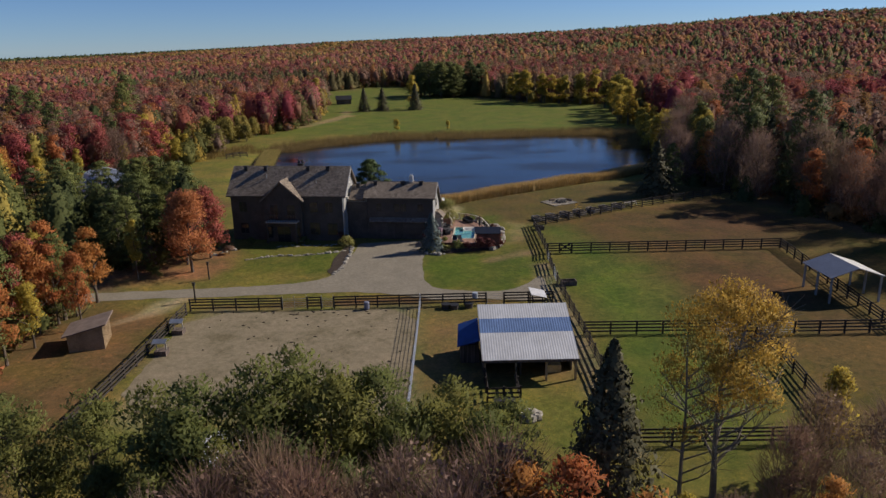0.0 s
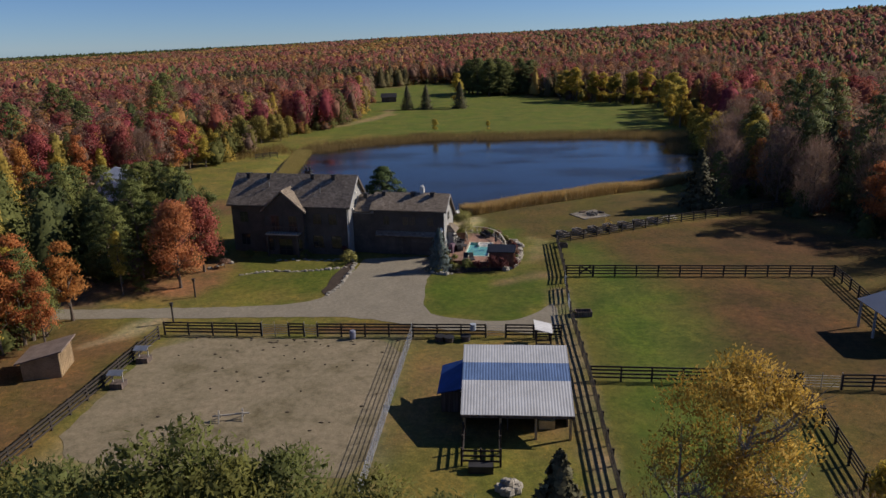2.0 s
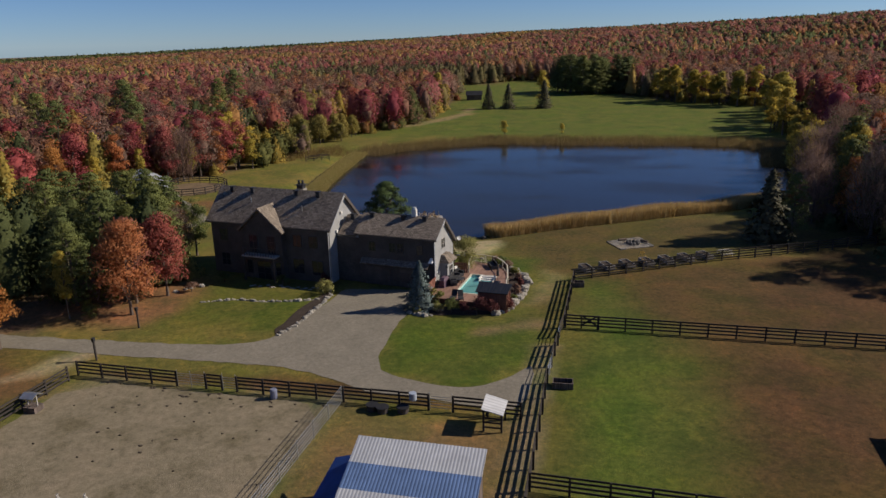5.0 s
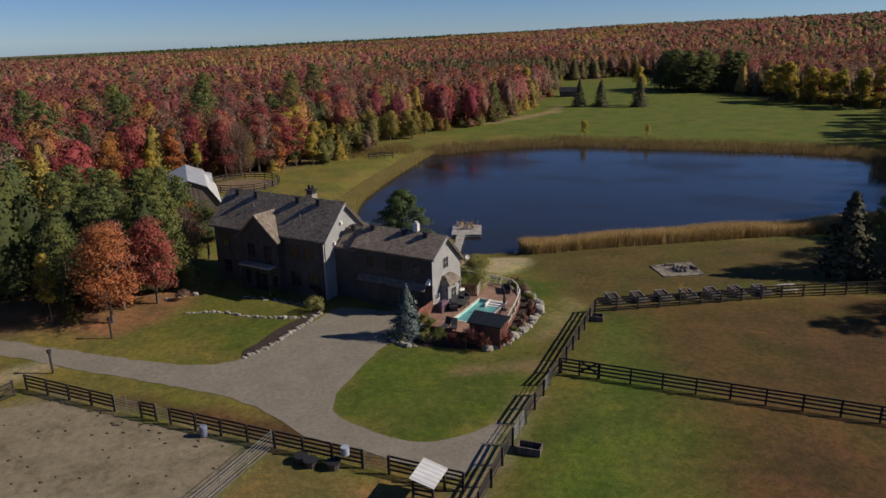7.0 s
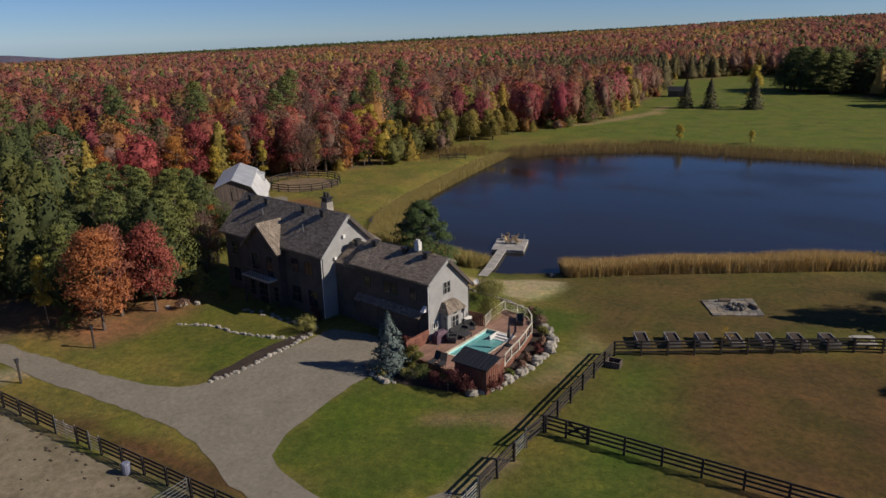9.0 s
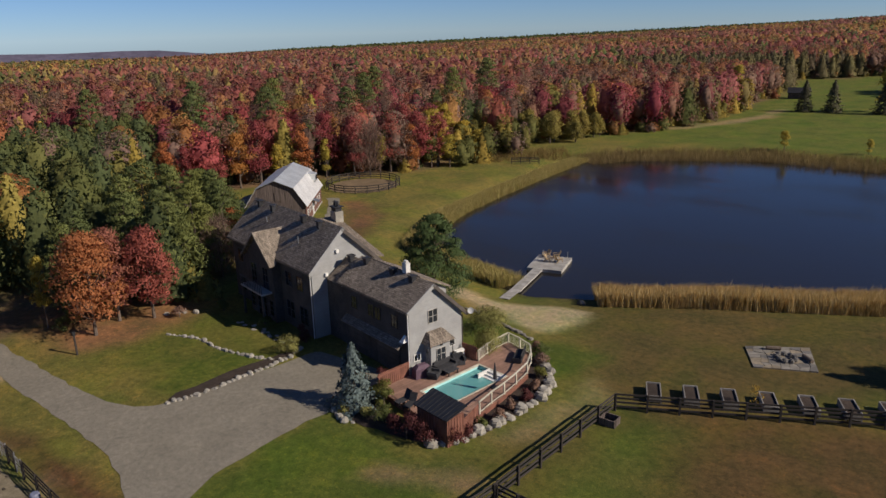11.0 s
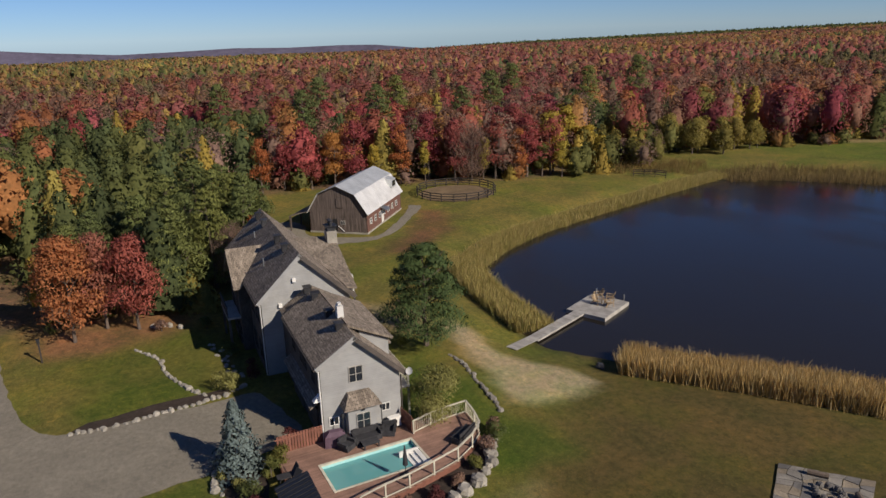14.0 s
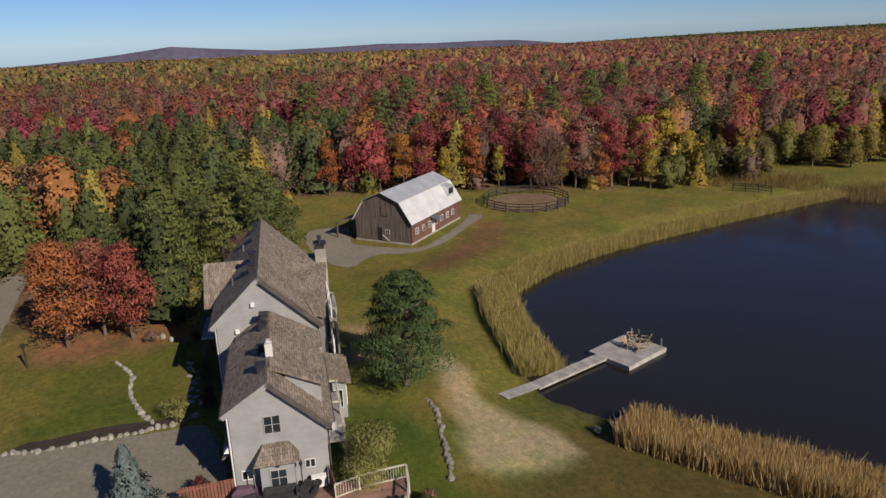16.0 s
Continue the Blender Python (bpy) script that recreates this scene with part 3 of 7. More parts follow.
def pine_crown(seed, h, r, base, n, size):
    """White pine: limbs in loose whorls, each ending in rounded clumps of needles with gaps between."""
    rnd = np.random.default_rng(seed)
    cs, outs = [], []
    clumps = 64
    m = n // clumps
    for i in range(clumps):
        f = (i + rnd.random()) / clumps
        a = i * 2.4 + rnd.uniform(-0.5, 0.5)
        reach = r * (1.0 - f) ** 0.5 * rnd.uniform(0.45, 0.95) * (0.75 + 0.25 * min(1.0, f * 6))
        lr = (0.25 * r * (1 - 0.5 * f) + 0.14) * rnd.uniform(0.75, 1.2)
        c = np.array([math.cos(a) * reach, math.sin(a) * reach, base + (h - base) * f * 0.97 + 0.10 * reach])
        d = rnd.normal(0, 1, (m, 3))
        d /= np.linalg.norm(d, axis=1, keepdims=True)
        d[:, 2] = np.where(d[:, 2] < -0.2, -d[:, 2], d[:, 2])
        cs.append(c + d * lr * rnd.uniform(0.5, 1.1, (m, 1)) * np.array([1.25, 1.25, 0.62]))
        outs.append(d * 0.8 + np.array([math.cos(a) * 0.3, math.sin(a) * 0.3, 0.35]))
    c, out = np.concatenate(cs), np.concatenate(outs)
    v, f = leaf_quads(c, size, out / np.linalg.norm(out, axis=1, keepdims=True), 0.6, rnd, 0.34, out * 0.6 + np.array([0, 0, 0.6]))
    return mesh_np("crown", v, f, None, LEAF_N)


def spruce_crown(seed, h, r, n, size):
    rnd = np.random.default_rng(seed)
    f = rnd.uniform(0, 1, n) ** 1.45
    a = rnd.uniform(0, 6.283, n)
    tier = 0.80 + 0.20 * np.sin(f * h * 5.0 + 2 * np.sin(a * 3))
    q = r * (1 - f) ** 0.8 * tier * rnd.uniform(0.55, 1.06, n) * (1 + 0.22 * np.sin(a * 5 + f * 17)) + 0.04
    c = np.c_[np.cos(a) * q, np.sin(a) * q, 0.25 + f * (h - 0.25) - 0.22 * q]
    out = np.c_[np.cos(a), np.sin(a), np.full(n, 0.25)]
    v, f = leaf_quads(c, size, out, 0.55, rnd, 0.7)
    return mesh_np("crown", v, f, None, LEAF_N)


def trunk_mesh(seed, h, r0, lean=0.25, limbs=7, reach=2.2, base=1.6, bare=0):
    """A tapered, slightly crooked trunk with limbs, and fine bare twigs where asked."""
    r = random.Random(seed)
    g = Geo()
    pts = [(r.uniform(-lean, lean) * k / 5, r.uniform(-lean, lean) * k / 5, h * k / 5 - (0.3 if k == 0 else 0)) for k in range(6)]
    g.tube(pts, [r0 * (1.25 if k == 0 else 1 - 0.17 * k) for k in range(6)], 7)
    for i in range(limbs):
        z = base + (h * 0.85 - base) * (i + r.random()) / limbs
        k = min(4, int(z / h * 5))
        p = Vector(pts[k]).lerp(Vector(pts[k + 1]), z / h * 5 - k)
        a = r.uniform(0, 6.283)
        l = reach * r.uniform(0.6, 1.0) * (1.1 - 0.5 * z / h)
        q1 = p + Vector((math.cos(a) * l * 0.5, math.sin(a) * l * 0.5, l * 0.35))
        q2 = q1 + Vector((math.cos(a + 0.3) * l * 0.5, math.sin(a + 0.3) * l * 0.5, l * r.uniform(0.3, 0.6)))
        g.tube([p, q1, q2], [r0 * 0.42, r0 * 0.28, r0 * 0.08], 5)
        for j in range(bare):
            s = q1.lerp(q2, r.random())
            e = s + Vector((r.uniform(-1, 1), r.uniform(-1, 1), r.uniform(0.3, 1.3))) * l * 0.45
            g.tube([s, e], [r0 * 0.13, r0 * 0.03], 3)
    return g.mesh("trunk")


R3 = lambda *cs: [(i / max(1, len(cs) - 1), c) for i, c in enumerate(cs)]
LEAF_RED = leafy("red_leaves", R3((0.30, 0.072, 0.066), (0.25, 0.058, 0.07), (0.33, 0.10, 0.07), (0.27, 0.068, 0.07)))
LEAF_ORANGE = leafy("orange_leaves", R3((0.42, 0.175, 0.055), (0.39, 0.135, 0.055), (0.44, 0.215, 0.06)), 0.72, 0.45)
LEAF_YELLOW = leafy("yellow_leaves", R3((0.47, 0.345, 0.06), (0.41, 0.315, 0.06), (0.36, 0.30, 0.06)), 0.72, 0.5)
LEAF_GREEN = leafy("green_leaves", R3((0.135, 0.155, 0.05), (0.185, 0.18, 0.05), (0.115, 0.14, 0.05), (0.16, 0.17, 0.05)), 0.78, 0.5)
LEAF_RUST = leafy("rust_leaves", R3((0.25, 0.15, 0.105), (0.23, 0.155, 0.125), (0.25, 0.175, 0.115)))
LEAF_SALLOW = leafy("sallow_leaves", R3((0.31, 0.24, 0.06), (0.25, 0.21, 0.055), (0.28, 0.22, 0.06)))
NEEDLE = leafy("pine_needles", R3((0.12, 0.14, 0.044), (0.10, 0.122, 0.042), (0.155, 0.165, 0.045), (0.11, 0.132, 0.044)), 0.65, 0.2)
NEEDLE_DARK = leafy("spruce_needles", R3((0.080, 0.076, 0.042), (0.09, 0.084, 0.045)), 0.55, 0.08)
NEEDLE_BLUE = leafy("blue_needles", R3((0.115, 0.15, 0.145), (0.12, 0.155, 0.15)), 0.55, 0.08)
LEAF_PLUM = leafy("plum_leaves", R3((0.09, 0.03, 0.035), (0.12, 0.04, 0.035)))
LEAF_LIME = leafy("lime_leaves", R3((0.27, 0.255, 0.085), (0.25, 0.24, 0.08)), 0.6)
TINTED = tinted("woodland")

# kind: material, crown maker, trunk (height, radius), words
TREE_KINDS = {
    "red": (LEAF_RED, lambda s: broadleaf_crown(s, 11.5, 3.3, 0.9, 3600, 0.30, 30, 0.4, 0.8), (9.0, 0.20), "red autumn maple", "maple tree"),
    "orange": (LEAF_ORANGE, lambda s: broadleaf_crown(s, 11.5, 3.1, 0.9, 3600, 0.30, 30, 0.4, 0.8), (9.0, 0.20), "orange autumn maple", "maple tree"),
    "yellow": (LEAF_YELLOW, lambda s: broadleaf_crown(s, 10.5, 2.1, 0.8, 2000, 0.36, 22, 0.6), (8.5, 0.13), "slim yellow autumn poplar", "poplar tree"),
    "rust": (LEAF_RUST, lambda s: bare_crown(s, 11.0, 3.2, 1.0, 1900, 700, 0.30), (9.5, 0.18), "half-bare brown autumn tree", "tree"),
    "green": (LEAF_GREEN, lambda s: broadleaf_crown(s, 8.5, 3.0, 1.6, 5000, 0.21, 34, 0.2, 0.66), (6.5, 0.17), "green leafy tree", "tree"),
    "pine": (NEEDLE, lambda s: pine_crown(s, 12.5, 3.7, 0.8, 6400, 0.42), (12.0, 0.22), "dark green white pine", "pine tree"),
    "willow": (LEAF_SALLOW, lambda s: broadleaf_crown(s, 7.5, 3.0, 0.1, 2600, 0.3, 26, 0.5, 0.8), (6.0, 0.14), "broad olive-yellow willow", "willow tree"),
    "spruce": (NEEDLE_DARK, lambda s: spruce_crown(s, 11.5, 2.9, 2000, 0.6), (10.5, 0.17), "dark narrow spruce", "spruce tree"),
}
TREE_MESH = {}
for ti, (kk, (mt, maker, (th, tr_), words, cat)) in enumerate(TREE_KINDS.items()):
    TREE_MESH[kk] = []
    for s in range(3):
        cm, tm = maker(100 + ti * 10 + s), trunk_mesh(50 + ti * 10 + s, th, tr_, 0.3, 8, 2.4, 2.0, 5 if kk == "rust" else 0)
        cm.materials.append(mt)
        tm.materials.append(BARK)
        TREE_MESH[kk].append((cm, tm))


def tree(kk, x, y, size=1.0, where="", wide=1.0, group="", variant=None):
    v = TREE_MESH[kk][variant if variant is not None else int(rng.integers(3))]
    ob = thing(TREE_KINDS[kk][4].replace(" ", "_"), (TREE_KINDS[kk][3] + " " + where).strip(), TREE_KINDS[kk][4], group,
               Matrix.LocRotScale((x, y, flat_z(x, y) - 0.05), Euler((0, 0, rng.uniform(0, 6.28))), (size * wide, size * wide, size)))
    part("trunk", v[1], None, ob)
    part("crown", v[0], None, ob)
    return ob


# ---- woods ----
TONES = {"red": [(0.29, 0.072, 0.072), (0.24, 0.06, 0.075), (0.32, 0.11, 0.08), (0.28, 0.08, 0.09)], "orange": [(0.35, 0.165, 0.065), (0.32, 0.132, 0.065), (0.35, 0.195, 0.075)], "rust": [(0.235, 0.138, 0.10), (0.20, 0.132, 0.104), (0.255, 0.14, 0.098), (0.21, 0.145, 0.112)],
         "yellow": [(0.34, 0.255, 0.06), (0.27, 0.225, 0.06)], "green": [(0.14, 0.145, 0.05), (0.18, 0.165, 0.05)], "pine": [(0.09, 0.108, 0.043), (0.072, 0.092, 0.04), (0.112, 0.126, 0.044)], "spruce": [(0.06, 0.075, 0.048)]}


def patch(x, y, s, k):
    return 0.5 + 0.5 * noise.noise(Vector((x / s, y / s, k)))


def species(x, y):
    """What grows where: pines west of the house, dark mixed wood to the east, red and rust maples beyond."""
    u = rng.random()
    a, b = patch(x, y, 60, 1.7), patch(x, y, 25, 9.1)
    r = math.hypot(x, y)
    az = math.degrees(math.atan2(x, y))
    if -130 < x < -30 and 30 < y < 118 + 0.3 * max(0.0, -60 - x):
        return "pine" if u < 0.84 else ("green" if u < 0.89 else ("orange" if u < 0.92 else ("yellow" if u < 0.96 else "rust")))
    if x > 30 and y < 175:
        return "spruce" if u < 0.10 else ("pine" if u < 0.34 else ("rust" if u < 0.84 else ("orange" if u < 0.97 else "red")))
    if -23 < az < -5 and 385 < r < 470:
        return "pine" if u < 0.85 else "spruce"
    if r > 0.86 * float(np.interp(az, [-60, -20, 20], [4400, 3200, 1500])) and az > -60:
        return "pine"
    if r > 250 and az < -60:
        q = 0.25 + 0.5 * a
        return "pine" if b > 0.56 and u < 0.6 else ("yellow" if u < q * 0.6 else ("green" if u < 0.55 else ("rust" if u < 0.8 else ("orange" if u < 0.93 else "red"))))
    pine = 0.05 + (0.45 if b > 0.64 else 0.0) + 0.16 * smooth(-15, 15, np.array(az)).item()
    if u < pine:
        return "pine"
    u = (u - pine) / (1 - pine)
    red = 0.16 + 0.34 * smooth(0.42, 0.66, np.array(a)).item()
    if u < red:
        return "red"
    if u < red + 0.32:
        return "rust"
    if u < red + 0.47:
        return "orange"
    return "yellow" if u < red + 0.56 else ("rust" if u < 0.97 else "green")


def wood_mesh(name, rows, tufts, leaf, seg=8, rings=3):
    """Many crowns joined: a lumpy body of foliage for each, with leafy sprays standing out of it. Rows of x, y, z, height, radius, kind, tone."""
    n = len(rows)
    pos, hh, rr = np.array([q[:3] for q in rows]), np.array([q[3] for q in rows]), np.array([q[4] for q in rows])
    kinds, tone = np.array([q[5] for q in rows]), np.array([q[6] for q in rows])
    conic, thin = np.isin(kinds, ("pine", "spruce", "yellow")), kinds == "rust"
    taper = np.where(kinds == "pine", 0.6, 0.8)

    def surface(f, th, k):
        """Points and outward ways on the crown at height fraction f and bearing th."""
        ex = (slice(None),) + (None,) * (f.ndim - 1)
        phi = np.radians(-46 + 136 * f)
        cone = (1 - f) ** taper[ex] * 1.1 + 0.05
        rad = np.where(conic[ex], cone, np.cos(phi)) * rr[ex] * k
        zz = np.where(conic[ex], 0.08 + 0.92 * f, 0.54 + 0.46 * np.sin(phi) * np.minimum(1, k + 0.1)) * hh[ex]
        out = np.stack([np.cos(th) * np.where(conic[ex], 1, np.cos(phi)), np.sin(th) * np.where(conic[ex], 1, np.cos(phi)), np.where(conic[ex], 0.45, np.sin(phi) + 0.15)], -1)
        return np.stack([np.cos(th) * rad, np.sin(th) * rad, zz], -1) + pos[ex], out / np.linalg.norm(out, axis=-1, keepdims=True)

    f = np.tile(np.repeat(np.arange(rings) / rings, seg), (n, 1))
    th = 6.2832 * np.tile(np.arange(seg), rings)[None] / seg + rng.uniform(0, 6.28, (n, 1)) + f * 2.0
    core = np.where(thin, 0.5, 0.74)[:, None]
    p, o = surface(f, th, core * rng.uniform(0.62, 1.2, f.shape))
    pa, oa = surface(np.full((n, 1), 0.97), np.zeros((n, 1)), core * np.ones((n, 1)))
    m = rings * seg + 1
    tri = [(k * seg + j, k * seg + (j + 1) % seg, (k + 1) * seg + (j + 1) % seg) for k in range(rings - 1) for j in range(seg)] + [(k * seg + j, (k + 1) * seg + (j + 1) % seg, (k + 1) * seg + j) for k in range(rings - 1) for j in range(seg)]
    tri += [((rings - 1) * seg + j, (rings - 1) * seg + (j + 1) % seg, m - 1) for j in range(seg)]
    v0, n0 = np.concatenate([p, pa], 1).reshape(-1, 3), np.concatenate([o, oa], 1).reshape(-1, 3)
    f0 = (np.array(tri)[None] + (np.arange(n) * m)[:, None, None]).reshape(-1, 3)
    t0 = np.repeat(tone, m, axis=0)
    # sprays
    f = rng.uniform(0, 1, (n, tufts))
    f = np.where(conic[:, None], f ** 1.3 * 0.98, f)
    th = rng.uniform(0, 6.2832, (n, tufts))
    lump = 1 + 0.16 * np.sin(3 * th + pos[:, :1]) * np.cos(7 * f + pos[:, 1:2])
    c, o = surface(f, th, rng.uniform(0.68, 1.12, f.shape) * lump)
    c, o = c.reshape(-1, 3), o.reshape(-1, 3)
    nn = o + rng.normal(0, 0.5, c.shape)
    nn /= np.linalg.norm(nn, axis=1, keepdims=True)
    a = o * np.array([0.8, 0.8, 0.2]) + np.array([0, 0, 0.6]) + rng.normal(0, 0.4, c.shape)
    a -= nn * np.sum(a * nn, axis=1, keepdims=True)
    a /= np.linalg.norm(a, axis=1, keepdims=True) + 1e-9
    b = np.cross(nn, a)
    sz = (np.repeat(rr, tufts) * leaf * rng.uniform(0.6, 1.35, len(c)))[:, None]
    wd = sz * np.where(np.repeat(thin, tufts), 0.26, 0.46)[:, None]
    v1 = np.stack([c - a * sz * 0.35 + b * wd, c - a * sz * 0.5 - b * wd, c + a * sz * 0.7], 1).reshape(-1, 3)
    n1 = np.repeat(o * 0.9 + np.array([0, 0, 0.2]) + nn * 0.3, 3, axis=0)
    n1 /= np.linalg.norm(n1, axis=1, keepdims=True)
    f1 = np.arange(len(v1)).reshape(-1, 3) + len(v0)
    return mesh_np(name, np.concatenate([v0, v1]), np.concatenate([f0, f1]), np.concatenate([t0, np.repeat(tone, tufts * 3, axis=0)]), np.concatenate([n0, n1]))


def tone_of(kk):
    t = TONES[kk][int(rng.integers(len(TONES[kk])))]
    k = rng.uniform(0.75, 1.22)
    return tuple(c * k for c in t)


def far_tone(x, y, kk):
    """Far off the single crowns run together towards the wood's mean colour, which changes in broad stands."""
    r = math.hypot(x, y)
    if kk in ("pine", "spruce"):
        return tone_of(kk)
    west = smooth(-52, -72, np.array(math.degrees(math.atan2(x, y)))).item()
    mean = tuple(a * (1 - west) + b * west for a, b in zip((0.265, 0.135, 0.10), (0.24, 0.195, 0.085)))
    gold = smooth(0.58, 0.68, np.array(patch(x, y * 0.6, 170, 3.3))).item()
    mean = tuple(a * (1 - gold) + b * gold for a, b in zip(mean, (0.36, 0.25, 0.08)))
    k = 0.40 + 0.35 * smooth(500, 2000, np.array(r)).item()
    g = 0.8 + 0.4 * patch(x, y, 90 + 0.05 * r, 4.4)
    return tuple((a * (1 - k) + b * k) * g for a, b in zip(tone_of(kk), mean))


near_rows, mid_rows, far_rows, low_rows, singles = [], [], [], [], []
step = 5.3
xs, ys = np.arange(-330, 300, step), np.arange(30, 590, step)
PX, PY = np.meshgrid(xs, ys)
PX, PY = (PX + rng.uniform(-2.1, 2.1, PX.shape)).ravel(), (PY + rng.uniform(-2.1, 2.1, PY.shape)).ravel()
DO = sdf(PX, PY, OPEN)
ok = (DO > 1.0) & (np.degrees(np.arctan2(PX, PY)) > -106) & (np.degrees(np.arctan2(PX - 0, PY)) < 42) & ((np.hypot(PX, PY) < 345) | ((np.abs(PX) < 150) & (PY < 560)))
ok &= ~((PX < -36) & (PX > -66) & (np.abs(PY - 78.5) < 3.5))
PZ = height(PX, PY)
for x, y, z, d in zip(PX[ok], PY[ok], PZ[ok], DO[ok]):
    kk = species(x, y)
    eye = min(math.hypot(x - a, y - b) for a, b in ((0, 0), (13, 19), (25, 34), (33, 50), (40, 70), (39, 98)))
    if d < 10:  # low growth under the wood's edge
        for _ in range(2):
            q = ("rust", "green", "yellow", "orange", "pine")[int(rng.integers(5))]
            low_rows.append((x + rng.uniform(-2.5, 2.5), y + rng.uniform(-2.5, 2.5), z - 0.6, rng.uniform(2.8, 5.0), rng.uniform(1.5, 2.3), q, tuple(0.85 * v for v in tone_of(q))))
    if eye < 106 and d < 11 and rng.random() < 0.92:
        singles.append((kk, x, y))
    elif eye < 185:
        tall = 1.15 if x > 30 else 1.0
        near_rows.append((x, y, z, tall * rng.uniform(9.5, 12.5), rng.uniform(3.0, 4.1), kk, tone_of(kk)) if kk == "pine" else (x, y, z, tall * rng.uniform(10.0, 14.0), rng.uniform(2.8, 4.0), kk, tone_of(kk)))
    else:
        mid_rows.append((x, y, z, rng.uniform(10.2, 14.2), rng.uniform(2.9, 4.1), kk, tuple(0.68 * p + 0.32 * q for p, q in zip(tone_of(kk), (0.23, 0.14, 0.098)))))
r = 345.0
while r < 4600:
    wd = max(6.0, r * 0.0095)
    az = -108.0
    while az < 44:
        a = radians(az + rng.uniform(-0.2, 0.2))
        rr = r * rng.uniform(0.975, 1.025)
        x, y = rr * math.sin(a), rr * math.cos(a)
        az += math.degrees(wd * 0.8 / r)
        if (r > 700 or abs(x) > 150 or y > 560) and (r > 620 or sdf(np.array([x]), np.array([y]), OPEN)[0] > 2):
            kk = species(x, y)
            far_rows.append((x, y, kk, wd))
    r *= 1.034
fx, fy = np.array([q[0] for q in far_rows]), np.array([q[1] for q in far_rows])
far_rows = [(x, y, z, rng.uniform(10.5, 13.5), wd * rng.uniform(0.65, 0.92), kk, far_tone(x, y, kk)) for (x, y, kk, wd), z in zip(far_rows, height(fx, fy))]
solo("autumn_wood", wood_mesh("autumn_wood", near_rows, 620, 0.135), TINTED, "dense wood of red, rust and dark green autumn trees", "woods", kind="stuff")
solo("autumn_wood", wood_mesh("autumn_wood", mid_rows, 210, 0.2), TINTED, "mixed autumn wood behind pond and meadow", "woods", kind="stuff")
solo("undergrowth", wood_mesh("undergrowth", low_rows, 160, 0.24), TINTED, "mixed autumn undergrowth along the wood edges", "undergrowth", kind="stuff")
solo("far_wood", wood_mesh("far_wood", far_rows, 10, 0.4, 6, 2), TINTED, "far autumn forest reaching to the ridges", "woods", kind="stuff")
for kk, x, y in singles:
    tree(kk, x, y, rng.uniform(0.8, 1.12) * (0.92 if kk == "pine" else 1.0) * (1.15 if x > 30 else 1.0), "at the edge of the wood", 1.12 if kk == "pine" else 1.0, "trees along the wood edge")

# ---- house ----
def gable_roof(parent, x0, x1, south, zs, north, zn, zr, label=""):
    """Two thick slopes meeting at a ridge along x; the north one reaches further down."""
    part("roof", Geo().slab([(x0, -south, zs), (x1, -south, zs), (x1, 0, zr), (x0, 0, zr)], 0.22), SHINGLE, parent, label)
    part("roof", Geo().slab([(x0, north, zn), (x0, 0, zr), (x1, 0, zr), (x1, north, zn)], 0.22), SHINGLE, parent)


def window(parent, m, w, h, panes=(2, 2), frame_mat=None, name="window"):
    """A framed window in the plane x-z of m, its outside towards -y, with bars and glass."""
    fm = frame_mat or WHITE
    g = Geo(m)
    t = 0.045
    g.box(-w / 2 - t, -0.06, -t, w / 2 + t, 0.05, 0).box(-w / 2 - t, -0.06, h, w / 2 + t, 0.05, h + t).box(-w / 2 - t, -0.06, 0, -w / 2, 0.05, h).box(w / 2, -0.06, 0, w / 2 + t, 0.05, h)
    win = part(name, g, fm, parent)
    for i in range(1, panes[0]):
        q = -w / 2 + w * i / panes[0]
        part("glazing_bar", Geo(m).box(q - 0.025, -0.05, 0, q + 0.025, 0.01, h), fm, win)
    for i in range(1, panes[1]):
        q = h * i / panes[1]
        part("glazing_bar", Geo(m).box(-w / 2, -0.045, q - 0.02, w / 2, 0.008, q + 0.02), fm, win)
    part("pane", Geo(m).box(-w / 2, -0.025, 0, w / 2, 0.0, h), GLASS, win)
    return win


def ridge_vent(parent, x, y, z):
    part("roof_vent", Geo().box(x - 0.24, y - 0.24, z - 0.25, x + 0.24, y + 0.24, z + 0.32).box(x - 0.32, y - 0.32, z + 0.36, x + 0.32, y + 0.32, z + 0.46), LEAD, parent, "dark metal roof vent")


def gable_wall(x0, x1, south, zs, north, zn, z0, zr):
    """A body with a pointed top, its ridge along x and eaves of unlike height."""
    return Geo().add([(x0, -south, z0), (x0, north, z0), (x0, north, zn), (x0, 0, zr), (x0, -south, zs), (x1, -south, z0), (x1, north, z0), (x1, north, zn), (x1, 0, zr), (x1, -south, zs)],
                     [(0, 1, 2, 3, 4), (9, 8, 7, 6, 5), (0, 5, 6, 1), (1, 6, 7, 2), (2, 7, 8, 3), (3, 8, 9, 4), (4, 9, 5, 0)])


def side(x, y, z, face):
    """Pose of a window: face s, n, e or w."""
    return pose(x, y, z, 0, 0, {"s": 0, "e": 90, "n": 180, "w": -90}[face])


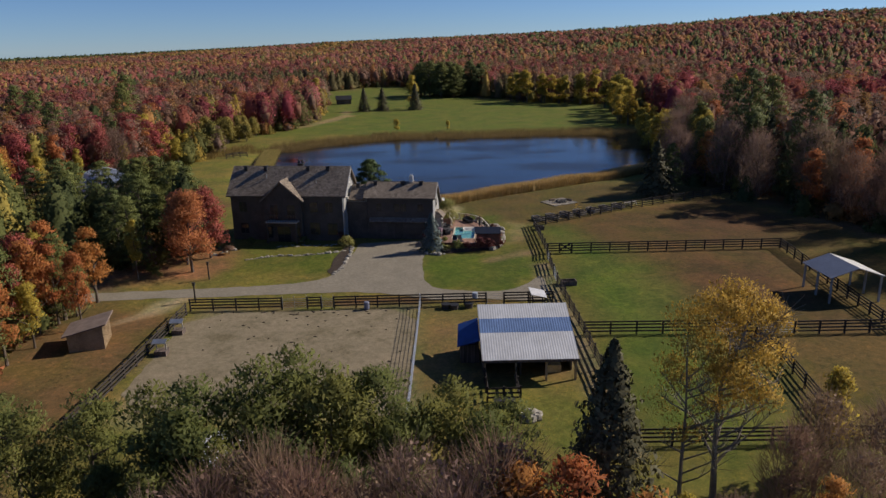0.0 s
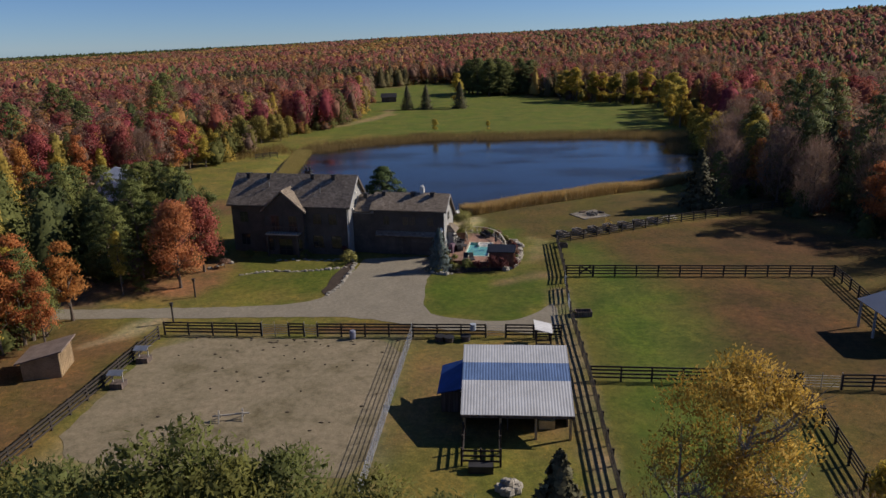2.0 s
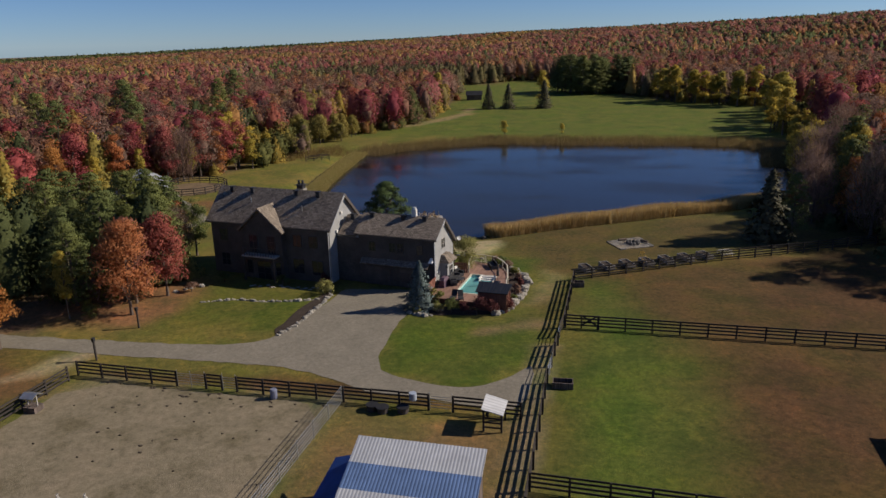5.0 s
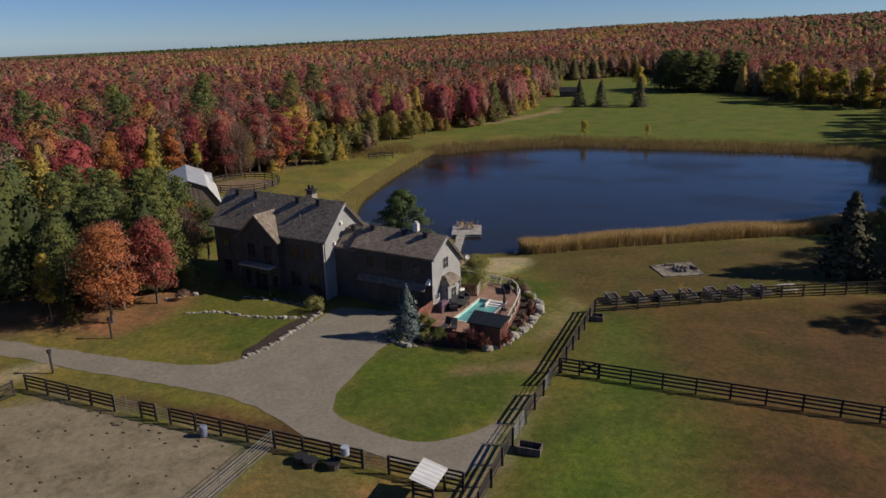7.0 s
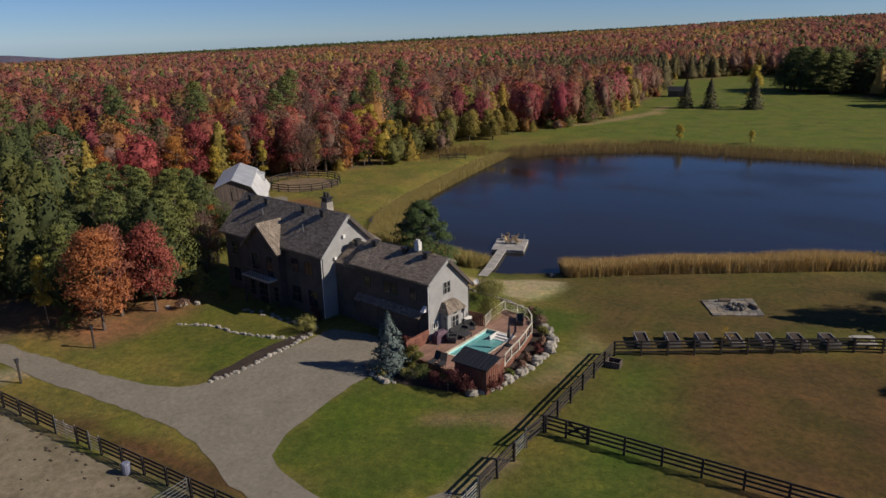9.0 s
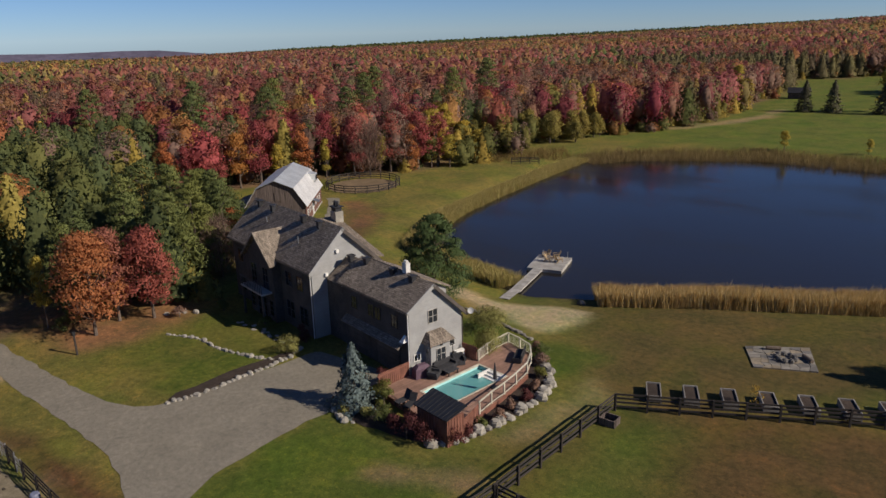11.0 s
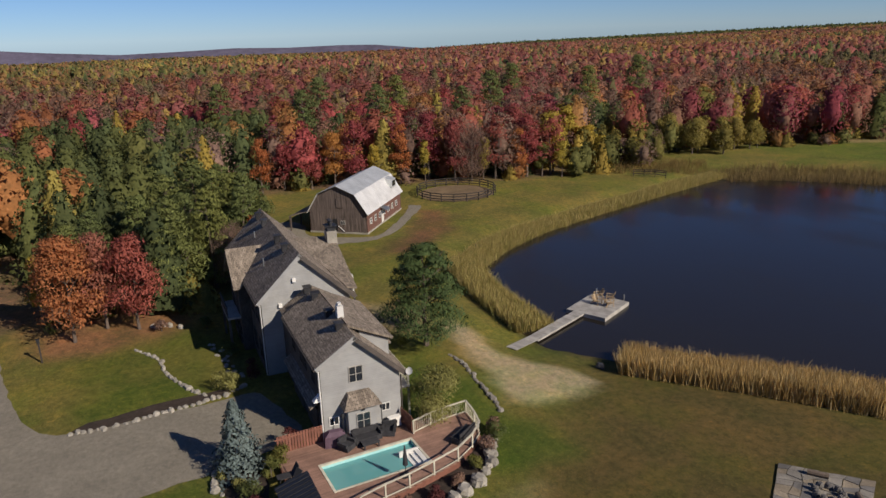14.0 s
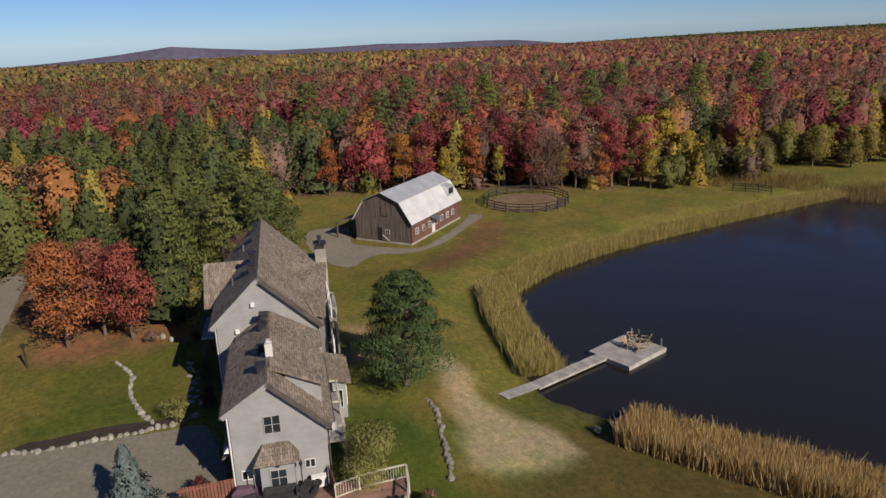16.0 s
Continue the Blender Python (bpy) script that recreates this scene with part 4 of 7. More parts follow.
ANG = -8.2
HM, GM = pose(-12.43, 102.39, 0, 0, 0, ANG), pose(0.1, 101.14, 0, 0, 0, ANG)
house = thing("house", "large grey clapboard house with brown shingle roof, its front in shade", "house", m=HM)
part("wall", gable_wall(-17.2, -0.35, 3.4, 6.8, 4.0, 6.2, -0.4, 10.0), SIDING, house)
# thin face over the clapboard; its dark colour carries the front's shade
part("front_cladding", Geo().box(-17.2, -3.45, -0.4, -0.45, -3.405, 6.5), SHADEFRONT, house, "brown front wall face, darkened in colour for shade")
gable_roof(house, -17.7, 0.0, 3.85, 6.62, 4.5, 5.95, 10.32, "brown asphalt shingle roof")
for q, z in ((-3.87, 6.6), (4.52, 5.93)):
    part("bargeboard", Geo().slab([(-0.02, q, z), (0.06, q, z), (0.06, 0, 10.31), (-0.02, 0, 10.31)], 0.34), TRIM if q > 0 else SIDING, house)
    part("gutter", Geo().box(-17.7, q - 0.07, z - 0.18, 0, q + 0.07, z - 0.04), TRIM, house)
part("downpipe", Geo().tube([(-0.5, -3.5, 6.4), (-0.5, -3.5, 0)], [0.05, 0.05], 6), WHITE, house)
# wing to the north with a long low slope
part("wall", Geo().add([(-13.2, 2, -0.4), (-1.2, 2, -0.4), (-1.2, 4.2, -0.4), (-10.2, 5.2, -0.4), (-13.2, 5.2, -0.4), (-13.2, 2, 6.0), (-1.2, 2, 6.0), (-1.2, 4.2, 6.2), (-10.2, 5.2, 8.1), (-13.2, 5.2, 6.4), (-10.2, 2, 8.1)],
                       [(4, 3, 2, 1, 0), (0, 1, 6, 10, 5), (1, 2, 7, 6), (2, 3, 8, 7), (3, 4, 9, 8), (4, 0, 5, 9), (6, 7, 8, 10), (10, 8, 9, 5)]), SIDING, house)
part("roof", Geo().slab([(-10.3, 1.6, 8.72), (-0.25, 3.8, 6.74), (-0.25, 4.7, 6.5), (-10.3, 5.6, 8.5)], 0.16), SHINGLE, house)
part("roof", Geo().slab([(-10.3, 1.6, 8.72), (-10.3, 5.6, 8.5), (-14.0, 5.6, 6.4), (-14.0, 3.9, 6.7)], 0.16), SHINGLE, house)
# chimney
ch = part("chimney", Geo().box(-9.7, 4.55, -0.4, -8.65, 5.5, 9.35), STONE, house, "stone chimney with metal cap")
part("chimney_hood", Geo().prism([(-9.6, 4.65), (-8.75, 4.65), (-8.75, 5.4), (-9.6, 5.4)], 9.35, 9.8), LEAD, ch, "dark metal chimney hood")
part("chimney_cap", Geo().box(-9.78, 4.47, 9.8, -8.57, 5.58, 9.88), LEAD, ch)
for x in (-9.45, -8.9):
    part("flue_pot", Geo().tube([(x, 5.02, 9.88), (x, 5.02, 10.3)], [0.16, 0.14], 8), LEAD, ch)
    part("flue_cowl", Geo().tube([(x, 5.02, 10.34), (x, 5.02, 10.46)], [0.24, 0.05], 8), LEAD, ch)
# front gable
# the porch takes the same shade-darkened brown
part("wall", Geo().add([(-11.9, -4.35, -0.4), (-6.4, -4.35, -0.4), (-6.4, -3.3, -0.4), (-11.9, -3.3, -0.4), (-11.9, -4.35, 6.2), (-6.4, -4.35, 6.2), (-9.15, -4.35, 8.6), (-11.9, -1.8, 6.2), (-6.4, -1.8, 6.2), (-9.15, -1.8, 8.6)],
                       [(0, 1, 5, 6, 4), (0, 4, 7, 3), (1, 2, 8, 5), (3, 2, 1, 0), (4, 6, 9, 7), (6, 5, 8, 9), (7, 9, 8, 2, 3)]), SHADEFRONT, house, "brown porch gable, darkened in colour for shade")
part("roof", Geo().slab([(-9.15, -4.8, 8.9), (-9.15, -1.3, 8.9), (-5.9, -4.2, 6.04), (-5.9, -4.8, 6.04)][::-1], 0.18), SHINGLE, house)
part("roof", Geo().slab([(-9.15, -4.8, 8.9), (-9.15, -1.3, 8.9), (-12.4, -4.2, 6.04), (-12.4, -4.8, 6.04)], 0.18), SHINGLE, house)
part("balcony", Geo().box(-11.5, -5.5, 3.0, -6.8, -4.36, 3.18), GREYWOOD, house)
for k in range(13):
    part("baluster", Geo().box(-11.5 + k * 0.385, -5.5, 3.18, -11.45 + k * 0.385, -5.44, 4.1), TRIM, house)
part("handrail", Geo().box(-11.5, -5.52, 4.1, -6.8, -5.4, 4.18), TRIM, house)
for x in (-11.3, -7.0):
    part("porch_post", Geo().box(x - 0.1, -5.45, -0.4, x + 0.1, -5.25, 3.0), TRIM, house)
for x, z, w, h in ((-15.4, 4.2, 1.1, 1.4), (-4.8, 4.2, 1.1, 1.4), (-2.6, 4.2, 1.1, 1.4), (-15.4, 1.0, 1.2, 1.5), (-4.8, 0.9, 1.4, 1.7), (-2.2, 0.9, 1.4, 1.7)):
    window(house, side(x, -3.46, z, "s"), w, h, (2, 2), TRIM)
for x, z, w, h, n in ((-10.4, 3.3, 1.1, 2.1, 2), (-7.9, 3.3, 1.1, 2.1, 2), (-9.15, 0.0, 1.9, 2.2, 2), (-11.2, 0.6, 0.7, 1.6, 1), (-7.1, 0.6, 0.7, 1.6, 1)):
    window(house, side(x, -4.36, z, "s"), w, h, (n, 3), TRIM)
for x in (-15.6, -12.6, -6.2, -3.2):
    ridge_vent(house, x, -0.55, 9.95)
part("soil_pipe", Geo().tube([(-4.6, -2.2, 8.2), (-4.6, -2.2, 8.95)], [0.06, 0.06], 6), STEEL, house)
part("soil_pipe", Geo().tube([(-12.2, -1.6, 8.8), (-12.2, -1.6, 9.4)], [0.06, 0.06], 6), STEEL, house)
for y, z in ((-0.6, 7.9), (-1.9, 5.9)):
    part("wall_lamp", Geo().box(-0.35, y - 0.14, z, -0.12, y + 0.14, z + 0.3), WHITE, house)
# north deck of the house
part("deck", Geo().box(-9.0, 5.2, 4.05, -5.0, 5.9, 4.25), GREYWOOD, house, "grey wooden raised deck with rail")
for x in (-8.9, -7.0, -5.1):
    part("deck_post", Geo().box(x - 0.08, 5.7, -0.5, x + 0.08, 5.86, 5.2), GREYWOOD, house)
part("handrail", Geo().box(-9.0, 5.75, 5.12, -5.0, 5.87, 5.22), GREYWOOD, house)
part("handrail", Geo().box(-9.0, 5.25, 5.12, -8.9, 5.75, 5.22), GREYWOOD, house)
part("handrail", Geo().box(-5.1, 5.25, 5.12, -5.0, 5.75, 5.22), GREYWOOD, house)
for k in range(14):
    part("baluster", Geo().box(-8.9 + k * 0.29, 5.78, 4.25, -8.86 + k * 0.29, 5.82, 5.12), GREYWOOD, house)
for x in (-8.8, -6.4, -4.2):
    window(house, side(x, 5.3, 5.0, "n"), 1.2, 1.4)
    window(house, side(x, 5.3, 1.0, "n"), 1.3, 2.0, (2, 1))
window(house, side(-1.4, 3.56, 4.3, "n"), 1.0, 1.2)
window(house, side(-13.2, 3.56, 4.3, "n"), 1.2, 1.4)
window(house, side(-13.2, 3.56, 1.0, "n"), 1.4, 1.6)

garage = thing("garage_wing", "grey clapboard garage wing with brown shingle roof and sunlit gable", "garage", m=GM)
part("wall", gable_wall(-9.9, -0.3, 2.45, 6.15, 3.15, 4.7, -0.4, 7.7), SIDING, garage)
gable_roof(garage, -10.4, 0.0, 2.85, 6.1, 3.65, 4.42, 7.93, "brown asphalt shingle roof")
# garage front darkened by colour, standing for shade on the siding
part("front_cladding", Geo().box(-9.9, -2.5, -0.4, -0.34, -2.455, 5.95), SHADEFRONT, garage, "brown front wall face, darkened in colour for shade")
for q, z, w in ((-2.87, 6.08, 2.55), (3.67, 4.4, 3.25)):
    part("bargeboard", Geo().slab([(-0.02, q, z), (0.06, q, z), (0.06, 0, 7.92), (-0.02, 0, 7.92)], 0.3), TRIM if q > 0 else SIDING, garage)
    part("gutter", Geo().box(-10.3, q - 0.07, z - 0.17, 0, q + 0.07, z - 0.05), TRIM, garage)
    part("downpipe", Geo().tube([(-0.32, math.copysign(w, q), z - 0.2), (-0.32, math.copysign(w, q), 0)], [0.05, 0.05], 6), TRIM if q > 0 else WHITE, garage)
part("wall", Geo().add([(-9.6, 1, 5), (-2.2, 1, 5), (-2.2, 3.1, 5), (-9.6, 3.1, 5), (-9.6, 1, 7.2), (-2.2, 1, 7.2), (-2.2, 3.1, 6.2), (-9.6, 3.1, 6.2)], [(0, 3, 2, 1), (4, 5, 6, 7), (0, 1, 5, 4), (1, 2, 6, 5), (2, 3, 7, 6), (3, 0, 4, 7)]), SIDING, garage)
part("roof", Geo().slab([(-9.9, 0.1, 7.97), (-1.9, 0.1, 7.97), (-1.9, 3.4, 6.4), (-9.9, 3.4, 6.4)], 0.16), SHINGLE, garage)
# link to the house
part("wall", gable_wall(-13.0, -9.9, 2.3, 5.5, 2.4, 5.0, -0.4, 7.3), SIDING, garage)
part("roof", Geo().slab([(-12.6, -2.6, 5.75), (-10.35, -2.6, 5.75), (-10.35, 0, 7.55), (-12.6, 0, 7.55)], 0.2), SHINGLE, garage)
part("roof", Geo().slab([(-12.6, 3.6, 5.4), (-12.6, 0, 7.55), (-9.95, 0, 7.55), (-9.95, 3.6, 5.4)], 0.2), SHINGLE, garage)
# link front too: a dark face in place of shaded siding
part("front_cladding", Geo().box(-12.95, -2.36, -0.4, -9.95, -2.305, 5.45), SHADEFRONT, garage)
for x in (-8.6, -4.6, -1.9):
    ridge_vent(garage, x - 0.4, -0.4, 7.68)
ridge_vent(garage, -11.6, -0.4, 7.35)
part("flue", Geo().box(-4.1, -0.1, 7.7, -3.55, 0.35, 8.75).box(-4.0, 0.0, 8.8, -3.65, 0.25, 8.95), WHITE, garage, "white metal flue box")
for k, x in enumerate((-7.6, -3.2)):
    d = part("garage_door", Geo().box(x - 1.6, -2.56, 0, x + 1.6, -2.5, 2.3), TRIM, garage, "dark panelled garage door")
    for j in range(4):
        part("door_panel", Geo().box(x - 1.52, -2.6, 0.08 + j * 0.56, x + 1.52, -2.56, 0.58 + j * 0.56), TRIM, d)
for x in (-8.2, -5.6, -4.6, -2.2):
    window(garage, side(x, -2.51, 4.1, "s"), 0.75, 1.1, (2, 2), TRIM)
part("awning_roof", Geo().slab([(-9.6, -3.2, 2.7), (-1.0, -3.2, 2.7), (-1.0, -2.46, 3.25), (-9.6, -2.46, 3.25)], 0.1), SHINGLE, garage)
# gable end
window(garage, side(-0.29, 0.0, 4.45, "e"), 0.9, 1.1, (2, 2), GREYWOOD)
part("bay_wall", Geo().box(-0.4, -0.95, -0.2, 0.55, 1.05, 2.95), SIDING, garage)
part("bay_roof", Geo().add([(-0.35, -1.3, 2.95), (0.95, -1.3, 2.95), (0.95, 1.4, 2.95), (-0.35, 1.4, 2.95), (-0.3, -0.75, 3.75), (0.15, -0.75, 3.75), (0.15, 0.85, 3.75), (-0.3, 0.85, 3.75)],
                           [(0, 3, 2, 1), (4, 5, 6, 7), (0, 1, 5, 4), (1, 2, 6, 5), (2, 3, 7, 6), (3, 0, 4, 7)]), SHINGLE, garage)
window(garage, side(0.56, 0.1, 1.35, "e"), 0.9, 1.05, (2, 2), GREYWOOD)
window(garage, side(-0.29, -1.75, 1.55, "e"), 0.6, 0.55, (2, 1))
window(garage, side(-0.29, 2.0, 1.75, "e"), 0.55, 0.5, (2, 1))
part("wall_lamp", Geo().box(0.55, 0.0, 2.65, 0.7, 0.2, 2.9), LEAD, garage)
part("bracket_lamp", Geo().add([(-1.0, -3.0, 3.35), (-0.5, -3.0, 3.35), (-0.5, -2.5, 3.35), (-1.0, -2.5, 3.35), (-0.85, -2.6, 3.85), (-0.6, -2.6, 3.85), (-0.6, -2.5, 3.85), (-0.85, -2.5, 3.85)], [(0, 3, 2, 1), (4, 5, 6, 7), (0, 1, 5, 4), (1, 2, 6, 5), (2, 3, 7, 6), (3, 0, 4, 7)]), WHITE, garage, "white box lamp under the eave")
# satellite dish
bmd = Geo(pose(0.3, 3.7, 4.6, 60, 0, 40))
ringd = [(0.27 * q * math.cos(6.2832 * k / 14), 0.27 * q * math.sin(6.2832 * k / 14), 0.06 * q * q) for q in (0.35, 0.7, 1.0) for k in range(14)]
bmd.add(ringd, [(a * 14 + k, a * 14 + (k + 1) % 14, a * 14 + 14 + (k + 1) % 14, a * 14 + 14 + k) for a in (0, 1) for k in range(14)] + [tuple(range(14))])
part("satellite_dish", bmd, WHITE, garage, "round white satellite dish")
# sun room and rear deck
part("sunroom_wall", Geo().box(-12.6, 2.4, -0.5, -8.6, 5.0, 2.9), SIDING, garage)
part("sunroom_roof", Geo().slab([(-12.9, 2.3, 3.9), (-8.3, 2.3, 3.9), (-8.3, 5.4, 3.0), (-12.9, 5.4, 3.0)], 0.16), SHINGLE, garage)
for y in (3.1, 4.3):
    window(garage, side(-8.59, y, 0.9, "e"), 0.8, 1.4, (1, 1))
for x in (-11.8, -10.6, -9.4):
    window(garage, side(x, 5.01, 0.9, "n"), 0.9, 1.4, (1, 1))
part("deck", Geo().box(-8.0, 2.6, 2.35, -1.6, 4.4, 2.5), GREYWOOD, garage)
for x in (-7.9, -4.8, -1.7):
    part("deck_post", Geo().box(x - 0.07, 4.22, -0.4, x + 0.07, 4.36, 3.5), CREAM, garage)
    part("handrail", Geo().box(x - 0.06, 2.7, 3.4, x + 0.06, 4.4, 3.5), CREAM, garage)
part("handrail", Geo().box(-8.0, 4.24, 3.4, -1.6, 4.36, 3.5), CREAM, garage)
for k in range(20):
    part("baluster", Geo().box(-7.8 + k * 0.32, 4.28, 2.5, -7.76 + k * 0.32, 4.32, 3.4), CREAM, garage)

# ---- fences ----
POST = Geo().box(-0.07, -0.07, -0.45, 0.07, 0.07, 1.42).mesh("post")
RAIL = Geo().box(0, -0.02, -0.075, 1, 0.02, 0.075).mesh("rail")
PIPE = Geo().tube([(0, 0, 0), (1, 0, 0)], [0.024, 0.024], 6).mesh("rail")
PIPEPOST = Geo().tube([(0, 0, -0.1), (0, 0, 1.55)], [0.032, 0.032], 6).mesh("post")
for me_, mt_ in ((POST, FENCEWOOD), (RAIL, FENCEWOOD), (PIPE, STEEL), (PIPEPOST, STEEL)):
    me_.materials.append(mt_)


def bar(me, parent, a, b, name):
    a, b = Vector(a), Vector(b)
    d = b - a
    ob = part(name, me, None, parent)
    q = d.to_track_quat("X", "Z")
    ob.matrix_basis = Matrix.LocRotScale(a, q, (d.length, 1, 1))
    return ob


def fence(label, pts, heights=(0.32, 0.66, 1.0, 1.3), spacing=2.45, post=POST, rail=RAIL, group="paddock fences", category="fence", end=True, name="board_fence"):
    """Posts and rails along a line, following the ground."""
    ob = thing(name, label, category, group)
    r = random.Random(len(label) + int(pts[0][0]))
    for (ax, ay), (bx, by) in zip(pts, pts[1:]):
        n = max(1, round(math.hypot(bx - ax, by - ay) / spacing))
        stops = [(ax + (bx - ax) * i / n, ay + (by - ay) * i / n) for i in range(n + 1)]
        zs = [flat_z(*p) for p in stops]
        for i, (p, z) in enumerate(zip(stops, zs)):
            if i < n or (end and (bx, by) == pts[-1]):
                o = part("post", post, None, ob)
                o.matrix_basis = pose(p[0], p[1], z, r.uniform(-1, 1), r.uniform(-1, 1), math.degrees(math.atan2(by - ay, bx - ax)))
        off = Vector((-(by - ay), bx - ax, 0)).normalized() * (0.09 if rail is RAIL else 0.05)
        for i in range(n):
            for h in heights:
                j, k = r.uniform(-0.015, 0.015), r.uniform(-0.015, 0.015)
                bar(rail, ob, Vector((*stops[i], zs[i] + h + j)) + off, Vector((*stops[i + 1], zs[i + 1] + h + k)) + off, "rail")
    return ob


dark = "dark-stained board fence round the paddocks"
for pts in ([(-27.2, 73.1), (-17.2, 73.0)], [(-14.4, 73.0), (-12.9, 73.0)], [(-11.5, 73.0), (5.1, 73.1)], [(7.1, 73.1), (12.4, 73.1)], [(-27.3, 72.0), (-27.6, 62), (-28.6, 48.5)],
            [(14.0, 44.8), (14.1, 64.3), (13.9, 79.0)], [(14.0, 82.0), (14.2, 86.4)], [(14.2, 88.2), (14.5, 90.5), (14.7, 104.9)], [(14.7, 104.9), (22.6, 109.6), (32.4, 115.6), (43, 120.8), (55, 127)],
            [(17.8, 90.6), (45.6, 90.6)], [(45.6, 90.6), (44.9, 79.4), (43.9, 63.2)], [(14.1, 64.3), (26.8, 64.0)], [(28.9, 63.6), (31.0, 63.4)], [(34.2, 63.3), (43.9, 63.2), (58, 62.6)], [(14.1, 45.0), (28.4, 44.8), (44, 44.5)], [(30.4, 63.2), (30.5, 58), (29.2, 45.0)]):
    fence(dark, pts)
rustgate = "tubular metal farm gate between fence boards"
for pts in ([(-17.1, 73.0), (-14.5, 73.0)], [(-12.8, 73.0), (-11.6, 73.0)], [(5.2, 73.1), (7.0, 73.1)], [(26.9, 64.0), (28.8, 63.6)], [(31.1, 63.4), (34.1, 63.3)], [(13.9, 79.2), (14.0, 81.8)], [(14.2, 86.5), (14.2, 88.1)]):
    fence(rustgate, pts, (0.25, 0.5, 0.75, 1.0, 1.2), 1.4, PIPEPOST, PIPE, "field gates", "gate", name="metal_gate")
fence("galvanised pipe panel fence between sandy paddock and yard", [(-2.1, 72.9), (-2.35, 62), (-2.75, 47.5)], (0.25, 0.5, 0.75, 1.0, 1.25, 1.5), 2.6, PIPEPOST, PIPE, "pipe panels", name="pipe_fence")
gt = fence("dark board gate with a crossed brace", [(14.6, 90.6), (17.7, 90.6)], (0.32, 0.66, 1.0, 1.3), 1.55, group="field gates", category="gate", name="board_gate")
bar(RAIL, gt, (16.2, 90.62, 0.35), (17.6, 90.62, 1.3), "brace")
bar(RAIL, gt, (16.2, 90.64, 1.3), (17.6, 90.64, 0.35), "brace")
pen = [(-65.1 + 7.1 * math.cos(6.2832 * k / 20), 151.8 + 7.1 * math.sin(6.2832 * k / 20)) for k in range(21)]
fence("round dark wooden training pen beside the wood", pen, (0.45, 0.9, 1.35), 2.2, group="", category="pen", end=False, name="round_pen")
draped("pen_sand", [(-65.1 + 6.8 * math.cos(6.2832 * k / 24), 151.8 + 6.8 * math.sin(6.2832 * k / 24)) for k in range(24)], 3.0, 0.03, grained("pen_soil", (0.20, 0.14, 0.08), 0.3, 1.2, 1.0), "brown bare soil inside the round pen", "soil")
fence("small dark plank bridge rail over the marsh", [(-55.0, 186.2), (-50.5, 190.2)], (0.5, 1.0, 1.3), 2.0, group="", category="bridge", name="foot_bridge")

# ---- goat barn ----
gb = thing("goat_barn", "open-fronted animal shelter with ribbed tin roof and blue band", "shelter")
for (y0, z0, y1, z1, mt) in ((55.0, 1.25, 58.2, 2.42, TIN), (58.2, 2.42, 60.0, 3.05, TINBLUE), (60.0, 3.05, 61.9, 3.72, TIN)):
    part("roof_sheet", Geo().slab([(3.5, y0, z0), (11.75, y0, z0), (11.75, y1, z1), (3.5, y1, z1)], 0.06), mt, gb, "blue translucent roof sheets" if mt is TINBLUE else "ribbed grey tin sheets")
part("wall", Geo().box(3.7, 61.5, -0.8, 11.5, 61.65, 3.4), BARNWOOD, gb)
for x in (3.7, 11.4):
    part("wall", Geo().add([(x, 57.0, -0.9), (x + 0.12, 57.0, -0.9), (x + 0.12, 61.5, -0.9), (x, 61.5, -0.9), (x, 57.0, 1.8), (x + 0.12, 57.0, 1.8), (x + 0.12, 61.5, 3.4), (x, 61.5, 3.4)], [(0, 3, 2, 1), (4, 5, 6, 7), (0, 1, 5, 4), (1, 2, 6, 5), (2, 3, 7, 6), (3, 0, 4, 7)]), BARNWOOD, gb)
part("partition", Geo().box(6.9, 56.4, -0.9, 7.0, 61.4, 0.6), BARNWOOD, gb)
for x in (3.75, 6.4, 9.0, 11.5):
    part("post", Geo().box(x - 0.09, 55.2, -1.2, x + 0.09, 55.38, 1.2), TANWOOD, gb)
part("fascia", Geo().box(3.5, 54.96, 1.02, 11.75, 55.02, 1.22), BARNWOOD, gb)
part("side_roof", Geo().slab([(1.5, 58.6, 1.0), (3.5, 58.2, 1.7), (3.5, 61.9, 2.4), (1.7, 62.2, 1.7)], 0.08), BLUEPLAIN, gb, "blue sheet over the side shed")
part("side_wall", Geo().box(1.8, 58.9, -0.9, 3.5, 61.6, 1.0), BARNWOOD, gb)
fence("rough grey plank pen before the shelter", [(3.7, 55.0), (3.7, 51.8), (6.4, 51.8), (6.4, 55.0)], (0.35, 0.75, 1.15), 1.5, group="", category="pen", name="plank_pen")
solo("feed_trough", Geo().box(4.2, 50.9, flat_z(5, 51), 5.9, 51.5, flat_z(5, 51) + 0.55), LEAD, "dark feed trough outside the pen", "trough")
hayb = thing("hay_feeder", "pale hay in a wooden manger", "feeder")
part("bale", Geo().box(9.3, 56.6, flat_z(9, 57), 10.5, 57.3, flat_z(9, 57) + 0.7), grained("straw", (0.5, 0.42, 0.24), 0.3, 4), hayb)
rk = thing("rock_pile", "heap of pale boulders on the grass", "rocks")
for i in range(9):
    a = i * 2.4
    part("boulder", Geo().rock((6.9 + 0.6 * math.cos(a) * (i > 1), 49.3 + 0.55 * math.sin(a) * (i > 1), flat_z(7, 49) - 0.1 + 0.35 * (i < 2)), (0.8, 0.7, 0.55), 60 + i), STONE, rk)

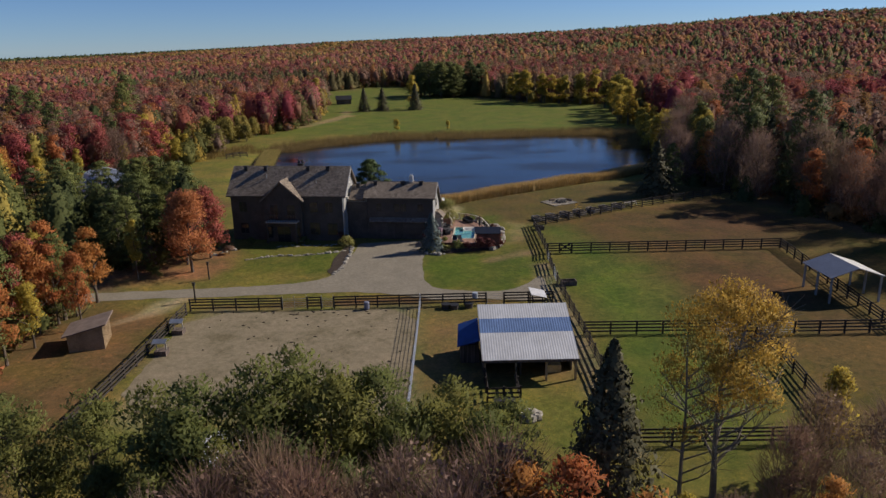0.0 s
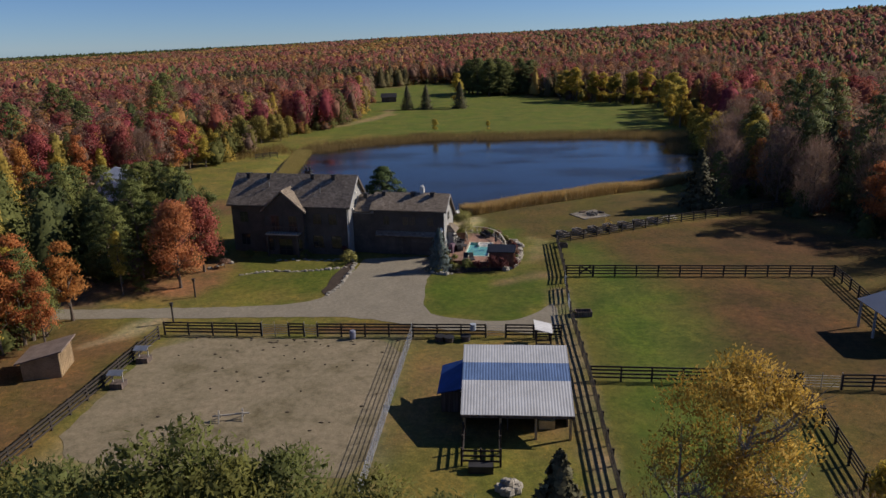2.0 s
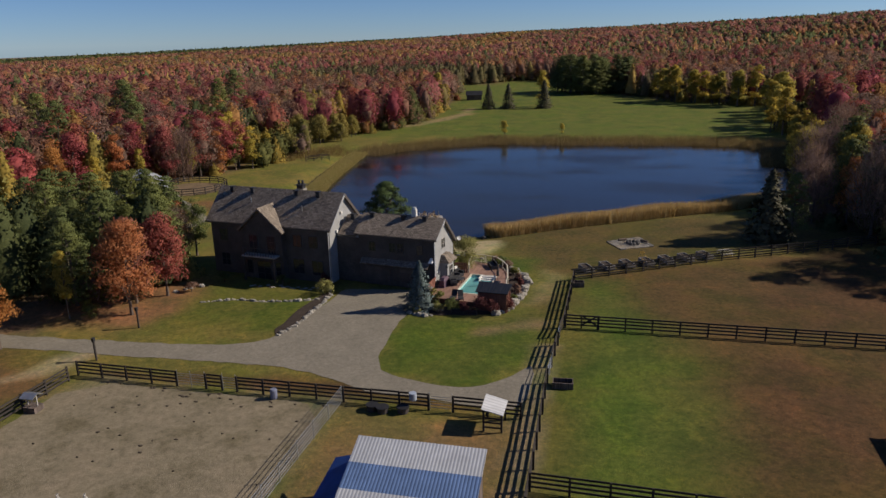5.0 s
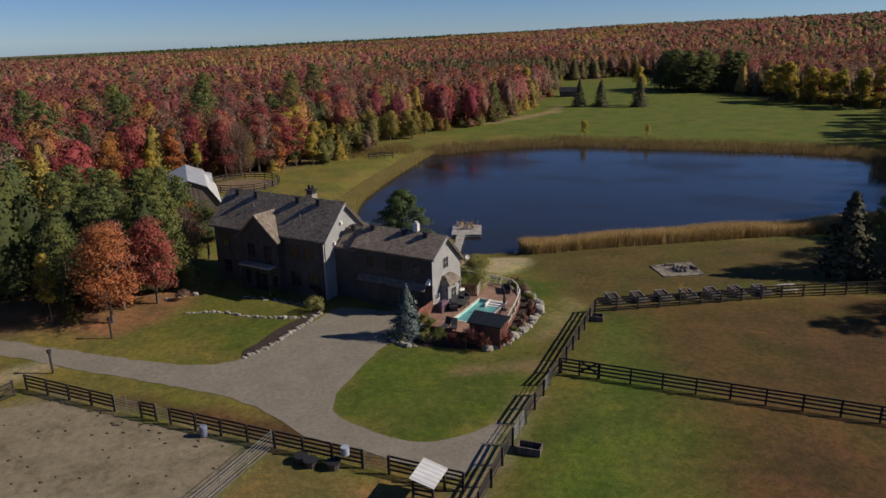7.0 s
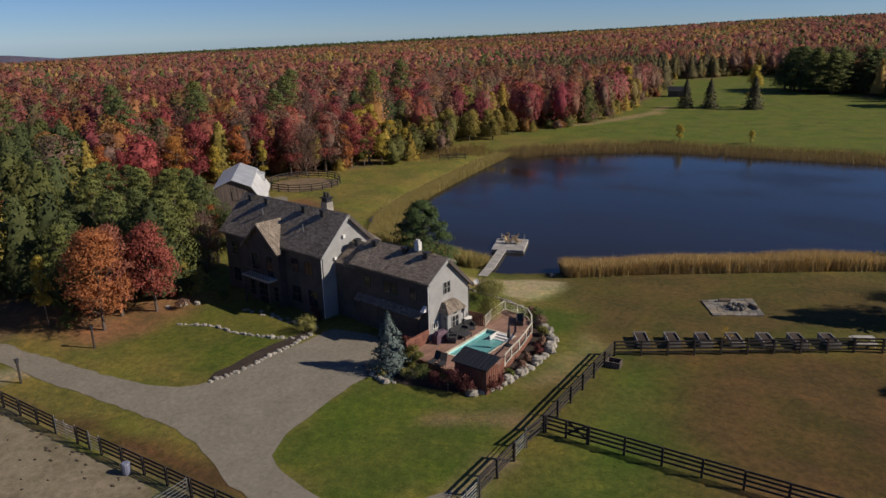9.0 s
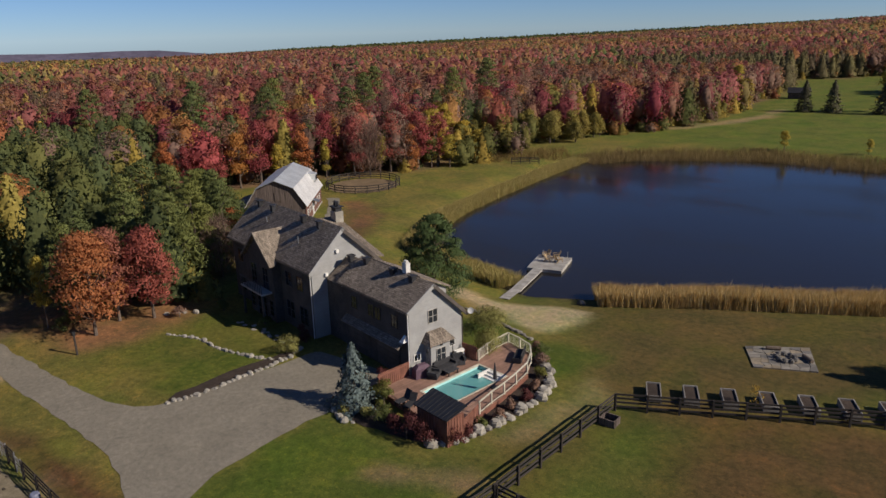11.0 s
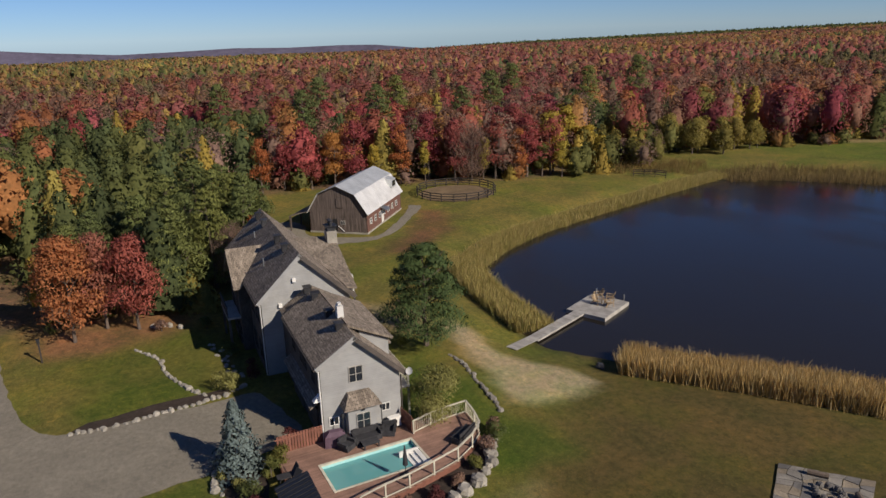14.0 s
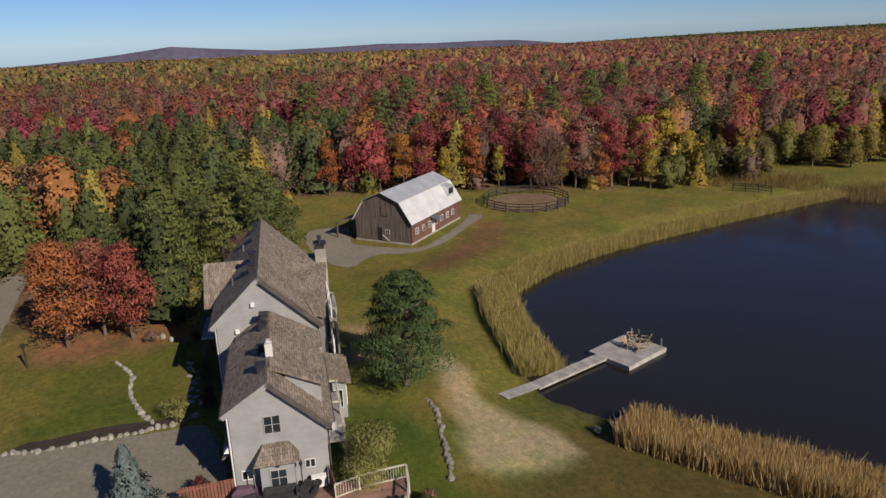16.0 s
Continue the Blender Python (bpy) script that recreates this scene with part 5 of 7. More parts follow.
# information kiosk roof over a feeder
kx, ky, kz = 10.9, 71.2, flat_z(11, 71)
kio = thing("hay_shelter", "small white-roofed hay shelter on dark posts", "shelter")
part("roof_sheet", Geo().slab([(9.76, 70.66, 1.39), (11.42, 70.67, 1.02), (11.44, 72.95, 1.05), (9.73, 73.0, 1.44)], 0.06), TINWHITE, kio)
for x, y in ((9.9, 70.9), (11.25, 70.9), (9.9, 72.75), (11.25, 72.75)):
    part("post", Geo().box(x - 0.07, y - 0.07, kz - 0.2, x + 0.07, y + 0.07, 1.32 - 0.22 * (x - 9.9)), FENCEWOOD, kio)
for z in (0.3, 0.7, 1.05):
    part("rail", Geo().box(9.9, 70.86, kz + z, 11.25, 70.9, kz + z + 0.14), FENCEWOOD, kio)
for x, y in ((0.7, 72.3), (3.2, 72.4), (1.6, 72.1)):
    tub = thing("water_tub", "dark round rubber water tub by the fence", "tub", "tubs by the fence", pose(x, y, flat_z(x, y)))
    part("tub", Geo().tube([(0, 0, 0), (0, 0, 0.5)], [0.42, 0.5], 12), TERRA, tub)
    part("tub_rim", Geo().tube([(0, 0, 0.47), (0, 0, 0.53)], [0.53, 0.53], 12), LEAD, tub)
solo("blue_barrel", Geo().tube([(-7.9, 72.5, flat_z(-8, 72.5)), (-7.9, 72.5, flat_z(-8, 72.5) + 0.1), (-7.9, 72.5, flat_z(-8, 72.5) + 0.8), (-7.9, 72.5, flat_z(-8, 72.5) + 0.9)], [0.26, 0.3, 0.3, 0.25], 12), grained("barrel_plastic", (0.22, 0.24, 0.34), 0.15, 3, 0.5), "grey-blue plastic barrel by the fence", "barrel")
solo("salt_drum", Geo().tube([(3.9, 72.9, flat_z(4, 73) + 0.9), (3.9, 72.9, flat_z(4, 73) + 1.5)], [0.3, 0.3], 12), grained("drum_plastic", (0.42, 0.48, 0.58), 0.15, 3, 0.5), "pale blue drum hung on the fence", "drum")
for x, y in ((-26.4, 67.0), (-26.3, 62.1)):
    z = flat_z(x, y)
    fd = thing("roofed_feeder", "mineral feeder with small domed tin roof over a trough", "feeder", "roofed feeders", pose(x, y, z))
    part("tub", Geo().box(-0.55, -0.5, 0, 0.55, 0.5, 0.5), BARNWOOD, fd)
    for sx in (-0.45, 0.45):
        part("post", Geo().box(sx - 0.04, -0.04, 0.5, sx + 0.04, 0.04, 1.4), GREYWOOD, fd)
    part("roof_sheet", Geo().slab([(-0.65, -0.6, 1.35), (0.65, -0.6, 1.35), (0.65, 0, 1.6), (-0.65, 0, 1.6)], 0.04).slab([(-0.65, 0, 1.6), (0.65, 0, 1.6), (0.65, 0.6, 1.35), (-0.65, 0.6, 1.35)], 0.04), STEEL, fd)
jz = flat_z(-14.6, 56.8)
jp = thing("jump_rail", "low weathered wooden jump in the sandy paddock", "jump", m=pose(-14.6, 57.2, jz, 0, 0, 12))
part("pole", Geo().beam((-1.4, 0, 0.45), (1.4, 0, 0.5), 0.1, 0.1), GREYWOOD, jp)
for x in (-0.9, 0.9):
    part("stand", Geo().beam((x, -0.5, 0), (x, 0.1, 0.9), 0.09, 0.09), GREYWOOD, jp)
    part("stand", Geo().beam((x, 0.5, 0), (x, -0.1, 0.9), 0.09, 0.09), GREYWOOD, jp)
for x, y, w in ((15.2, 78.7, 1.7), (15.3, 103.0, 1.2)):
    z = flat_z(x, y)
    tr = thing("water_trough", "open grey wooden water trough by the fence", "trough", "field troughs", pose(x, y, z, 0, 0, 4))
    for q in (Geo().box(-w / 2, -0.5, 0, w / 2, -0.42, 0.55), Geo().box(-w / 2, 0.42, 0, w / 2, 0.5, 0.55), Geo().box(-w / 2, -0.42, 0, -w / 2 + 0.08, 0.42, 0.55), Geo().box(w / 2 - 0.08, -0.42, 0, w / 2, 0.42, 0.55)):
        part("side_board", q, BARNWOOD, tr)
    part("trough_floor", Geo().box(-w / 2 + 0.08, -0.42, 0.1, w / 2 - 0.08, 0.42, 0.16), LEAD, tr)
for x, y, h in ((-27.6, 76.0, 2.2), (-28.2, 83.2, 2.2)):
    z = flat_z(x, y)
    lp = thing("lamp_post", "dark wooden lamp post beside the driveway", "lamp post", "driveway posts", pose(x, y, z))
    part("post", Geo().box(-0.07, -0.07, -0.3, 0.07, 0.07, h - 0.3), FENCEWOOD, lp)
    part("lamp_head", Geo().box(-0.12, -0.12, h - 0.3, 0.12, 0.12, h).box(-0.16, -0.16, h, 0.16, 0.16, h + 0.06), LEAD, lp)

cl = Geo()
for i in range(60):
    x, y, q = rng.uniform(-26, -3), 72.4 - 18 * rng.random() ** 2.2, rng.uniform(0.1, 0.26)
    cl.rock((x, y, flat_z(x, y) - 0.02), (q * rng.uniform(1.0, 2.2), q, 0.12), i + 0.5, rng.uniform(0, 3))
solo("clods", cl, grained("turned_soil", (0.10, 0.08, 0.06), 0.4, 3, 1.0, bump=0.6), "dark clods and droppings on the sandy paddock", "clods", kind="stuff")

# ---- field shelter to the east ----
es = thing("field_shelter", "open field shelter with blue-grey tin gable roof", "shelter", m=pose(44.4, 73.8, flat_z(44, 74), 0, 0, 2))
part("roof_sheet", Geo().slab([(-3.0, -2.9, 2.9), (0, -2.9, 3.9), (0, 2.9, 3.9), (-3.0, 2.9, 2.9)], 0.06), BLUEGREY, es)
part("roof_sheet", Geo().slab([(0, -2.9, 3.9), (3.0, -2.9, 2.9), (3.0, 2.9, 2.9), (0, 2.9, 3.9)], 0.06), TINWHITE, es)
for x in (-2.7, 2.7):
    for y in (-2.6, 0, 2.6):
        part("post", Geo().box(x - 0.09, y - 0.09, -0.3, x + 0.09, y + 0.09, 2.98), GREYWOOD, es)
    part("beam", Geo().box(x - 0.06, -2.8, 2.75, x + 0.06, 2.8, 2.93), GREYWOOD, es)

# ---- run-in shed to the west ----
sz = flat_z(-34, 64.5)
sh = thing("garden_shed", "tan board shed with sloping brown roof", "shed", m=pose(-34.3, 64.9, sz, 0, 0, 14))
part("wall", Geo().add([(-1.6, -1.7, -0.2), (1.6, -1.7, -0.2), (1.6, 1.7, -0.2), (-1.6, 1.7, -0.2), (-1.6, -1.7, 1.75), (1.6, -1.7, 2.45), (1.6, 1.7, 2.45), (-1.6, 1.7, 1.75)], [(0, 3, 2, 1), (4, 5, 6, 7), (0, 1, 5, 4), (1, 2, 6, 5), (2, 3, 7, 6), (3, 0, 4, 7)]), TANWOOD, sh)
part("roof", Geo().slab([(-2.0, -2.0, 1.72), (2.0, -2.0, 2.6), (2.0, 2.0, 2.6), (-2.0, 2.0, 1.72)], 0.12), grained("shed_roof", (0.20, 0.155, 0.135), 0.25, 3, 0.9), sh)
for k in range(9):
    part("batten", Geo().box(1.6, -1.6 + k * 0.4, -0.1, 1.64, -1.54 + k * 0.4, 2.45), TANWOOD, sh)

# ---- old barn ----
bx, by = -50.2, 126.6
# local: x runs along the gable to the west, y runs back towards the viewer; the long side lies at negative y
barn = thing("old_barn", "weathered grey board barn with white gambrel tin roof", "barn", m=Matrix.Translation((bx, by, flat_z(-55, 128) - 0.02)) @ Matrix.Rotation(math.atan2(-5.7, -6.2), 4, "Z"))
GW, GL = 9.0, 15.4
prof = [(0, 0), (0, 3.4), (1.65, 5.85), (GW / 2, 7.05), (GW - 1.65, 5.85), (GW, 3.4), (GW, 0)]
for y, nm in ((0.0, "wall"), (-GL, "wall")):
    part(nm, Geo().add([(a, y + d, b) for d in (0, -0.15 if y == 0 else 0.15) for a, b in prof], [tuple(range(7)), tuple(range(7, 14))[::-1]] + [(i, (i + 1) % 7, 7 + (i + 1) % 7, 7 + i) for i in range(7)]), BARNWOOD, barn, "weathered vertical boards")
part("wall", Geo().box(0.0, -GL, 0, 0.15, 0, 3.4), BARNWOOD2, barn, "weathered brown side boards")
part("wall", Geo().box(GW - 0.15, -GL, 0, GW, 0, 3.4), BARNWOOD2, barn)
part("foundation", Geo().box(-0.06, -GL - 0.06, -0.5, GW + 0.06, 0.06, 0.28), STONE, barn)
for (a, b), mt in zip((((-0.35, 3.0), (1.6, 5.98)), ((1.6, 5.98), (GW / 2, 7.2)), ((GW / 2, 7.2), (GW - 1.6, 5.98)), ((GW - 1.6, 5.98), (GW + 0.35, 3.0))), (TINWHITE, TINGREY, TINGREY, TINWHITE)):
    part("roof_sheet", Geo().slab([(a[0], 0.35, a[1]), (a[0], -GL - 0.35, a[1]), (b[0], -GL - 0.35, b[1]), (b[0], 0.35, b[1])], 0.06), mt, barn)
part("dormer", Geo().add([(0.3, -GL + 3.2, 4.3), (0.3, -GL + 1.2, 4.3), (0.3, -GL + 1.2, 5.6), (0.3, -GL + 3.2, 5.6), (2.4, -GL + 3.2, 6.1), (2.4, -GL + 1.2, 6.1)], [(0, 1, 2, 3), (3, 2, 5, 4), (0, 3, 4), (1, 5, 2)]), TINGREY, barn, "small shed dormer")
part("dormer_window", Geo().box(0.24, -GL + 1.5, 4.55, 0.3, -GL + 2.9, 5.4), GLASS, barn)
bd = part("barn_door", Geo().box(3.4, 0.02, 0.25, 4.6, 0.1, 2.3), BARNWOOD, barn)
part("door_brace", Geo().beam((3.5, 0.14, 0.35), (4.5, 0.14, 1.2), 0.04, 0.12), WHITE, bd)
# no hole in the wall: a dark panel stands for the doorway's shade
part("door_opening", Geo().box(4.65, 0.01, 0.25, 5.3, 0.05, 2.2), LEAD, barn)
window(barn, pose(3.7, 0.12, 1.45, 0, 0, 180), 0.6, 0.5, (2, 1), GREYWOOD)
part("hay_door", Geo().box(3.6, 0.02, 3.9, 4.6, 0.08, 5.3), BARNWOOD, barn)
for k in range(7):
    window(barn, pose(-0.02, -1.6 - k * 1.9, 1.3, 0, 0, -90), 0.75, 0.8, (2, 2))
part("side_door", Geo().box(-0.06, -7.0, 0.2, 0.0, -6.1, 2.2), WHITE, barn)
part("door_canopy", Geo().slab([(-1.1, -7.4, 2.3), (0, -7.4, 2.75), (0, -5.7, 2.75), (-1.1, -5.7, 2.3)], 0.06), STEEL, barn)
part("lean_to_roof", Geo().slab([(GW, -GL + 4, 3.3), (GW, 0.2, 3.3), (GW + 3.4, 0.2, 2.3), (GW + 3.4, -GL + 4, 2.3)], 0.08), SHINGLE, barn)
for y in (0.0, -3.4, -6.8, -10.2):
    part("post", Geo().box(GW + 3.1, y - 0.1, -0.3, GW + 3.3, y + 0.1, 2.35), BARNWOOD, barn)

# ---- pool deck ----
DM = pose(2.1, 97.25, 0, 0, 0, -5)
DZ = 0.5
DECK = [(-2.75, -2.2), (-1.9, -2.2), (3.5, -2.6), (3.5, -1.9), (6.4, -1.9), (5.6, 0.6), (5.0, 4.0), (4.0, 8.0), (2.0, 10.8), (-1.2, 11.5), (-2.2, 6.7), (-2.75, 6.4)]


def span(poly, x):
    """Lowest and highest y of an outline on the line at x."""
    ys = [ay + (x - ax) / (bx2 - ax) * (by2 - ay) for (ax, ay), (bx2, by2) in zip(poly, poly[1:] + poly[:1]) if (ax - x) * (bx2 - x) < 0]
    return (min(ys), max(ys)) if ys else None


deck = thing("pool_deck", "reddish timber deck round the swimming pool", "deck", m=DM)
x = -2.7
while x < 5.5:
    sp = span(DECK, x + 0.07)
    runs = [sp] if sp else []
    if sp and -0.1 < x + 0.07 < 3.15:
        runs = [(sp[0], -0.12), (6.55, sp[1])]
    for a, b in runs:
        if b - a > 0.2:
            part("board", Geo().box(x, a, DZ - 0.05, x + 0.135, b, DZ), DECKWOOD, deck)
    x += 0.142
for (a, b) in zip(DECK, DECK[1:] + DECK[:1]):
    part("skirt", Geo().beam((*a, DZ - 0.4), (*b, DZ - 0.4), 0.05, 0.7), REDWOOD, deck)
pool = thing("swimming_pool", "rectangular pool of turquoise water with white rim", "pool", m=DM)
LINER = grained("pool_liner", (0.34, 0.62, 0.62), 0.06, 1.5, 0.5, bump=0, stain=0.1)
part("basin", Geo().box(-0.05, -0.05, -1.2, 3.1, 6.5, -1.1).box(-0.08, -0.08, -1.1, 0, 6.5, 0.42).box(3.05, -0.08, -1.1, 3.12, 6.5, 0.42).box(0, -0.08, -1.1, 3.05, 0, 0.42).box(0, 6.42, -1.1, 3.05, 6.5, 0.42), LINER, pool)
pw = Mat("pool_water", 0.03, 0, 0.5)
pw.b.inputs["Base Color"].default_value = (0.16, 0.44, 0.45, 1)
pw.b.inputs["Alpha"].default_value = 0.62
pw.bump(pw.noise(3, 3), 0.1, 0.03)
part("pool_water", Geo().box(0.0, 0.0, 0.18, 3.05, 6.42, 0.2), pw.m, pool)
for q in (Geo().box(-0.13, -0.13, 0.42, 0.05, 6.56, DZ + 0.03), Geo().box(3.02, -0.13, 0.42, 3.16, 6.56, DZ + 0.03), Geo().box(0.05, -0.13, 0.42, 3.02, 0.03, DZ + 0.03), Geo().box(0.05, 6.4, 0.42, 3.02, 6.56, DZ + 0.03)):
    part("pool_rim", q, CREAM, pool)
for k in range(4):
    part("pool_step", Geo().box(1.3, 5.1 + k * 0.32, -0.2, 3.02, 5.42 + k * 0.32, 0.12 + k * 0.13), WHITE, pool)
part("step_wall", Geo().box(1.2, 5.0, -0.3, 1.32, 6.4, 0.6), WHITE, pool)

hut = thing("pool_hut", "red board hut with black solar panel roof", "hut", m=DM)
for q in (Geo().box(3.5, -3.5, -0.4, 6.6, -3.4, 2.05), Geo().box(6.5, -3.4, -0.4, 6.6, -1.95, 2.1), Geo().box(3.5, -3.4, -0.4, 3.6, -1.95, 2.1)):
    part("wall", q, REDWOOD, hut)
for k in range(11):
    part("batten", Geo().box(3.55 + k * 0.29, -3.54, -0.3, 3.61 + k * 0.29, -3.5, 2.03), REDWOOD, hut)
for k in range(6):
    part("batten", Geo().box(6.6, -3.35 + k * 0.27, -0.3, 6.64, -3.29 + k * 0.27, 2.06), REDWOOD, hut)
part("roof", Geo().slab([(3.3, -3.7, 2.2), (6.75, -3.7, 2.2), (6.8, -1.75, 2.66), (3.2, -1.65, 2.66)], 0.09), SOLAR, hut, "black ribbed solar panel roof")
for k in range(9):
    part("panel_rib", Geo().beam((3.5 + k * 0.39, -3.68, 2.23), (3.42 + k * 0.4, -1.75, 2.67), 0.03, 0.03), LEAD, hut)


def board_screen(label, a, b, z0, z1, name="privacy_fence"):
    ob = thing(name, label, "fence", "red board screens", DM)
    a, b = Vector(a), Vector(b)
    n = int((b - a).length / 0.2)
    d = (b - a).normalized()
    for i in range(n):
        p = a + d * (i * 0.2)
        part("board", Geo().beam((p.x, p.y, (z0 + z1) / 2), (p.x + d.x * 0.16, p.y + d.y * 0.16, (z0 + z1) / 2), 0.03, z1 - z0), REDWOOD, ob)
    part("rail", Geo().beam((*(a + Vector((-d.y, d.x)) * 0.04), z1 - 0.2), (*(b + Vector((-d.y, d.x)) * 0.04), z1 - 0.2), 0.04, 0.09), REDWOOD, ob)


board_screen("red vertical board screen beside the pool deck", (-2.75, 1.1), (-2.75, -2.2), -0.2, 1.75)
board_screen("red vertical board screen beside the pool deck", (-1.9, -2.25), (3.4, -2.65), -0.4, 0.52)
board_screen("red vertical board screen beside the air unit", (-2.3, 6.75), (-0.6, 6.9), 0.0, 1.75)
board_screen("red vertical board screen at the hut corner", (6.5, -1.9), (5.75, 0.5), -0.1, 1.5)


def railing(label, pts, closed_bars=True):
    ob = thing("deck_railing", label, "railing", "deck railings", DM)
    for a, b in zip(pts, pts[1:]):
        part("post", Geo().box(a[0] - 0.05, a[1] - 0.05, DZ, a[0] + 0.05, a[1] + 0.05, DZ + 1.0), CREAM, ob)
        part("handrail", Geo().beam((*a, DZ + 1.0), (*b, DZ + 1.0), 0.12, 0.05), CREAM, ob)
        part("rail", Geo().beam((*a, DZ + 0.12), (*b, DZ + 0.12), 0.05, 0.06), CREAM, ob)
        if closed_bars:
            n = int(math.dist(a, b) / 0.16)
            for i in range(1, n):
                p = Vector(a).lerp(Vector(b), i / n)
                part("baluster", Geo().box(p.x - 0.012, p.y - 0.012, DZ + 0.1, p.x + 0.012, p.y + 0.012, DZ + 1.0), CREAM, ob)


railing("cream wooden railing along the deck edge", [(5.6, 0.7), (5.2, 2.4), (4.95, 4.1), (4.5, 6.0), (3.95, 8.0), (3.0, 9.6), (1.9, 10.8)], False)
railing("cream wooden railing and gate beside the lawn", [(-0.5, 6.9), (-0.9, 8.4), (-1.05, 9.4), (-1.15, 11.4), (0.4, 11.2), (1.9, 10.8)])

# seats, cover, lamps on the deck
FM = DM @ pose(0, 0, DZ)


def at_deck(x, y, rz=0):
    return FM @ pose(x, y, 0, 0, 0, rz)


def sofa(x, y, w, rz, label="dark wicker sofa on the deck", name="outdoor_sofa", cat="sofa"):
    ob = thing(name, label, cat, "deck seats", at_deck(x, y, rz))
    part("seat", Geo().box(-w / 2, -0.4, 0.05, w / 2, 0.4, 0.42), DARKCLOTH, ob)
    part("backrest", Geo().box(-w / 2, 0.3, 0.42, w / 2, 0.45, 0.85), DARKCLOTH, ob)
    for s in (-1, 1):
        part("armrest", Geo().box(s * w / 2 - 0.09, -0.4, 0.4, s * w / 2 + 0.09, 0.42, 0.65), DARKCLOTH, ob)


sofa(-1.35, 3.8, 1.9, 90)
sofa(-1.3, 5.4, 0.85, 60, "dark wicker armchair on the deck", "outdoor_armchair", "armchair")
sofa(-1.0, 2.2, 0.85, 120, "dark wicker armchair on the deck", "outdoor_armchair", "armchair")
tb = thing("coffee_table", "low dark wicker table on the deck", "table", m=at_deck(-0.55, 3.7))
part("tabletop", Geo().box(-0.35, -0.6, 0.32, 0.35, 0.6, 0.38), DARKCLOTH, tb)
for sx in (-0.28, 0.28):
    for sy in (-0.5, 0.5):
        part("leg", Geo().box(sx - 0.04, sy - 0.04, 0, sx + 0.04, sy + 0.04, 0.32), DARKCLOTH, tb)
gr = thing("covered_grill", "barbecue under a purple-grey cover", "grill", m=at_deck(-1.9, 1.7, 80))
part("cover", Geo().add([(-0.75, -0.35, 0), (0.75, -0.35, 0), (0.75, 0.35, 0), (-0.75, 0.35, 0), (-0.7, -0.32, 0.8), (0.7, -0.32, 0.8), (0.7, 0.32, 0.8), (-0.7, 0.32, 0.8), (-0.4, -0.2, 1.1), (0.4, -0.2, 1.1), (0.4, 0.2, 1.1), (-0.4, 0.2, 1.1)],
                        [(0, 3, 2, 1), (0, 1, 5, 4), (1, 2, 6, 5), (2, 3, 7, 6), (3, 0, 4, 7), (4, 5, 9, 8), (5, 6, 10, 9), (6, 7, 11, 10), (7, 4, 8, 11), (8, 9, 10, 11)]), PURPLE, gr)
ac = thing("air_unit", "white outdoor air conditioning unit", "air conditioner", m=at_deck(-2.0, 6.1, 90))
part("case", Geo().box(-0.45, -0.18, 0.1, 0.45, 0.18, 0.85), WHITE, ac)
part("fan_grille", Geo().tube([(-0.12, -0.19, 0.47), (-0.12, -0.2, 0.47)], [0.28, 0.28], 14), LEAD, ac)
for y in (2.3, 5.1):
    ld = thing("deck_lamp", "dark iron lantern post on the deck", "lamp", "deck lamps", at_deck(-1.75, y))
    part("pole", Geo().tube([(0, 0, 0), (0, 0, 1.9)], [0.04, 0.035], 7), LEAD, ld)
    part("lantern", Geo().tube([(0, 0, 1.9), (0, 0, 2.05), (0, 0, 2.2), (0, 0, 2.32)], [0.06, 0.13, 0.1, 0.02], 7), LEAD, ld)
pu = thing("folded_parasol", "closed dark parasol beside the pool", "parasol", m=at_deck(3.7, 4.4))
part("pole", Geo().tube([(0, 0, 0), (0, 0, 2.1)], [0.025, 0.025], 6), LEAD, pu)
part("canopy", Geo().tube([(0, 0, 0.8), (0, 0, 1.3), (0, 0, 2.2)], [0.17, 0.14, 0.03], 9), DARKCLOTH, pu)
part("base", Geo().box(-0.28, -0.28, 0, 0.28, 0.28, 0.08), LEAD, pu)
bn = thing("dark_bench", "long dark storage bench at the deck end", "bench", m=at_deck(1.7, 9.6, -60))
part("seat", Geo().box(-1.0, -0.35, 0.05, 1.0, 0.35, 0.5), DARKCLOTH, bn)
part("backrest", Geo().box(-1.0, 0.3, 0.5, 1.0, 0.38, 0.85), DARKCLOTH, bn)
for k in range(2):
    lg = thing("sun_lounger", "dark folding chair near the hut", "lounger", "loungers", at_deck(0.4 + k * 0.9, -2.4, 20 * k))
    part("seat", Geo().box(-0.3, -0.5, 0.3, 0.3, 0.5, 0.36), DARKCLOTH, lg)
    part("backrest", Geo().slab([(-0.3, 0.5, 0.36), (0.3, 0.5, 0.36), (0.3, 0.85, 0.95), (-0.3, 0.85, 0.95)], 0.05), DARKCLOTH, lg)
    for sx in (-0.26, 0.26):
        for sy in (-0.4, 0.35):
            part("leg", Geo().box(sx - 0.025, sy, 0, sx + 0.025, sy + 0.05, 0.3), LEAD, lg)

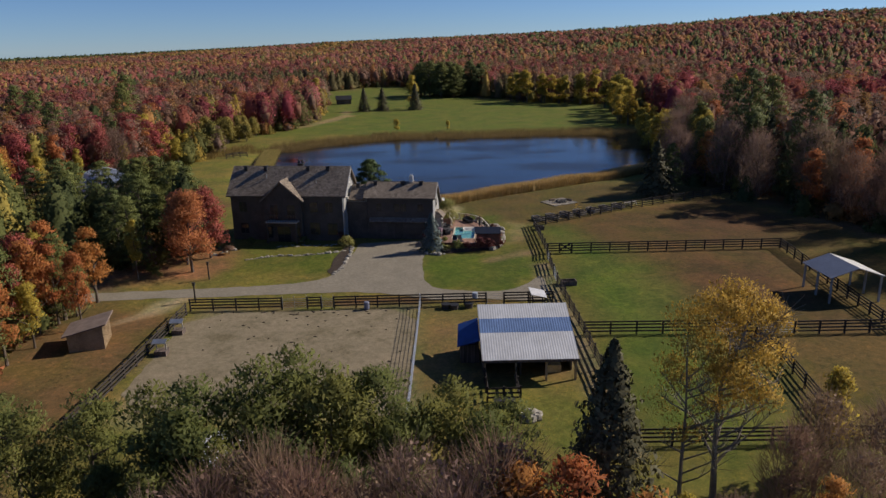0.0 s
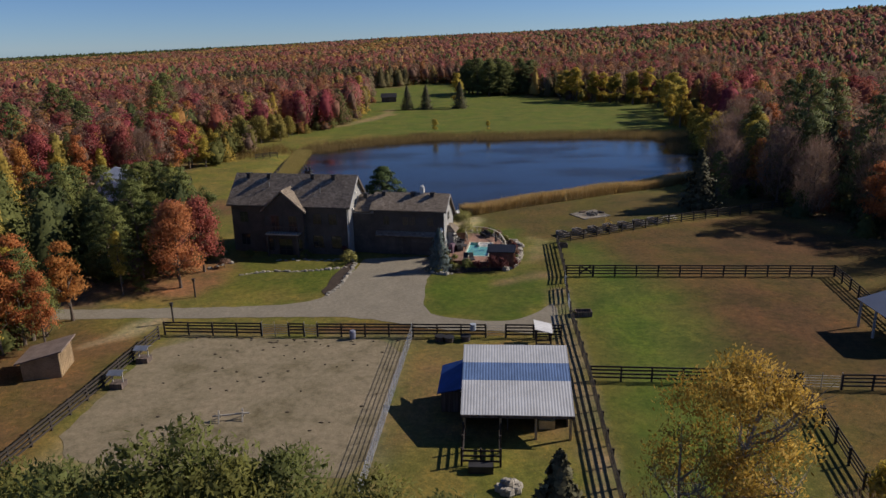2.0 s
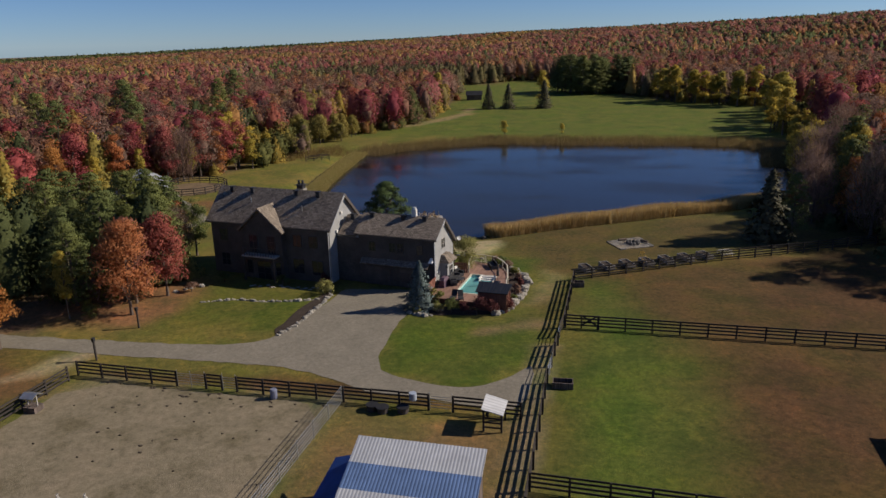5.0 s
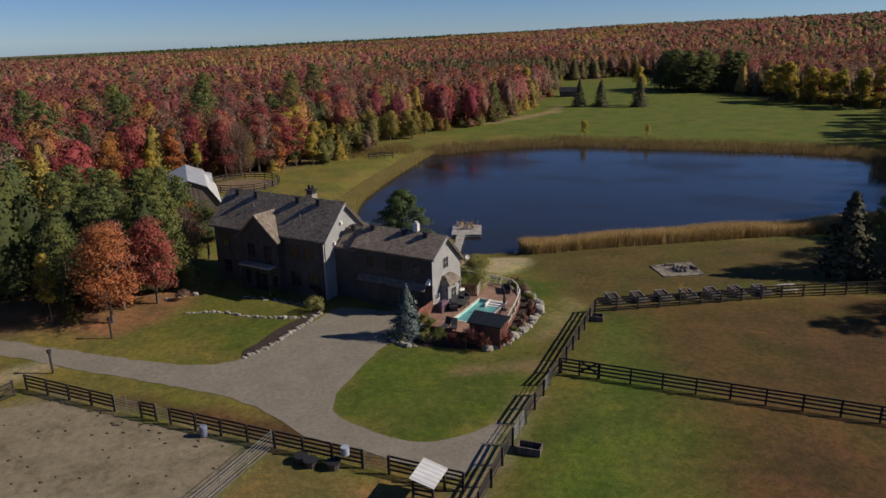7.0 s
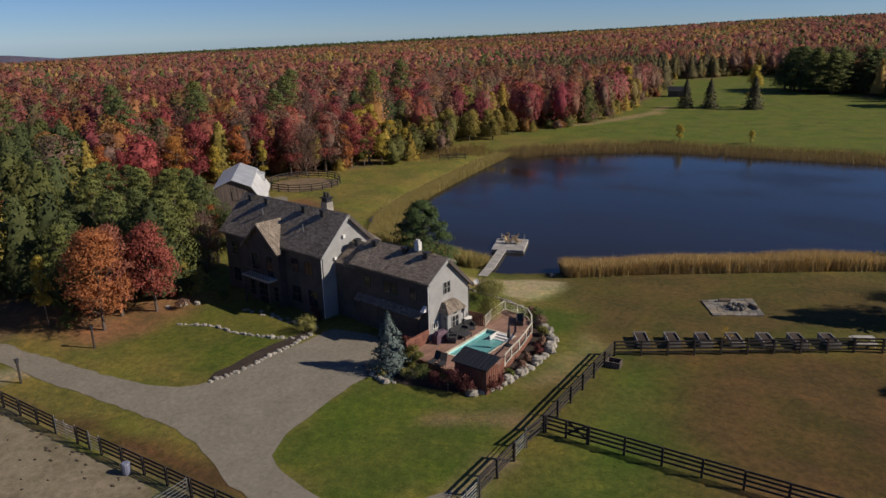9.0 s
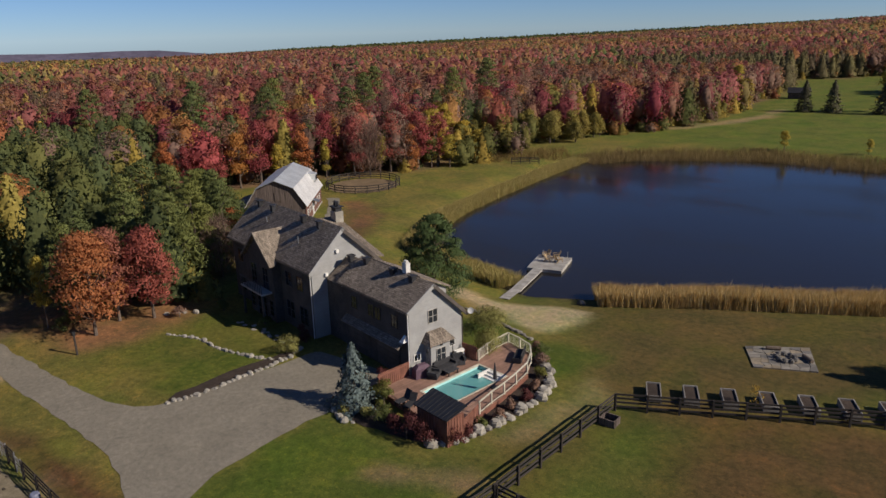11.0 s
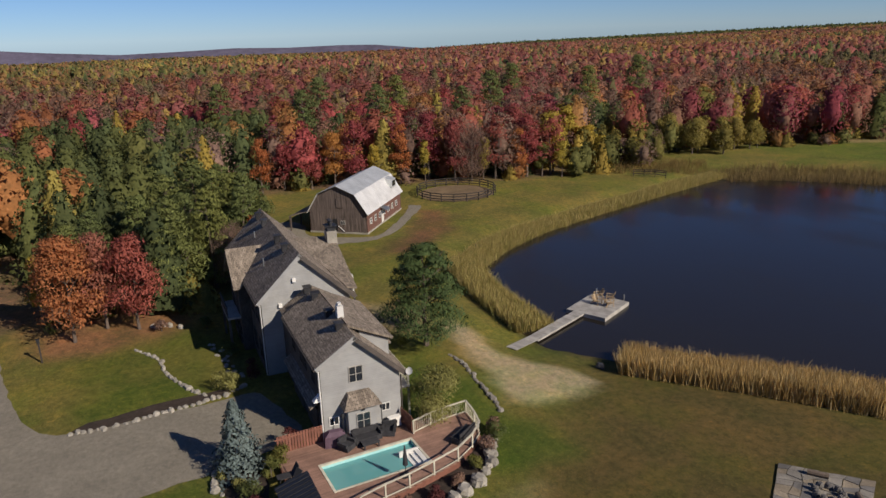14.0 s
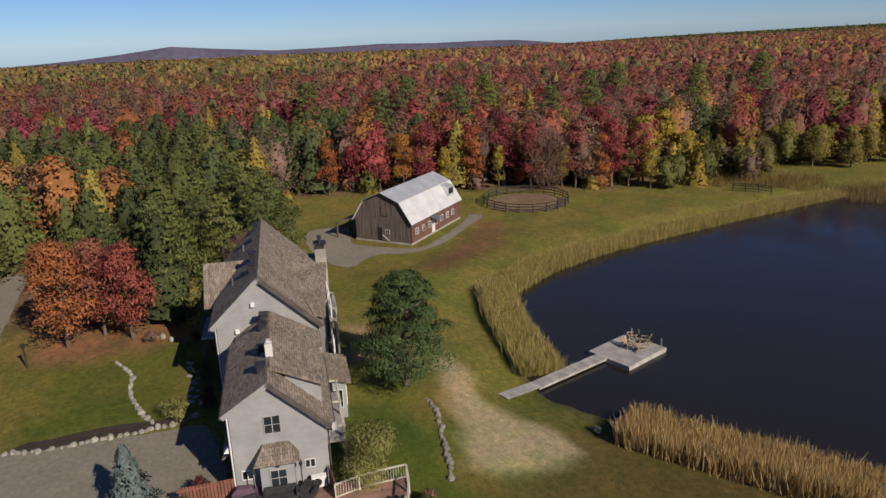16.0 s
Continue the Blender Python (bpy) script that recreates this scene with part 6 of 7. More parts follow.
# ---- dock ----
dock = thing("dock", "grey plank dock with gangway and square float on the pond", "dock")
WZ = WATER_Z + 0.38
a, b = Vector((-6.6, 119.5)), Vector((-9.9, 130.9))
d = (b - a).normalized()
n2 = Vector((-d.y, d.x))
L = (b - a).length
za = flat_z(-6.6, 119.5) + 0.12
for i in range(int(L / 0.16)):
    p = a + d * (i * 0.16)
    z = za + (WZ - za) * min(1, i * 0.16 / 3.5)
    part("plank", Geo().beam((*(p - n2 * 0.6), z), (*(p + n2 * 0.6), z), 0.145, 0.04), GREYWOOD, dock)
for s in (-0.5, 0.5):
    part("stringer", Geo().beam((*(a + d * 3.4 + n2 * s), WZ - 0.12), (*(b + n2 * s), WZ - 0.12), 0.1, 0.2), GREYWOOD, dock)
FM2 = Matrix.Translation((-10.0, 133.4, 0)) @ Matrix.Rotation(radians(109), 4, "Z")
for i in range(34):
    part("plank", Geo(FM2).box(-2.72 + i * 0.16, -2.15, WZ - 0.02, -2.72 + i * 0.16 + 0.145, 2.15, WZ + 0.03), GREYWOOD, dock)
part("float_frame", Geo(FM2).box(-2.75, -2.2, WZ - 0.4, 2.75, -2.1, WZ).box(-2.75, 2.1, WZ - 0.4, 2.75, 2.2, WZ).box(-2.75, -2.1, WZ - 0.4, -2.65, 2.1, WZ).box(2.65, -2.1, WZ - 0.4, 2.75, 2.1, WZ), GREYWOOD, dock)
for sx, sy in ((2.82, -1.6), (2.82, 1.6)):
    part("pile", Geo(FM2).tube([(sx, sy, WZ - 1.6), (sx, sy, WZ + 0.7)], [0.07, 0.07], 7), STEEL, dock)


def adirondack(x, y, rz):
    ob = thing("garden_chair", "brown slatted wooden chair on the dock", "chair", "dock chairs", Matrix.Translation((x, y, WZ + 0.03)) @ Matrix.Rotation(radians(rz), 4, "Z"))
    for k in range(4):
        part("seat_slat", Geo().slab([(-0.28, -0.3 + k * 0.15, 0.36 - k * 0.03), (0.28, -0.3 + k * 0.15, 0.36 - k * 0.03), (0.28, -0.17 + k * 0.15, 0.335 - k * 0.03), (-0.28, -0.17 + k * 0.15, 0.335 - k * 0.03)], 0.03), TANWOOD, ob)
    for k in range(5):
        q = -0.26 + k * 0.115
        part("back_slat", Geo().beam((q + 0.03, 0.25, 0.25), (q * 1.25 + 0.03, 0.6, 1.0 - 0.06 * abs(k - 2)), 0.09, 0.03), TANWOOD, ob)
    for s in (-0.36, 0.36):
        part("armrest", Geo().box(s - 0.07, -0.4, 0.54, s + 0.07, 0.4, 0.58), TANWOOD, ob)
        part("leg", Geo().box(s - 0.03, -0.36, 0, s + 0.03, -0.28, 0.54), TANWOOD, ob)
        part("leg", Geo().beam((s, 0.2, 0.5), (s, 0.5, 0.02), 0.05, 0.1), TANWOOD, ob)


adirondack(-11.6, 135.0, -20)
adirondack(-10.4, 135.5, -50)
adirondack(-9.2, 134.2, 160)
adirondack(-10.3, 133.6, 100)

# ---- stone work ----
def stone_row(label, pts, size, gap, seed, mat=STONE, name="stone_border"):
    """Uneven stones side by side along a line."""
    ob = thing(name, label, "stones", "stone borders")
    r = random.Random(seed)
    for (ax, ay), (bx2, by2) in zip(pts, pts[1:]):
        l = math.hypot(bx2 - ax, by2 - ay)
        q = 0.0
        while q < l:
            s = size * r.uniform(0.7, 1.35)
            x, y = ax + (bx2 - ax) * q / l + r.uniform(-0.1, 0.1), ay + (by2 - ay) * q / l + r.uniform(-0.1, 0.1)
            part("stone", Geo().rock((x, y, flat_z(x, y) - 0.1), (s * 1.1, s * r.uniform(0.7, 1.0), s * r.uniform(0.42, 0.66)), r.random(), r.uniform(0, 3)), mat, ob)
            q += s * gap
    return ob


stone_row("pale rocks edging the raised pool garden", [(7.3, 92.6), (8.6, 94.7), (9.2, 98.0), (9.4, 100.4), (9.5, 102.8), (8.8, 105.1), (7.5, 106.9), (5.3, 108.6)], 0.9, 0.9, 5)
stone_row("pale stones edging the driveway bed", [(-13.1, 84.0), (-12.3, 86.3), (-12.1, 89.0), (-12.0, 91.0), (-11.9, 93.2), (-12.0, 95.2), (-12.8, 97.0)], 0.48, 0.85, 6)
stone_row("pale stones edging the lower lawn", [(-25.5, 90.6), (-23.2, 91.7), (-21.5, 92.1), (-19.0, 91.9), (-16.8, 92.3), (-14.2, 93.1), (-12.6, 93.8)], 0.46, 0.85, 7)
PATIOSTONE = grained("patio_stone", (0.27, 0.225, 0.165), 0.4, 2.5, 0.9, bump=0.6)
BEDWOOD = grained("bed_wood", (0.25, 0.235, 0.22), 0.3, 2.5, 0.85)
BEACHSTONE = grained("path_stone", (0.25, 0.23, 0.20), 0.4, 2.5, 0.9, bump=0.6)
stone_row("rough stone edge between lawn and beach path", [(-7.9, 113.6), (-5.0, 113.5), (-2.0, 112.6), (0.8, 112.0), (2.8, 111.4)], 0.42, 0.7, 8, BEACHSTONE)
stone_row("pale stones at the wood edge", [(-30.4, 93.2), (-29.4, 94.6), (-27.9, 95.6)], 0.7, 1.5, 9)
stone_row("pale stones under the blue spruce", [(-1.6, 91.4), (0.2, 90.9), (1.2, 91.3)], 0.6, 1.0, 10)
steps = thing("stepping_stones", "flat grey stepping stones in the lawn", "stepping stones")
r_ = random.Random(4)
for i in range(22):
    x, y = -22.4 + i * 0.38 + r_.uniform(-0.3, 0.3), 97.0 - 0.01 * i + r_.uniform(-0.5, 0.5)
    part("stone", Geo().rock((x, y, 0.0), (0.55, 0.4, 0.07), r_.random(), r_.uniform(0, 3)), STONE, steps)
draped("mulch_bed", [(-13.1, 83.9), (-12.4, 86.3), (-12.2, 89.0), (-12.0, 93.2), (-12.1, 96.2), (-13.0, 95.6), (-13.3, 93.3), (-13.8, 90.7), (-13.8, 87.6), (-14.0, 84.7)], 2.0, 0.05, MULCH, "dark mulch bed along the driveway", "flower bed")
draped("mulch_bed", [(-1.4, 91.4), (1.5, 91.3), (7.6, 92.7), (9.0, 95), (9.5, 98.5), (9.5, 101.5), (8.9, 104.5), (7.2, 107.4), (5.8, 108.8), (3.8, 108), (6.5, 103.5), (7.3, 97.8), (8.2, 96.2), (7.6, 93.6), (1.0, 93.6), (-1.2, 95.4), (-2.0, 94.0)], 2.0, 0.06, MULCH, "dark mulch bed round the pool deck", "flower bed")
# flagstone fire place
fp = thing("fire_patio", "square patio of irregular grey flagstones with fire ring", "patio")
P4 = [Vector((18.1, 121.9)), Vector((20.1, 118.3)), Vector((24.5, 120.6)), Vector((22.6, 125.0))]
NF = 7
jit = {(i, j): (r_.uniform(-0.24, 0.24), r_.uniform(-0.24, 0.24)) if 0 < i < NF and 0 < j < NF else (0, 0) for i in range(NF + 1) for j in range(NF + 1)}


def fpt(i, j):
    u, v = (i + jit[i, j][0] * 1.6) / NF, (j + jit[i, j][1] * 1.6) / NF
    return P4[0].lerp(P4[1], u).lerp(P4[3].lerp(P4[2], u), v)


for i in range(NF):
    for j in range(NF):
        q = [fpt(i, j), fpt(i + 1, j), fpt(i + 1, j + 1), fpt(i, j + 1)]
        c = sum(q, Vector((0, 0))) / 4
        z = flat_z(c.x, c.y)
        part("flagstone", Geo().prism([tuple(c + (p - c) * 0.94) for p in q], z - 0.05, z + 0.09 + r_.uniform(0, 0.04)), (DARKSTONE, BEACHSTONE, BEACHSTONE, PATIOSTONE)[r_.randrange(4)], fp)
for k in range(9):
    x, y = 21.7 + 0.75 * math.cos(k * 0.7), 121.4 + 0.75 * math.sin(k * 0.7)
    part("ring_stone", Geo().rock((x, y, flat_z(x, y) + 0.08), (0.5, 0.42, 0.4), k + 0.3, k), DARKSTONE, fp)
for x, y, rz in ((20.3, 122.6, 30), (23.2, 122.2, -40)):
    lb = thing("log_seat", "dark rough log seat on the patio", "seat", "patio seats", pose(x, y, flat_z(x, y) + 0.1, 0, 0, rz))
    part("log", Geo().tube([(-0.6, 0, 0.2), (0.6, 0, 0.2)], [0.18, 0.17], 8), BARK, lb)

# raised vegetable beds
bedm = None
for i in range(7):
    x, y = 15.9 + i * 2.42, 108.7 + i * 1.3
    z = flat_z(x, y)
    m = pose(x, y, z, 0, 0, 28)
    if bedm is None:
        bedm = thing("raised_bed", "grey wooden raised garden bed on legs with dark soil", "planter", "raised beds along the fence", m)
        for q in (Geo().box(-0.55, -1.15, 0.12, -0.47, 1.15, 0.62), Geo().box(0.47, -1.15, 0.12, 0.55, 1.15, 0.62), Geo().box(-0.47, -1.15, 0.12, 0.47, -1.07, 0.62), Geo().box(-0.47, 1.07, 0.12, 0.47, 1.15, 0.62)):
            part("side_board", q, BEDWOOD, bedm)
        part("soil", Geo().box(-0.47, -1.07, 0.14, 0.47, 1.07, 0.5), MULCH, bedm)
        for sx in (-0.5, 0.5):
            for sy in (-1.05, 1.05):
                part("leg", Geo().box(sx - 0.06, sy - 0.06, -0.1, sx + 0.06, sy + 0.06, 0.14), BEDWOOD, bedm)
    else:
        copy_thing(bedm, m)
pt = thing("picnic_table", "grey wooden picnic table with benches", "picnic table", m=pose(33.0, 117.8, flat_z(33, 118), 0, 0, 28))
for k in range(5):
    part("top_plank", Geo().box(-0.9, -0.37 + k * 0.15, 0.72, 0.9, -0.23 + k * 0.15, 0.76), GREYWOOD, pt)
for s in (-0.75, 0.75):
    part("bench_plank", Geo().box(-0.9, s - 0.13, 0.42, 0.9, s + 0.13, 0.46), GREYWOOD, pt)
    part("leg", Geo().beam((s, -0.7, 0), (s, -0.2, 0.72), 0.09, 0.04).beam((s, 0.7, 0), (s, 0.2, 0.72), 0.09, 0.04).beam((s, -0.85, 0.4), (s, 0.85, 0.4), 0.09, 0.04), GREYWOOD, pt)
solo("stone_block", Geo().rock((0.6, 123.4, flat_z(0.6, 123.4)), (1.0, 0.6, 0.5), 3.3), DARKSTONE, "dark rock at the water's edge", "rock")
hutf = thing("field_hut", "small brown hut at the far meadow", "hut", m=pose(-44, 350, flat_z(-44, 350), 0, 0, 10))
part("wall", gable_wall(-3.4, 3.4, 2.4, 2.4, 2.4, 2.4, 0, 3.8), BARNWOOD, hutf)
part("roof", Geo().slab([(-3.8, -2.8, 2.2), (3.8, -2.8, 2.2), (3.8, 0, 4.0), (-3.8, 0, 4.0)], 0.15).slab([(-3.8, 0, 4.0), (3.8, 0, 4.0), (3.8, 2.8, 2.2), (-3.8, 2.8, 2.2)], 0.15), LEAD, hutf)

# ---- reeds ----
def reeds(name, pts, depth0, depth1, count, h, tones, label, seed):
    """A belt of reeds along a line, from depth0 to depth1 metres to its left, thick stems with plumes."""
    rr = np.random.default_rng(seed)
    p = np.array(pts, dtype=float)
    seg = np.hypot(*(p[1:] - p[:-1]).T)
    k = rr.choice(len(seg), count, p=seg / seg.sum())
    u = rr.uniform(0, 1, count)[:, None]
    c = p[k] * (1 - u) + p[k + 1] * u
    d = (p[k + 1] - p[k]) / seg[k][:, None]
    q = rr.uniform(depth0, depth1, count) + rr.normal(0, 0.25, count)
    c = c + np.c_[-d[:, 1], d[:, 0]] * q[:, None]
    z = np.maximum(height(c[:, 0], c[:, 1]), WATER_Z - 0.4)
    hh = h * rr.uniform(0.65, 1.12, count) * (0.92 + 0.1 * np.sin(c[:, 0] * 0.31) * np.sin(c[:, 1] * 0.23))
    a = rr.uniform(0, 6.283, count)
    w_ = 0.025 * rr.uniform(0.6, 1.5, count)
    lean = rr.normal(0, 0.16, (count, 2)) * hh[:, None]
    sx, sy = np.cos(a) * w_, np.sin(a) * w_
    v = np.stack([np.c_[c[:, 0] - sx, c[:, 1] - sy, z], np.c_[c[:, 0] + sx, c[:, 1] + sy, z], np.c_[c[:, 0] + lean[:, 0] + sx * 0.8, c[:, 1] + lean[:, 1] + sy * 0.8, z + hh * 0.85], np.c_[c[:, 0] + lean[:, 0] * 1.2, c[:, 1] + lean[:, 1] * 1.2, z + hh]], 1).reshape(-1, 3)
    t = np.array(tones)[rr.integers(0, len(tones), count)] * rr.uniform(0.75, 1.25, (count, 1))
    solo(name, mesh_np(name, v, np.arange(4 * count).reshape(count, 4), np.repeat(t, 4, axis=0)), TINTED, label, "reeds", kind="stuff")


GOLD, GREENISH = [(0.43, 0.30, 0.125), (0.35, 0.255, 0.105), (0.48, 0.38, 0.20), (0.38, 0.27, 0.11)], [(0.34, 0.29, 0.105), (0.28, 0.26, 0.085), (0.38, 0.30, 0.13)]
reeds("reeds", [(0.6, 126.4), (9, 132.2), (20, 138.8), (27, 143.2), (36, 148.0), (47, 158)], -3.6, 1.0, 68000, 2.05, GOLD, "tall golden reeds along the near shore", 21)
reeds("reeds", [(-9.6, 123.5), (-13, 124.2), (-22, 125.8), (-29.6, 128.4), (-35, 137.2), (-38.3, 146), (-40.8, 158), (-43, 171), (-45.5, 188), (-47, 200)][::-1], -0.8, 3.0, 66000, 1.55, GREENISH, "tall green-gold reeds along the curving shore", 22)
reeds("reeds", [(-47, 200), (-42, 209), (-30, 217.5), (-14, 226.5), (0, 225.5), (24, 227.5), (40, 228.5), (56, 226), (62, 214), (58, 190)][::-1], -3.0, 7.5, 30000, 1.9, [(0.20, 0.15, 0.07), (0.27, 0.20, 0.085), (0.17, 0.135, 0.06)], "brown reeds along the far shore", 23)
reeds("marsh_grass", [(-66, 186), (-60, 190), (-55, 196), (-50, 202)], -4, 5, 2500, 1.4, [(0.22, 0.15, 0.06), (0.17, 0.13, 0.05)], "brown marsh grass beside the wood", 24)

# ---- single trees and shrubs ----
for k in range(26):
    p = Vector((-72, 198)).lerp(Vector((-58, 226)), k / 25)
    tree("willow", p.x + rng.uniform(-4.5, 3.0), p.y + rng.uniform(-3, 3), rng.uniform(0.65, 1.15), "at the marshy wood edge", 1.0, "marsh willows")
for kk, x, y, q in (("orange", -38.8, 76.4, 0.8), ("orange", -42.0, 73.6, 0.95), ("orange", -41.0, 68.0, 0.9), ("red", -43.4, 70.4, 0.9), ("orange", -43.0, 63.4, 0.95), ("yellow", -39.4, 64.2, 0.75), ("orange", -45.5, 66.6, 1.0), ("yellow", -44.6, 76.0, 0.9), ("red", -45.0, 60.0, 0.85), ("orange", -41.6, 56.4, 0.8)):
    tree(kk, x, y, q, "behind the garden shed", 1.05, "trees by the garden shed")
for kk, x, y, q in (("green", -45.2, 109.4, 1.1), ("orange", -38.0, 106.6, 0.7), ("green", -41.2, 107.2, 1.2), ("pine", -44.0, 106.4, 0.95)):
    tree(kk, x, y, q, "between house and old barn", 1.0, "trees behind the house")
LEAF_GOLD = leafy("gold_leaves", R3((0.44, 0.285, 0.055), (0.44, 0.285, 0.055)), 0.6, 0.4)
tree("green", -39.2, 72.4, 0.8, "beside the driveway", 0.9)
tree("orange", -40.2, 70.4, 0.8, "beside the driveway", 0.9)
tree("orange", -36.8, 68.6, 0.78, "behind the garden shed", 0.8, variant=2)
tree("red", -41.5, 65.5, 0.75, "behind the garden shed", 0.75)
tree("orange", -40.0, 60.5, 0.8, "behind the garden shed", 0.9)
tree("yellow", -42.0, 57.5, 0.8, "behind the garden shed", 1.2)
tree("yellow", -37.2, 84.0, 0.8, "beside the driveway", 0.7)
tree("green", -36.0, 106.8, 0.95, "behind the house", 1.0)
tree("spruce", 39.4, 125.6, 0.86, "standing by the pond shore", 1.5)
tree("pine", 43.4, 129.5, 0.72, "standing by the pond shore", 1.0)
for x, y, s in ((-30.2, 308, 0.85), (-22.5, 310, 0.85), (-8.5, 311, 0.95)):
    tree("spruce", x, y, s, "standing alone in the far meadow", 1.45, "meadow spruces")
for x, y, s in ((-49, 300, 1.55), (-52, 296, 1.3), (-47, 305, 1.2), (-10, 318, 1.5), (-51, 290, 1.1)):
    tree("yellow", x, y, s, "at the meadow edge", 1.1, "meadow poplars")
for k in range(30):
    u = k / 29
    p = Vector((36, 338)).lerp(Vector((70, 316)), min(1, u * 2)) if u < 0.5 else Vector((74, 305)).lerp(Vector((63, 236)), u * 2 - 1)
    tree("yellow", p.x + rng.uniform(-3, 3), p.y + rng.uniform(-3, 3), rng.uniform(1.0, 1.6), "in a row behind the meadow", 1.25, "far yellow poplars")
for k in range(16):
    p = Vector((61, 224)).lerp(Vector((47, 152)), k / 15)
    tree("yellow", p.x + rng.uniform(2, 6), p.y + rng.uniform(-2, 2), rng.uniform(0.85, 1.3), "along the pond's far side", 1.15, "shore poplars")
for k in range(24):
    tree("pine", rng.uniform(-10, 26), 396 - rng.uniform(0, 1) * 22, rng.uniform(1.1, 1.5), "in a dark clump behind the meadow", 1.5, "far dark pines")
for x, y, s in ((-66, 188, 0.7), (-72, 190, 0.9), (-64, 176, 0.75), (-75, 184, 0.9), (-69, 178, 1.0), (-76.0, 187.5, 1.25), (-79.5, 190.0, 1.35), (-75.0, 182.0, 1.2)):
    tree("yellow", x, y, s, "at the marshy wood edge", 1.5, "marsh willows")
for x, y, s, kk in ((-67.5, 162.5, 1.12, "red"), (-65.2, 168.5, 1.15, "red"), (-64.0, 173.5, 1.05, "red"), (-70.5, 169.0, 1.25, "red"), (-68.5, 157.5, 1.05, "rust"), (-66.4, 165.4, 0.95, "rust"), (-79.0, 138.0, 1.15, "red"), (-75.5, 152.0, 1.2, "red")):
    tree(kk, x - 3.4, y + 2.4, s, "at the wood edge behind the pen", 1.12, "trees along the wood edge")
for x, y, s in ((-95, 152, 1.45), (-112, 166, 1.5), (-101, 138, 1.4), (-128, 128, 1.45), (-88, 205, 1.5), (-104, 188, 1.5), (-122, 150, 1.5), (-118, 205, 1.5), (-98, 232, 1.6), (-90, 170, 1.35)):
    tree("pine", x, y, s, "rising above the maple wood", 0.95, "tall pines in the wood")
scrub = []
for a, b, n in (((36, 340), (70, 318), 22), ((74, 307), (65, 238), 30), ((64, 226), (52, 152), 34), ((-45, 268), (-50, 305), 12), ((-72, 180), (-64, 206), 60), ((-63, 176), (-59, 200), 14)):
    for k in range(n):
        p = Vector(a).lerp(Vector(b), rng.random())
        q = ("yellow", "yellow", "rust", "green")[int(rng.integers(4))]
        x, y = p.x + rng.uniform(-1, 6) * (1 if p.x > 0 else -1), p.y + rng.uniform(-2.5, 2.5)
        scrub.append((x, y, flat_z(x, y) - 0.6, rng.uniform(3.5, 8.0), rng.uniform(1.7, 2.6), q, tuple(0.85 * v for v in tone_of(q))))
solo("shore_scrub", wood_mesh("shore_scrub", scrub, 260, 0.2), TINTED, "yellow and olive willow scrub beside pond and meadow", "scrub", kind="stuff")
for x, y, s in ((58.5, 134.0, 1.75), (66.0, 141.0, 1.6), (70.0, 171.0, 1.45), (62.0, 118.0, 1.5)):
    tree("pine", x, y, s, "towering in the east wood", 0.95, "tall east conifers")
for kk, x, y, s in (("orange", 66.5, 139.0, 1.0), ("red", 72.0, 136.0, 1.15), ("rust", 62.0, 136.0, 1.1), ("rust", 58.5, 143.0, 1.1), ("yellow", 54.5, 147.0, 1.25), ("yellow", 57.0, 152.0, 1.4), ("orange", 76.0, 130.0, 1.1)):
    tree(kk, x, y, s, "at the dark east wood edge", 1.1, "trees at the east wood edge")
for kk, x, y, s in (("pine", -38.0, 101.5, 0.95), ("pine", -38.5, 105.5, 0.9), ("rust", -36.4, 103.4, 0.7), ("pine", -42.5, 107.0, 0.95), ("green", -40.5, 107.6, 0.95), ("pine", -47.5, 108.0, 0.9), ("yellow", -45.0, 108.6, 0.7)):
    tree(kk, x, y, s, "between house and old barn", 1.0, "trees behind the house")
tree("yellow", -12.5, 231.5, 0.5, "on the far shore", 1.4)
tree("yellow", 4, 233.5, 0.35, "on the far shore", 1.5)
for x, y, s, kk in ((-73.5, 150, 0.85, "yellow"), (-68, 160, 0.95, "yellow"), (-65, 166, 0.9, "orange"), (-77, 141, 0.9, "yellow"), (-80, 134, 1.0, "orange"), (-70.5, 155, 1.1, "red"), (-76, 146, 1.05, "orange"), (-82, 130, 0.95, "red"), (-63.5, 171, 0.8, "green"), (-84, 121, 0.95, "orange"), (-84.5, 125.5, 0.8, "red")):
    tree(kk, x - 3.4, y + 2.4, s, "behind the round pen", 0.85 if kk == "yellow" else 1.0, "trees along the wood edge")


def special(name, label, cat, x, y, crown, leaf, trunk=None, bark=BARK):
    ob = thing(name, label, cat, m=pose(x, y, flat_z(x, y) - 0.03))
    if trunk:
        trunk.materials.append(bark)
        part("trunk", trunk, None, ob)
    part("crown", crown, leaf, ob)
    return ob


special("pine_tree", "broad dark green pine on the lawn by the pond", "pine tree", -10.7, 112.9, pine_crown(301, 9.6, 4.2, 1.4, 19200, 0.34), leafy("lawn_pine_needles", R3((0.062, 0.092, 0.03), (0.055, 0.085, 0.03)), 0.6, 0.12), trunk_mesh(302, 9.0, 0.24, 0.5, 14, 3.0, 1.8))
LEAF_RUSSET = leafy("russet_leaves", R3((0.43, 0.19, 0.07), (0.41, 0.165, 0.07), (0.45, 0.21, 0.08)), 0.72, 0.45)
LEAF_DUSK = leafy("faded_maple_leaves", R3((0.30, 0.095, 0.075), (0.27, 0.105, 0.085), (0.31, 0.12, 0.08)))
LEAF_OLIVE = leafy("willow_leaves", R3((0.27, 0.205, 0.05), (0.22, 0.185, 0.05), (0.25, 0.21, 0.055)))
